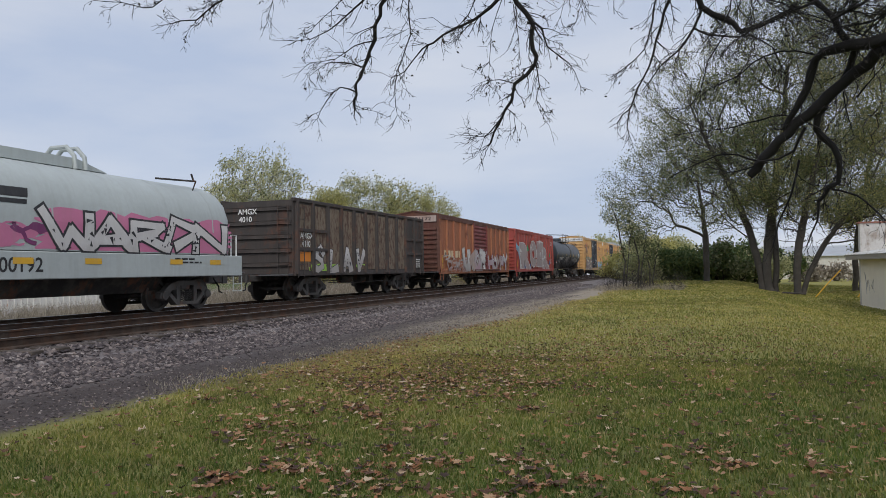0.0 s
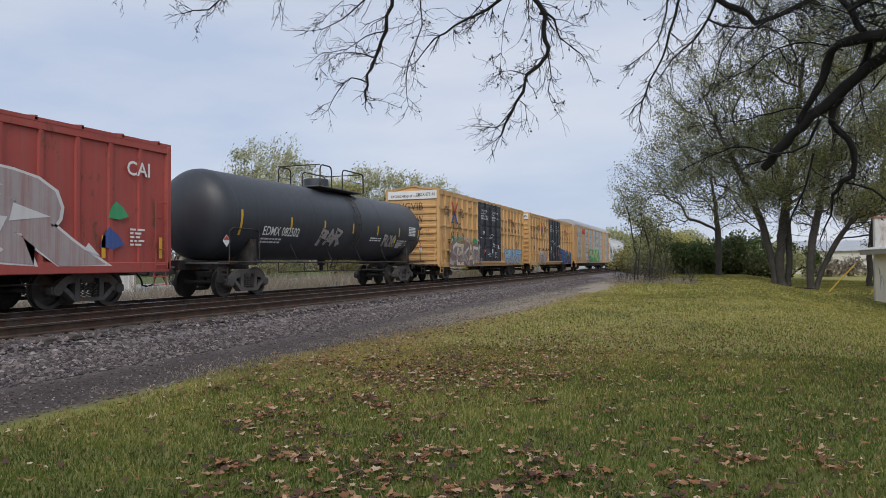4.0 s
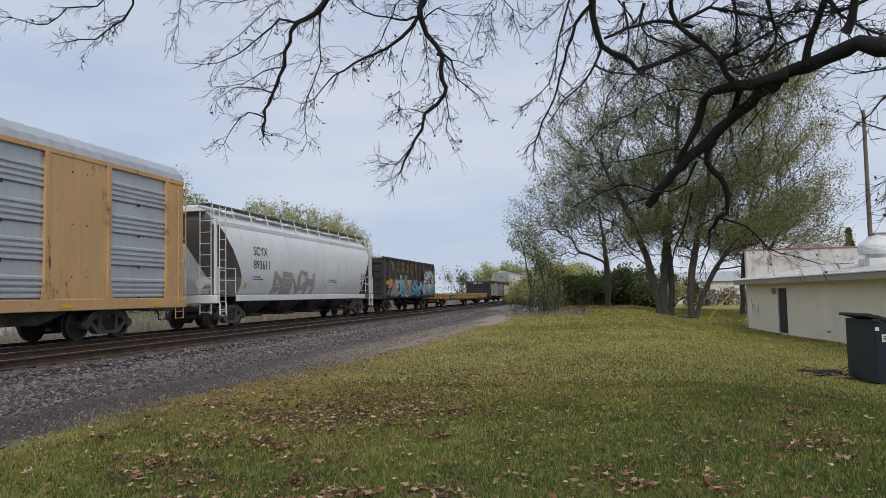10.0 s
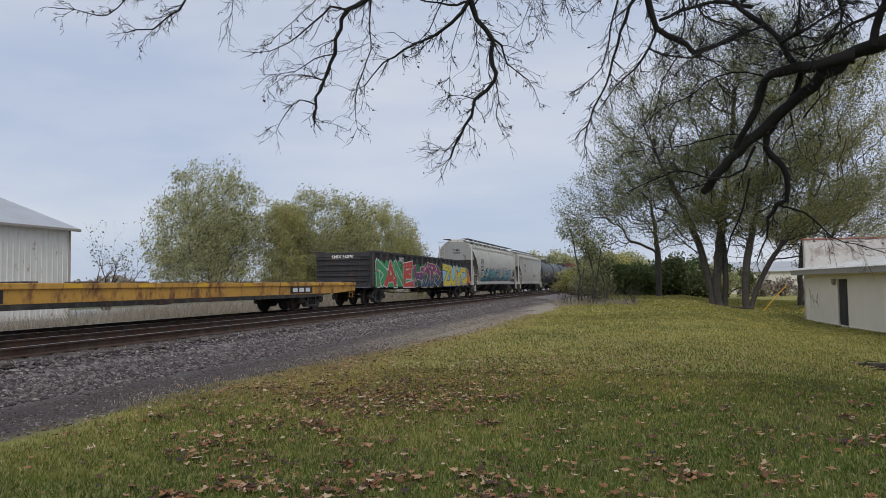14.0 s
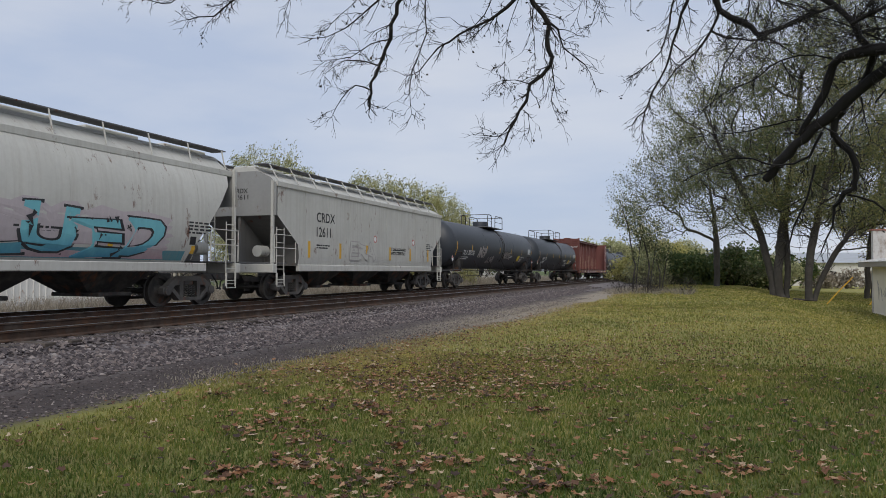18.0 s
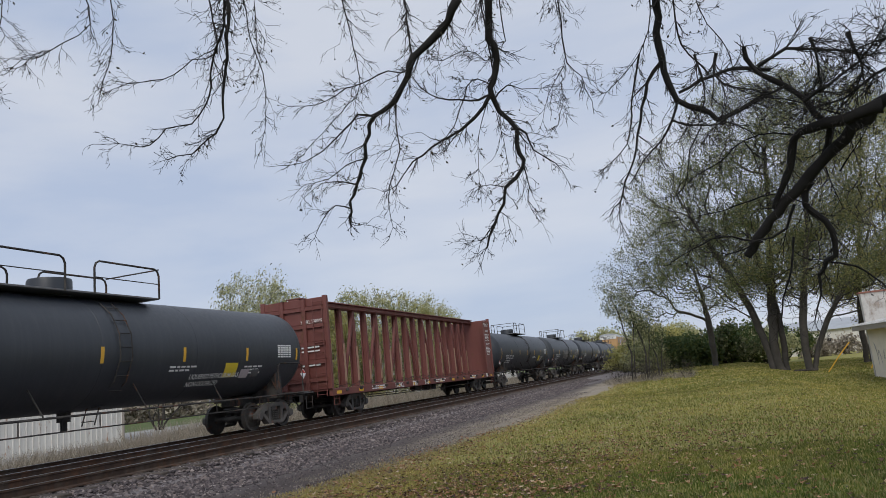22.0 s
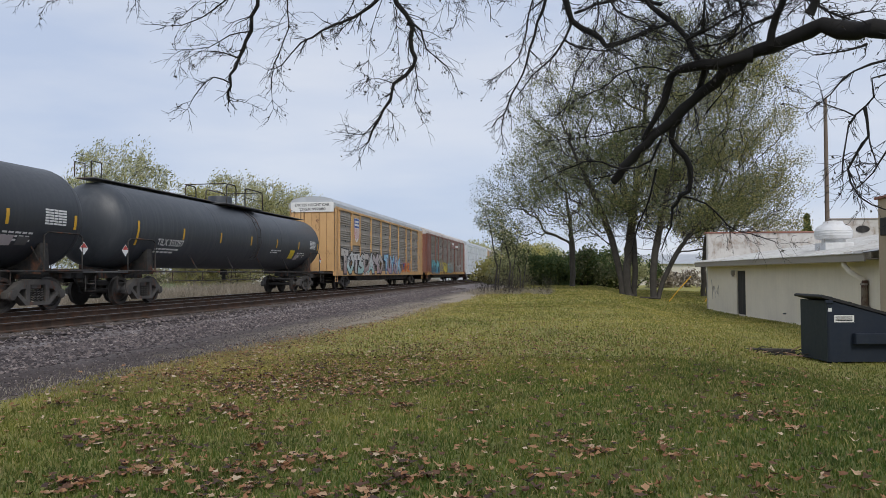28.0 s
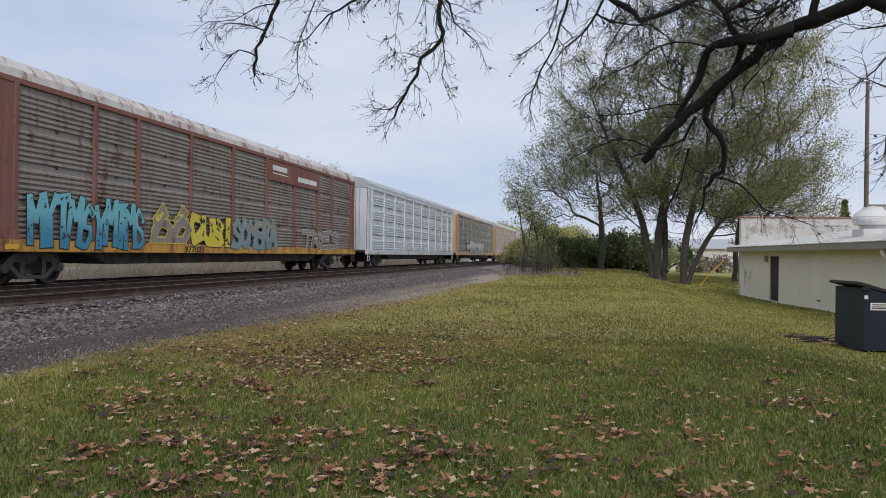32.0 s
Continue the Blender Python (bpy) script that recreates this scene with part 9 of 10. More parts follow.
    limb(0.013, 0.004, (-7.86, 4.13, 4.35), (-7.84, 4.28, 4.18), (-7.83, 4.4, 4.04), (-7.75, 4.53, 4.03))
    limb(0.014, 0.004, (-6.42, 5.3, 5.23), (-6.68, 5.19, 5.03), (-6.89, 5.08, 4.87), (-7.01, 4.96, 4.82), (-7.15, 4.9, 4.68))
    limb(0.012, 0.004, (-7.03, 4.73, 5.1), (-7.23, 4.7, 4.81), (-7.39, 4.63, 4.62))
    limb(0.03, 0.012, (0.28, 7.76, 4.01), (0.57, 7.68, 4.11), (0.92, 7.66, 4), (1.31, 7.64, 3.82), dense=28)
    limb(0.03, 0.01, (0.68, 7.85, 3.57), (0.93, 7.78, 3.66), (1.2, 7.68, 3.79), (1.4, 7.55, 4), dense=28)
    limb(0.02, 0.006, (0.52, 7.82, 3.76), (0.23, 7.88, 3.68), (-0.08, 7.94, 3.58), (-0.3, 7.99, 3.45), dense=28)
    limb(0.025, 0.008, (1.57, 7.61, 3.71), (1.32, 7.7, 3.64), (1.05, 7.81, 3.5), (0.81, 7.86, 3.49), dense=28)
    limb(0.03, 0.01, (1.67, 7.46, 4.03), (1.88, 7.5, 3.74), (2.14, 7.47, 3.59), (2.37, 7.38, 3.6), dense=28)
    limb(0.03, 0.008, (1.13, 7.57, 4.12), (1.22, 7.68, 3.79), (1.16, 7.76, 3.57), (0.96, 7.86, 3.4), dense=28)
    limb(0.025, 0.008, (0.8, 7.62, 4.16), (0.87, 7.71, 3.89), (0.79, 7.8, 3.67), dense=28)
    limb(0.025, 0.008, (-0.09, 7.7, 4.26), (-0.15, 7.79, 4.04), (0.04, 7.84, 3.86), (0.29, 7.85, 3.75), dense=28)
    limb(0.025, 0.008, (2.06, 7.36, 3.96), (1.77, 7.5, 3.86), (1.46, 7.55, 3.96), (1.14, 7.65, 3.9), dense=28)
    limb(0.02, 0.006, (-0.33, 7.7, 4.28), (-0.27, 7.83, 3.94), (-0.33, 7.91, 3.71), dense=28)
    # unseen upper crown, added above the view to shade the lawn on the right
    for k in range(46):
        a, q = 2.4 * k, 1.2 + 4.2 * math.sqrt((k + 0.5) / 46)
        end = Vector((4.4 + q * math.cos(a), 4.4 + q * 0.9 * math.sin(a), 9.6 + rnd.uniform(-1.6, 2.0)))
        start = base + Vector((-0.05, 0.05, rnd.uniform(4.5, 8.0)))
        limb(0.05, 0.012, start, start.lerp(end, 0.4) + Vector((0, 0, 0.8)), start.lerp(end, 0.75) + Vector((rnd.uniform(-0.4, 0.4), rnd.uniform(-0.4, 0.4), 0.5)), end, dense=6, hang=False)
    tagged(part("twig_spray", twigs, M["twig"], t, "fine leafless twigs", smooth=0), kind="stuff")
    pick = [tips[rnd.randrange(len(tips))][:] for _ in range(6000)]
    tagged(part("leaves", card_mesh("leaves", pick, 0.02, 9, 0.014, M["leaf_dry"], 1.7), None, t, "few shrivelled leaves"), kind="stuff")


yard_tree()


# ---- the low cream building by the lawn ----
def low_building():
    b = thing("low_building", "low cream-painted block building with a metal roof", "building", m=pose(7.35, 42.4, 0, 0, 0, 4.2))
    z0, z1 = -1.5, 1.36
    d0, d1 = -6.6, -5.25
    for y0, y1, za, zb in ((-19.4, d0, z0, z1), (d1, 0.0, z0, z1), (d0, d1, 1.07, z1), (d0, d1, z0, -1.17)):
        part("wall", Geo().box(0, 0.25, y0, y1, za, zb), M["blockwall"], b)
    part("wall", Geo().box(0.25, 9.0, -0.25, 0.0, z0, z1), M["blockwall"], b)
    part("wall", Geo().box(8.75, 9.0, -19.4, -0.25, z0, z1 + 1.0), M["blockwall"], b)
    part("wall", Geo().box(0.25, 8.75, -19.4, -19.15, z0, z1), M["blockwall"], b)
    door = part("door", Geo().bbox(0.05, 0.1, d0 + 0.02, d1 - 0.02, -1.17, 1.06, 0.006), M["door"], b, "closed dark door")
    part("door_handle", Geo().tube([(0.01, d0 + 0.14, -0.05), (0.05, d0 + 0.14, -0.05)], 0.03, 8), M["grate"], door)
    for y0, y1, za, zb in ((d0 - 0.05, d0 + 0.01, -1.17, 1.09), (d1 - 0.01, d1 + 0.05, -1.17, 1.09)):
        part("door_frame", Geo().box(-0.012, 0.05, y0, y1, za, zb), M["blockwall"], b)
    part("wall_lamp", Geo().bbox(-0.16, 0.0, d1 + 0.25, d1 + 0.45, 0.85, 1.08, 0.02).tube([(-0.08, d1 + 0.35, 0.85), (-0.08, d1 + 0.35, 0.78)], 0.06, 8), M["fascia"], b, "small brown wall lamp")
    part("footing", Geo().box(-0.05, 0.0, -19.4, 0.0, z0, -1.05), M["blockwall"], b)
    part("fascia", Geo().bbox(-0.62, -0.56, -19.5, 0.35, 1.30, 1.56, 0.01), M["fascia"], b)
    part("soffit", Geo().box(-0.56, 0.0, -19.5, 0.35, 1.37, 1.40), M["fascia"], b)
    for i in range(32):
        y0, y1 = -19.5 + i * 0.62, -19.5 + (i + 1) * 0.62 - 0.01
        part("roof_panel", Geo().add([(-0.66, y0, 1.57), (-0.66, y1, 1.57), (9.0, y1, 3.02), (9.0, y0, 3.02), (-0.66, y1 - 0.02, 1.61), (9.0, y1 - 0.02, 3.06), (-0.66, y0, 1.54), (-0.66, y1, 1.54), (9.0, y1, 2.99), (9.0, y0, 2.99)],
                                      [(0, 1, 2, 3), (1, 4, 5, 2), (6, 9, 8, 7), (0, 6, 7, 1), (3, 2, 8, 9)]), M["roofmetal"], b, smooth=0)
    v = part("roof_vent", Geo().lathe("z", (1.41, -12.75, 2.1), [(0.42, -0.1), (0.42, 0.16), (0.62, 0.18), (0.67, 0.3), (0.67, 0.5), (0.58, 0.64), (0.38, 0.76), (0.33, 0.86), (0.0, 0.9)], 28), M["roofmetal"], b, "round pale metal roof ventilator")
    for k in range(3):
        part("vent_rim", Geo().lathe("z", (1.41, -12.75, 2.1), [(0.665, 0.29 + k * 0.09), (0.685, 0.31 + k * 0.09), (0.665, 0.33 + k * 0.09)], 28), M["roofmetal"], v)
    part("vent_curb", Geo().bbox(0.9, 1.95, -13.25, -12.25, 1.6, 2.12, 0.02), M["roofmetal"], b)
    part("downspout", Geo().tube([(-0.5, -17.95, 1.36), (-0.5, -17.95, 1.2), (-0.42, -18.1, 1.0), (-0.14, -18.35, 0.74), (-0.1, -18.38, 0.55)], 0.085, 12), M["blockwall"], b, "cream downspout elbow")
    part("downspout", Geo().tube([(-0.1, -18.38, 0.72), (-0.1, -18.38, 0.3), (-0.11, -18.38, -1.05)], [0.1, 0.105, 0.1], 12), M["gond_panel"], b, "rusted lower downspout")
    for k in range(3):
        part("pipe_clamp", Geo().lathe("z", (-0.1, -18.38, 0.6 - k * 0.7), [(0.1, -0.03), (0.125, -0.03), (0.125, 0.03), (0.1, 0.03)], 12), M["fascia"], b)
    part("spigot", Geo().tube([(-0.12, -11.6, -0.7), (0.0, -11.6, -0.7)], 0.03, 8), M["grate"], b)
    g = Geo()
    r = random.Random(4)
    for k in range(7):
        y = -1.5 + r.uniform(-0.7, 0.7)
        z = 0.15 + r.uniform(-0.4, 0.4)
        g.tube([(-0.006, y, z), (-0.006, y + r.uniform(-0.3, 0.3), z + r.uniform(0.1, 0.5)), (-0.006, y + r.uniform(-0.4, 0.4), z + r.uniform(-0.4, 0.2))], 0.012, 3)
    part("graffiti_scrawl", g, M["g_silver"], b, "thin grey sprayed scrawl")
    return b


def back_building():
    b = thing("parapet_building", "taller building with flaking whitewashed walls and a tiled coping", "building", m=pose(7.35, 42.4, 0, 0, 0, 4.2))
    part("wall", Geo().box(0.02, 6.8, 0.02, 0.35, -1.5, 3.2), M["parapet"], b)
    part("wall", Geo().box(4.5, 4.8, 0.35, 14.0, -1.5, 3.2), M["parapet"], b)
    part("wall", Geo().box(6.8, 16.0, 0.02, 0.35, -1.5, 3.92), M["parapet"], b)
    part("wall", Geo().box(15.7, 16.0, 0.35, 14.0, -1.5, 4.2), M["parapet"], b)
    part("wall", Geo().box(4.8, 15.7, 13.7, 14.0, -1.5, 3.2), M["parapet"], b)
    part("roof", Geo().box(4.8, 15.7, 0.35, 13.7, 2.6, 2.75), M["fascia"], b)
    part("coping", Geo().bbox(-0.06, 6.8, -0.05, 0.42, 3.2, 3.29, 0.02), M["coping"], b, "reddish tile coping")
    part("coping", Geo().bbox(6.74, 16.06, -0.05, 0.42, 3.92, 4.0, 0.02), M["fascia"], b)
    part("wall_fan", Geo().plate("y", -0.04, 0.02, [(8.45 + 0.36 * math.cos(a), 3.38 + 0.2 * math.sin(a)) for a in (k * math.pi / 12 for k in range(24))]), M["door"], b, "dark oval wall fan")


def tan_building():
    b = thing("tan_building", "tan-painted building wing beside the dumpster", "building", m=pose(8.18, 21.9, 0, 0, 0, 4.2))
    part("wall", Geo().box(0, 0.3, -9.0, 0, -1.5, 3.05), M["tanwall"], b)
    part("wall", Geo().box(0.3, 7, -0.3, 0, -1.5, 3.05), M["tanwall"], b)
    part("wall", Geo().box(6.7, 7, -9.0, -0.3, -1.5, 3.05), M["tanwall"], b)
    part("wall", Geo().box(0.3, 6.7, -9.0, -8.7, -1.5, 3.05), M["tanwall"], b)
    part("roof", Geo().box(0.3, 6.7, -8.7, -0.3, 2.7, 2.85), M["fascia"], b)
    part("coping", Geo().bbox(-0.08, 7.08, -9.08, 0.08, 3.05, 3.13, 0.015), M["coping"], b)
    part("meter_box", Geo().bbox(-0.14, 0.0, -0.75, -0.35, 2.0, 2.5, 0.02), M["door"], b)


def dumpster():
    z = -1.12
    d = thing("dumpster", "navy steel dumpster with a sloping black lid on the lawn", "dumpster", m=pose(5.1, 16.95, z, 0, 0, 8.5))
    L, Wd = 1.95, 1.2
    side = [(0, 0.1), (L, 0.1), (L, 0.95), (0.12, 1.46), (0, 1.46)]
    part("side_panel", Geo().plate("y", 0, 0.03, side), M["bin"], d, smooth=0)
    part("side_panel", Geo().plate("y", Wd - 0.03, Wd, side), M["bin"], d, smooth=0)
    part("back_panel", Geo().box(-0.012, 0.03, 0.0, Wd, 0.1, 1.46), M["binside"], d, "grey-green back panel")
    part("front_panel", Geo().box(L - 0.03, L, 0.03, Wd - 0.03, 0.1, 0.95), M["bin"], d)
    part("floor", Geo().box(0.03, L - 0.03, 0.03, Wd - 0.03, 0.1, 0.14), M["bin"], d)
    for y0, y1 in ((-0.03, Wd / 2 - 0.01), (Wd / 2 + 0.01, Wd + 0.03)):
        part("lid", Geo().add([(-0.1, y0, 1.53), (L + 0.06, y0, 0.95), (L + 0.06, y1, 0.95), (-0.1, y1, 1.53), (-0.1, y0, 1.6), (L + 0.06, y0, 1.01), (L + 0.06, y1, 1.01), (-0.1, y1, 1.6)], [(0, 3, 2, 1), (4, 5, 6, 7), (0, 1, 5, 4), (1, 2, 6, 5), (2, 3, 7, 6), (3, 0, 4, 7)]), M["lid"], d, "black plastic lid", smooth=0)
    for k in range(5):
        x = 0.1 + k * 0.42
        part("lid_rib", Geo().tube([(x, -0.035, 1.56 - 0.275 * x), (x, Wd + 0.035, 1.56 - 0.275 * x)], 0.025, 6), M["lid"], d)
    part("hinge_rod", Geo().tube([(-0.1, -0.06, 1.56), (-0.1, Wd + 0.06, 1.56)], 0.035, 8), M["lid"], d)
    part("fork_pocket", Geo().bbox(0.55, 1.8, -0.16, 0.0, 0.5, 0.74, 0.015), M["bin"], d)
    part("fork_pocket", Geo().bbox(0.55, 1.8, Wd, Wd + 0.16, 0.5, 0.74, 0.015), M["bin"], d)
    part("top_rim", Geo().bbox(-0.03, 0.14, -0.03, 0.05, 1.4, 1.48, 0.01), M["bin"], d)
    lab = part("label", Geo().box(0.16, 0.6, -0.006, 0.0, 0.98, 1.14), M["white"], d, "white sticker")
    g = Geo()
    for z2 in (1.09, 1.045, 1.01):
        g.box(0.19, 0.56, -0.009, -0.006, z2, z2 + 0.02)
    part("label_bars", g, M["black"], lab, smooth=0)
    part("label", Geo().box(0.03, 0.11, -0.006, 0.0, 1.22, 1.3), M["white"], d)
    for x, y in ((0.2, 0.2), (L - 0.2, 0.2), (0.2, Wd - 0.2), (L - 0.2, Wd - 0.2)):
        part("foot", Geo().bbox(x - 0.1, x + 0.1, y - 0.1, y + 0.1, -0.1, 0.1, 0.01), M["bin"], d)


def white_shed():
    s = thing("white_shed", "long white metal-sided shed with a grey roof", "shed", m=pose(-35.7, 36.4, -0.9))
    zb, ze, zr = -0.3, 5.75, 8.2
    part("wall", Geo().box(-0.2, 0, -34, 0, zb, ze), M["shed"], s)
    for y in (0.0, -34.0):
        part("gable", Geo().plate("y", y - 0.2 if y == 0 else y, y if y == 0 else y + 0.2, [(-14, zb), (-0.2, zb), (-0.2, ze), (-7.1, zr), (-14, ze)]), M["shed"], s, smooth=0)
    part("wall", Geo().box(-14.2, -14.0, -34, 0, zb, ze), M["shed"], s)
    for i in range(85):
        y = -0.2 - i * 0.4
        part("siding_rib", Geo().plate("z", zb, ze - 0.02, [(0, y - 0.05), (0.03, y - 0.025), (0.03, y + 0.025), (0, y + 0.05)]), M["shed"], s, smooth=0)
    for sg, x0 in ((1, 0.35), (-1, -14.55)):
        part("roof", Geo().add([(x0, -34.4, ze - 0.12), (x0, 0.4, ze - 0.12), (-7.1, 0.4, zr + 0.1), (-7.1, -34.4, zr + 0.1), (x0, -34.4, ze - 0.02), (x0, 0.4, ze - 0.02), (-7.1, 0.4, zr + 0.2), (-7.1, -34.4, zr + 0.2)], [(0, 1, 2, 3), (4, 7, 6, 5), (0, 4, 5, 1), (1, 5, 6, 2), (3, 2, 6, 7), (0, 3, 7, 4)]), M["shedroof"], s, smooth=0)
    part("gutter", Geo().bbox(0.3, 0.46, -34.4, 0.4, ze - 0.2, ze - 0.04, 0.02), M["fascia"], s)
    part("downspout", Geo().tube([(0.08, -0.15, ze - 0.1), (0.08, -0.15, zb)], 0.06, 8), M["fascia"], s)


def far_buildings():
    w = thing("warehouse", "pale grey warehouse far behind the tracks", "warehouse", m=pose(-41, 118, -0.9))
    part("wall", Geo().box(-14, 6.5, 0, 0.3, 0, 5.0), M["shed"], w)
    part("wall", Geo().box(6.2, 6.5, 0.3, 16, 0, 5.0), M["shed"], w)
    part("wall", Geo().box(-14, -13.7, 0.3, 16, 0, 5.0), M["shed"], w)
    part("wall", Geo().box(-13.7, 6.2, 15.7, 16, 0, 5.0), M["shed"], w)
    part("roof", Geo().plate("x", -14.3, 6.8, [(-0.4, 5.0), (16.4, 5.0), (8, 6.6)]), M["shedroof"], w, smooth=0)
    part("window_band", Geo().box(-12, 5, -0.02, 0, 2.6, 3.3), M["door"], w)
    h = thing("white_building", "long low white building beyond the lawn", "building", m=pose(6, 120, -1.3))
    part("wall", Geo().box(0, 42, 0, 0.3, 0, 3.7), M["shed"], h)
    part("wall", Geo().box(0, 0.3, 0.3, 16, 0, 3.7), M["shed"], h)
    part("wall", Geo().box(41.7, 42, 0.3, 16, 0, 3.7), M["shed"], h)
    part("wall", Geo().box(0.3, 41.7, 15.7, 16, 0, 3.7), M["shed"], h)
    part("roof", Geo().plate("x", -0.5, 42.5, [(-0.5, 3.7), (16.5, 3.7), (8, 5.4)]), M["shedroof"], h, smooth=0)
    for i in range(6):
        part("window", Geo().box(4 + i * 6, 5.2 + i * 6, -0.03, 0, 1.2, 2.4), M["door"], h)
    p = thing("utility_pole", "tall plain grey wooden utility pole", "utility pole", m=pose(20.9, 63.7, -1.1))
    part("post", Geo().tube([(0, 0, 0), (0.05, 0, 16.6)], [0.2, 0.14], 10), M["pole"], p)
    for x, y, dx, dz in ((6.4, 51.7, 1.57, 1.75), (8.7, 51.0, 0.55, 0.75)):
        g = thing("guy_wire_guard", "thin yellow plastic guard on a guy wire", "guy wire", m=pose(x, y, gz(x, y)))
        part("guard", Geo().tube([(0, 0, -0.1), (dx * 0.5, 0, dz * 0.5), (dx, 0, dz)], 0.035, 8), M["reflector"], g)
    lg = thing("log", "fallen branch leaning against a tree trunk", "log", m=pose(5.0, 56.6, gz(5, 56.6)))
    part("branch", Geo().tube([(0, 0, 0.04), (0.9, -0.2, 0.02), (1.5, -0.3, -0.03)], [0.09, 0.07, 0.05], 8), M["bark"], lg)


low_building()
back_building()
tan_building()
dumpster()
white_shed()
far_buildings()


def brush_pile():
    r = random.Random(31)
    b = thing("brush_pile", "heap of dead branches and leaves beside the dumpster", "brush pile", m=pose(4.5, 17.9, gz(4.5, 17.9)))
    for k in range(26):
        a = r.uniform(0, 6.3)
        q = (r.uniform(-0.9, 0.5), r.uniform(-0.35, 0.5), r.uniform(0.0, 0.12))
        l = r.uniform(0.3, 0.8)
        part("stick", Geo().tube([q, (q[0] + l * 0.5 * math.cos(a), q[1] + l * 0.5 * math.sin(a), q[2] + r.uniform(0, 0.12)), (q[0] + l * math.cos(a), q[1] + l * math.sin(a), q[2] + r.uniform(0, 0.2))], [0.018, 0.013, 0.006], 5), M["bark"] if k % 3 else M["wood"], b)
    part("timber_edge", Geo().bbox(-1.5, 0.35, 0.5, 0.72, -0.1, 0.12, 0.02), M["tie"], b)


brush_pile()


# ---- ties, stones, grass and leaves ----
TIE = {}
for k in range(4):
    rr = random.Random(k)
    TIE[k] = Geo().bbox(-1.3 - rr.uniform(0, 0.12), 1.3 + rr.uniform(0, 0.16), -0.115, 0.115, -0.16, 0.0, 0.015).mesh("tie", M["tie"])
rr = random.Random(9)
rest = Geo()
for i in range(-110, 420):
    y = i * 0.53
    if 2 <= y < 62:
        ob = part("tie", TIE[rr.randrange(4)], None, near_track, m=pose(NEAR_X + rr.uniform(-0.05, 0.06), y + rr.uniform(-0.03, 0.03), NEAR_Z - 0.170, 0, 0, rr.uniform(-1.5, 1.5)))
        part("tie_plate", Geo().box(NEAR_X + 0.6, NEAR_X + 0.92, y - 0.09, y + 0.09, NEAR_Z - 0.172, NEAR_Z - 0.160), M["rail"], near_track) if y < 40 else None
    else:
        rest.box(NEAR_X - 1.3, NEAR_X + 1.34, y - 0.115, y + 0.115, NEAR_Z - 0.33, NEAR_Z - 0.171)
tagged(part("ties_far", rest, M["tie"], near_track, smooth=0), kind="stuff")
rest = Geo()
for i in range(-110, 420):
    rest.box(FAR_X - 1.3, FAR_X + 1.34, i * 0.53 - 0.115, i * 0.53 + 0.115, FAR_Z - 0.33, FAR_Z - 0.171)
tagged(part("ties_joined", rest, M["tie"], far_track, smooth=0), kind="stuff")


def scatter(name, xy, build, mat, label, category, smooth=False):
    v, f = build(xy)
    me = bpy.data.meshes.new(name)
    me.from_pydata(v.tolist(), [], f.tolist())
    me.materials.append(mat)
    return tagged(new(name, me), label, category, kind="stuff")


def stones(seed, n, x0, x1, y0, y1, size):
    r = np.random.RandomState(seed)
    xy = np.stack([r.uniform(x0, x1, n), y0 + (y1 - y0) * r.uniform(0, 1, n) ** 1.5], 1)
    base = np.array([(1, 0, 0), (-1, 0, 0), (0, 1, 0), (0, -1, 0), (0, 0, 1), (0, 0, -1), (0.6, 0.6, 0.5), (-0.6, 0.5, 0.5)])
    faces = np.array([(4, 0, 6), (4, 6, 2), (0, 2, 6), (4, 2, 7), (4, 7, 1), (7, 2, 1), (4, 1, 3), (4, 3, 0), (5, 2, 0), (5, 1, 2), (5, 3, 1), (5, 0, 3)])
    s = size * r.uniform(0.5, 1.5, (n, 1, 1)) * r.uniform(0.65, 1.3, (n, 1, 3))
    v = base[None] * s * (1 + r.uniform(-0.25, 0.25, (n, 8, 3)))
    a = r.uniform(0, 6.3, n)
    c, q = np.cos(a)[:, None], np.sin(a)[:, None]
    x, y = v[:, :, 0] * c - v[:, :, 1] * q, v[:, :, 0] * q + v[:, :, 1] * c
    z = v[:, :, 2] * 0.7
    gzv = ground_z(xy[:, 0], xy[:, 1])
    v = np.stack([x + xy[:, :1], y + xy[:, 1:], z + gzv[:, None] + size * 0.15], 2).reshape(-1, 3)
    f = (faces[None] + (np.arange(n) * 8)[:, None, None]).reshape(-1, 3)
    return v, f


scatter("ballast", None, lambda _: stones(1, 30000, -10.6, -8.9, 2, 60, 0.037), M["stone"], "grey crushed stone along the track", "gravel")
scatter("ballast", None, lambda _: stones(2, 19000, -9.4, -8.35, 2, 50, 0.029), M["stone"], "grey crushed stone along the track", "gravel")
scatter("ballast", None, lambda _: stones(3, 7000, -11.0, -10.2, 2, 60, 0.035), M["stone"], "grey crushed stone between the ties", "gravel")
scatter("ballast", None, lambda _: stones(4, 9000, -14.6, -12.3, 2, 60, 0.04), M["stone"], "grey crushed stone between the tracks", "gravel")


scatter("ballast", None, lambda _: stones(5, 9000, -8.3, -6.9, 2, 40, 0.016), M["stone"], "fine crushed stone at the lawn's edge", "gravel")


def edge_x(y):
    """Where the lawn ends."""
    return -6.95 + 0.3 * np.sin(y * 0.35 + 1.0) + 0.12 * np.sin(y * 1.3) + 0.75 * smooth_step(8, 26, y)


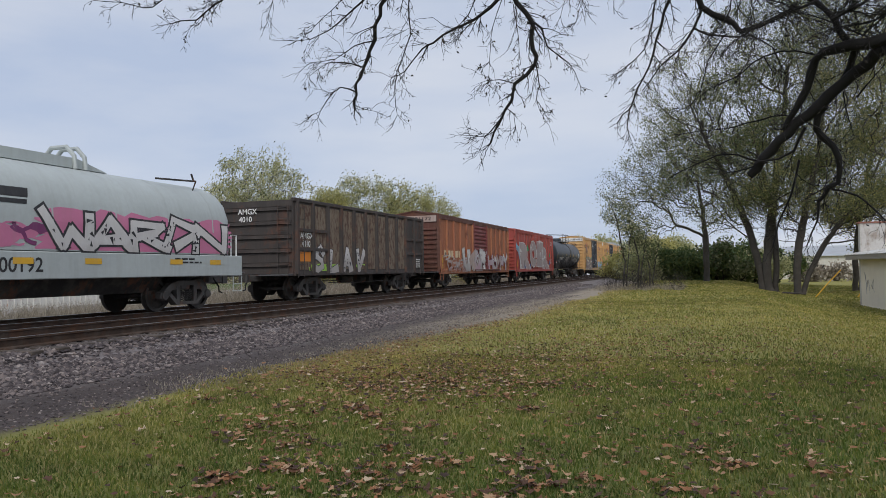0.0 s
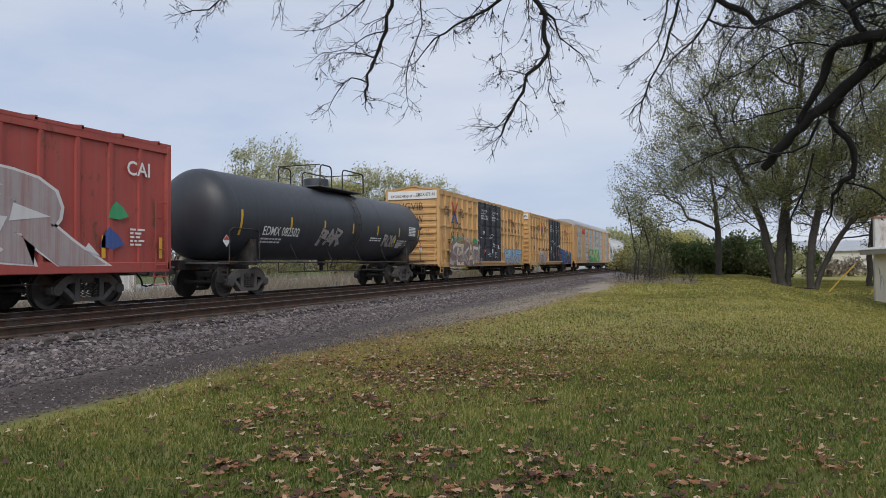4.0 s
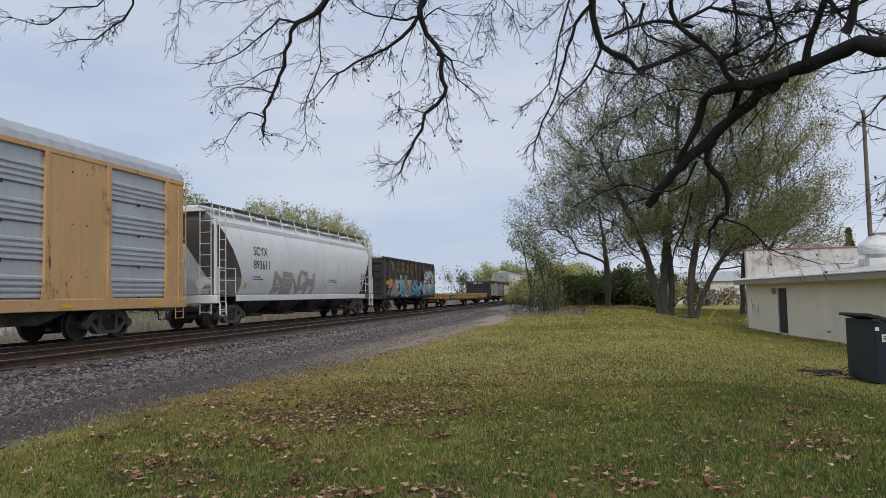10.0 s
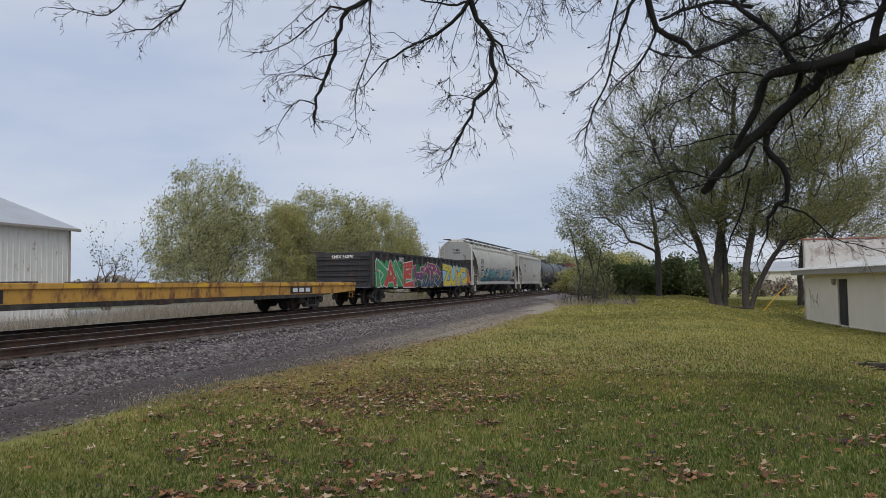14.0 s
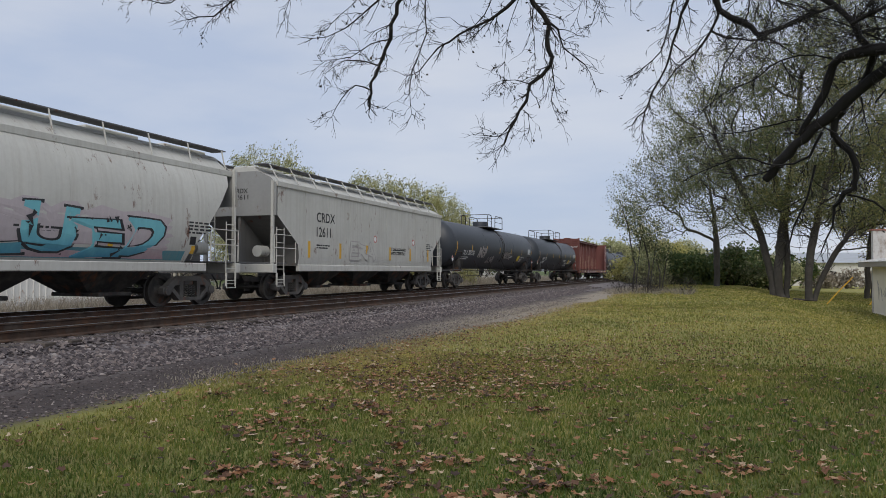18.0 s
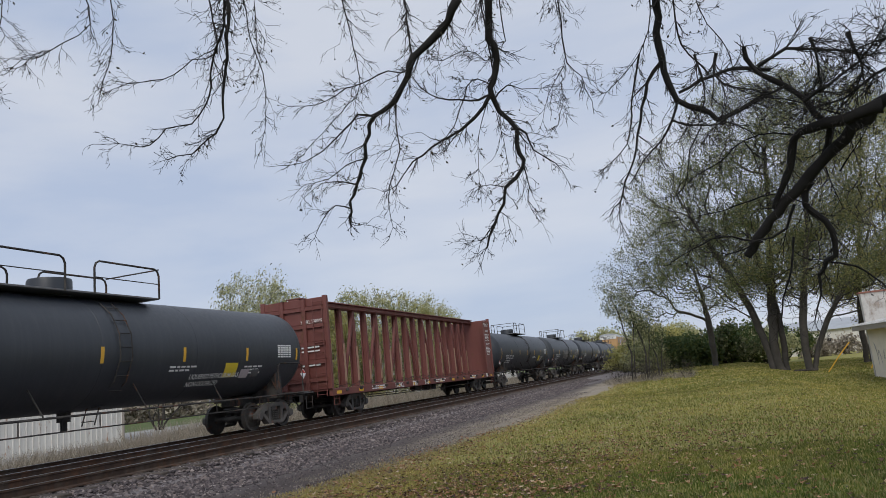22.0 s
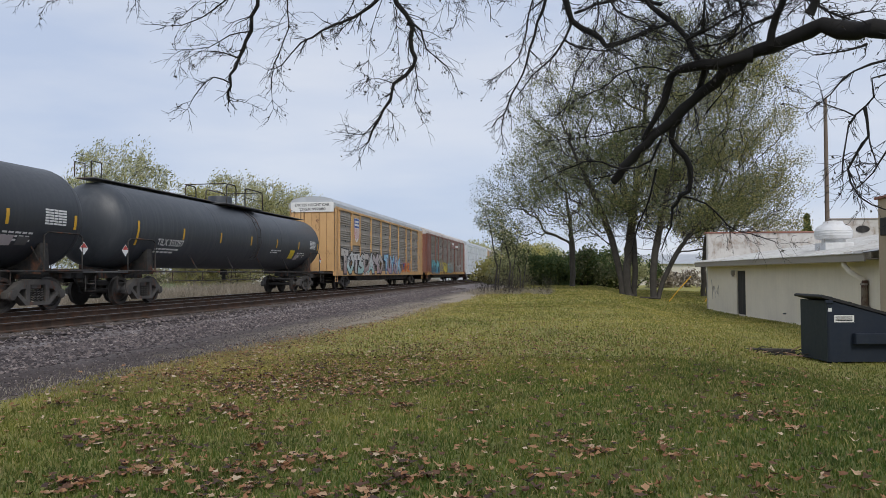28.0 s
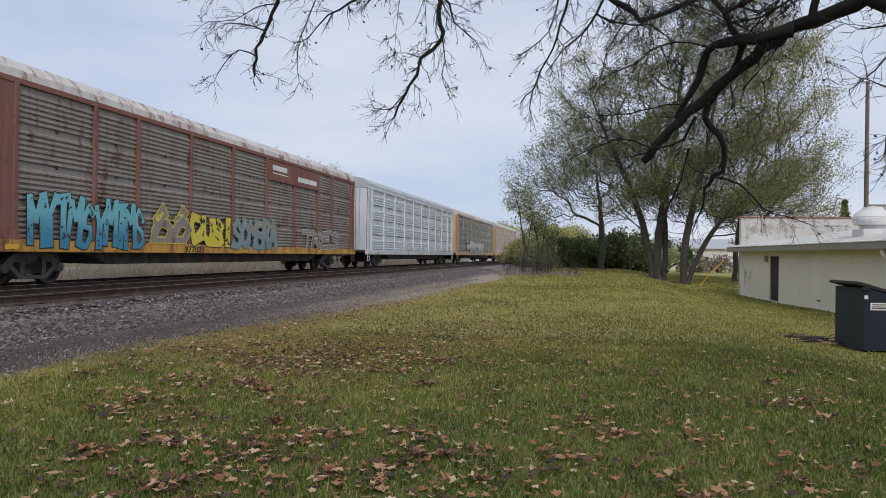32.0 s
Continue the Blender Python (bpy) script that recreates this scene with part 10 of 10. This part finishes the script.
def blades(seed, n, x0, x1, y0, y1, high, power, wide=0.0042, edge=True):
    r = np.random.RandomState(seed)
    y = y0 + (y1 - y0) * r.uniform(0, 1, n) ** power
    lo = np.maximum(edge_x(y), x0) if edge else np.full(n, x0)
    hi = np.minimum(x1, 3.2 + np.maximum(y, 0) * 0.55)
    hi = np.maximum(hi, lo + 0.2)
    x = lo + (hi - lo) * r.uniform(0, 1, n)
    sparse = (x - lo < 0.9 * r.uniform(0, 1, n) ** 2) & edge
    x = np.where(sparse, lo + (hi - lo) * r.uniform(0, 1, n), x)
    z = ground_z(x, y)
    a = r.uniform(0, 6.3, n)
    h = high * r.uniform(0.5, 1.3, n)
    w = wide * (1 + np.maximum(y, 0) * 0.09)
    bend = h * r.uniform(0.1, 0.9, n)
    b = r.uniform(0, 6.3, n)
    dx, dy = np.cos(a) * w, np.sin(a) * w
    ex, ey = np.cos(b) * bend, np.sin(b) * bend
    v = np.stack([np.stack([x - dx, y - dy, z - 0.005], 1), np.stack([x + dx, y + dy, z - 0.005], 1), np.stack([x + dx * 0.6 + ex * 0.4, y + dy * 0.6 + ey * 0.4, z + h * 0.65], 1), np.stack([x - dx * 0.6 + ex * 0.4, y - dy * 0.6 + ey * 0.4, z + h * 0.65], 1), np.stack([x + ex, y + ey, z + h], 1)], 1).reshape(-1, 3)
    k = (np.arange(n) * 5)[:, None]
    f = np.concatenate([k + [0, 1, 2], k + [0, 2, 3], k + [3, 2, 4]], 0)
    return v, f


scatter("grass", None, lambda _: blades(11, 230000, -7.3, 9, 1.6, 12, 0.042, 1.3), M["grass"], "short autumn lawn grass", "grass")
scatter("grass", None, lambda _: blades(14, 60000, -7.3, 9, -9, 2.2, 0.042, 1.0), M["grass"], "short autumn lawn grass", "grass")
scatter("grass", None, lambda _: blades(12, 100000, -7.3, 14, 9, 34, 0.05, 1.3), M["grass"], "short autumn lawn grass", "grass")
scatter("grass", None, lambda _: blades(13, 70000, -7.3, 22, 30, 84, 0.055, 1.2, 0.008), M["grass"], "short autumn lawn grass", "grass")


def dry_tufts(seed, n, x0, x1, y0, y1, high, wide):
    r = np.random.RandomState(seed)
    cx, cy = r.uniform(x0, x1, n // 14 + 1), r.uniform(y0, y1, n // 14 + 1)
    i = r.randint(0, len(cx), n)
    x, y = cx[i] + r.normal(0, 0.12, n), cy[i] + r.normal(0, 0.12, n)
    z = ground_z(x, y)
    h = high * r.uniform(0.4, 1.2, n)
    a, b = r.uniform(0, 6.3, n), r.uniform(0, 6.3, n)
    dx, dy, ex, ey = np.cos(a) * wide, np.sin(a) * wide, np.cos(b) * h * 0.5, np.sin(b) * h * 0.5
    v = np.stack([np.stack([x - dx, y - dy, z], 1), np.stack([x + dx, y + dy, z], 1), np.stack([x + ex, y + ey, z + h], 1)], 1).reshape(-1, 3)
    return v, np.arange(3 * n).reshape(-1, 3)


scatter("dry_grass", None, lambda _: dry_tufts(21, 26000, -23.5, -19.4, 4, 34, 0.8, 0.014), M["drygrass"], "tall pale dry grass beyond the far track", "grass")
scatter("dry_grass", None, lambda _: dry_tufts(24, 40000, -26.0, -19.6, 26, 110, 1.1, 0.022), M["drygrass"], "tall pale dry grass beyond the far track", "grass")
scatter("dry_grass", None, lambda _: dry_tufts(22, 1500, -7.3, -6.6, 6, 44, 0.07, 0.005), M["drygrass"], "dry tufts where lawn meets stone", "grass")
scatter("dry_grass", None, lambda _: dry_tufts(25, 9000, -7.7, -5.9, 7.5, 34, 0.055, 0.006), M["drygrass"], "flattened dead grass along the lawn's edge", "grass")
scatter("dry_grass", None, lambda _: dry_tufts(23, 2600, -7.5, -1.5, 47, 56, 0.4, 0.01), M["drygrass"], "dry brown weeds at the lawn's end", "grass")


def leaf_litter(seed, n, spots, small=0.026, large=0.06):
    """Lobed, curled leaves lying singly and in drifts."""
    r = np.random.RandomState(seed)
    c = np.array(spots)
    i = r.randint(0, len(c), n)
    x, y = c[i, 0] + r.normal(0, 1, n) * c[i, 2], c[i, 1] + r.normal(0, 1, n) * c[i, 3]
    ok = (x > edge_x(y) - 0.3) & (y > 1.4)
    x, y = x[ok], y[ok]
    n = len(x)
    lobes = 11
    t = np.linspace(0, 2 * np.pi, lobes, endpoint=False)
    rad = np.where(np.arange(lobes) % 2 == 0, 1.0, 0.62)[None] * r.uniform(0.75, 1.2, (n, lobes))
    s = r.uniform(small, large, n)[:, None]
    u, w = rad * np.cos(t) * s, rad * np.sin(t) * s * 0.75
    lift = r.uniform(-0.2, 0.9, (n, 1)) * (rad * np.cos(t)) ** 2 * s * 0.8 + r.uniform(-0.5, 0.5, (n, 1)) * w
    a = r.uniform(0, 6.3, (n, 1))
    vx, vy = u * np.cos(a) - w * np.sin(a), u * np.sin(a) + w * np.cos(a)
    zz = ground_z(x, y)[:, None] + 0.02 + r.uniform(0, 0.045, (n, 1))
    ring = np.stack([vx + x[:, None], vy + y[:, None], zz + lift], 2)
    mid = np.stack([x, y, zz[:, 0]], 1)[:, None]
    v = np.concatenate([mid, ring], 1).reshape(-1, 3)
    k = (np.arange(n) * (lobes + 1))[:, None]
    f = np.concatenate([k + [0, 1 + j, 1 + (j + 1) % lobes] for j in range(lobes)], 0)
    return v, f


# drifts caught in the grass, with the largest ones near the camera
rr = random.Random(44)
DRIFTS = [(-1.51, 4.72, 0.14, 0.12), (-0.82, 4.69, 0.12, 0.1), (-4.12, 5.19, 0.25, 0.15), (-4.23, 4.16, 0.2, 0.15), (-2.04, 4.12, 0.12, 0.08), (-3.89, 3.58, 0.2, 0.15), (0.64, 4.87, 0.12, 0.1), (-2.48, 3.83, 0.14, 0.08), (-1.3, 4.1, 0.2, 0.12)]
for _ in range(120):
    y = 3.0 + 6.5 * rr.random() ** 1.2
    x = rr.uniform(max(-6.4, -0.6 - 0.75 * y), -0.2 + 0.42 * y) if rr.random() < 0.35 else rr.uniform(max(-6.4, -0.6 - 0.85 * y), -1.6)
    q = rr.uniform(0.05, 0.24)
    DRIFTS.append((x, y, q, q * 0.8))
scatter("fallen_leaves", None, lambda _: leaf_litter(41, 2300, DRIFTS, 0.02, 0.052), M["fallen"], "dry brown leaves in small drifts on the lawn", "leaves")
WIDE = [(-6.2, 12.0, 0.4, 4.0), (-6.0, 18.0, 0.5, 6.0), (-1.5, 5.0, 2.2, 1.8), (-4.1, 9.5, 0.9, 1.3), (-3.4, 11.5, 1.0, 1.6), (-4.4, 8.6, 0.8, 0.9), (-3.2, 14, 1.8, 3.0), (-1.5, 12, 1.6, 3.0), (1.0, 9, 2.6, 4.0), (1.5, 20, 4.0, 7.0), (-3.5, 22, 2.5, 6.0)]
scatter("fallen_leaves", None, lambda _: leaf_litter(42, 11500, WIDE, 0.018, 0.042), M["fallen"], "small dry brown leaves scattered on the lawn", "leaves")


def far_scrub():
    """A low line of brush along the horizon beyond the yard."""
    r = np.random.RandomState(71)
    y = r.uniform(-60, 190, 26000)
    top = 2.6 + 0.8 * np.sin(y * 0.23) + 0.5 * np.sin(y * 0.71 + 1)
    p = np.stack([-78 + r.normal(0, 1.2, len(y)), y, -0.95 + r.uniform(0, 1, len(y)) ** 0.8 * top], 1)
    tagged(new("far_scrub", card_mesh("far_scrub", p, 0.5, 72, 0.2, M["drygrass"])), "low grey-brown brush beyond the yard", "brush", kind="stuff")


far_scrub()


def motions():
    """The train rolls by; each wheelset turns while its car is near."""
    for car, s in CARS:
        walk(car, [(t, pose(FAR_X, s - run(t), 0)) for t in range(0, 33)])
    where = dict(CARS)
    times = [k * 0.04 for k in range(801)]
    for w, car, dy in WHEELS:
        near = [t for t in times if -6.0 < where[car] + dy - run(t) < 58.0]
        if not near:
            continue
        keys = sorted({0.0, *near, 32.0})
        first = run(near[0])
        rows = []
        for t in keys:
            d = min(max(run(t), first), run(near[-1])) - first
            turn = Matrix.Rotation(d / WHEEL_R, 4, "X")
            rows.append((t, Matrix.Translation((0, dy, WHEEL_R)) @ turn))
        walk(w, rows)


motions()
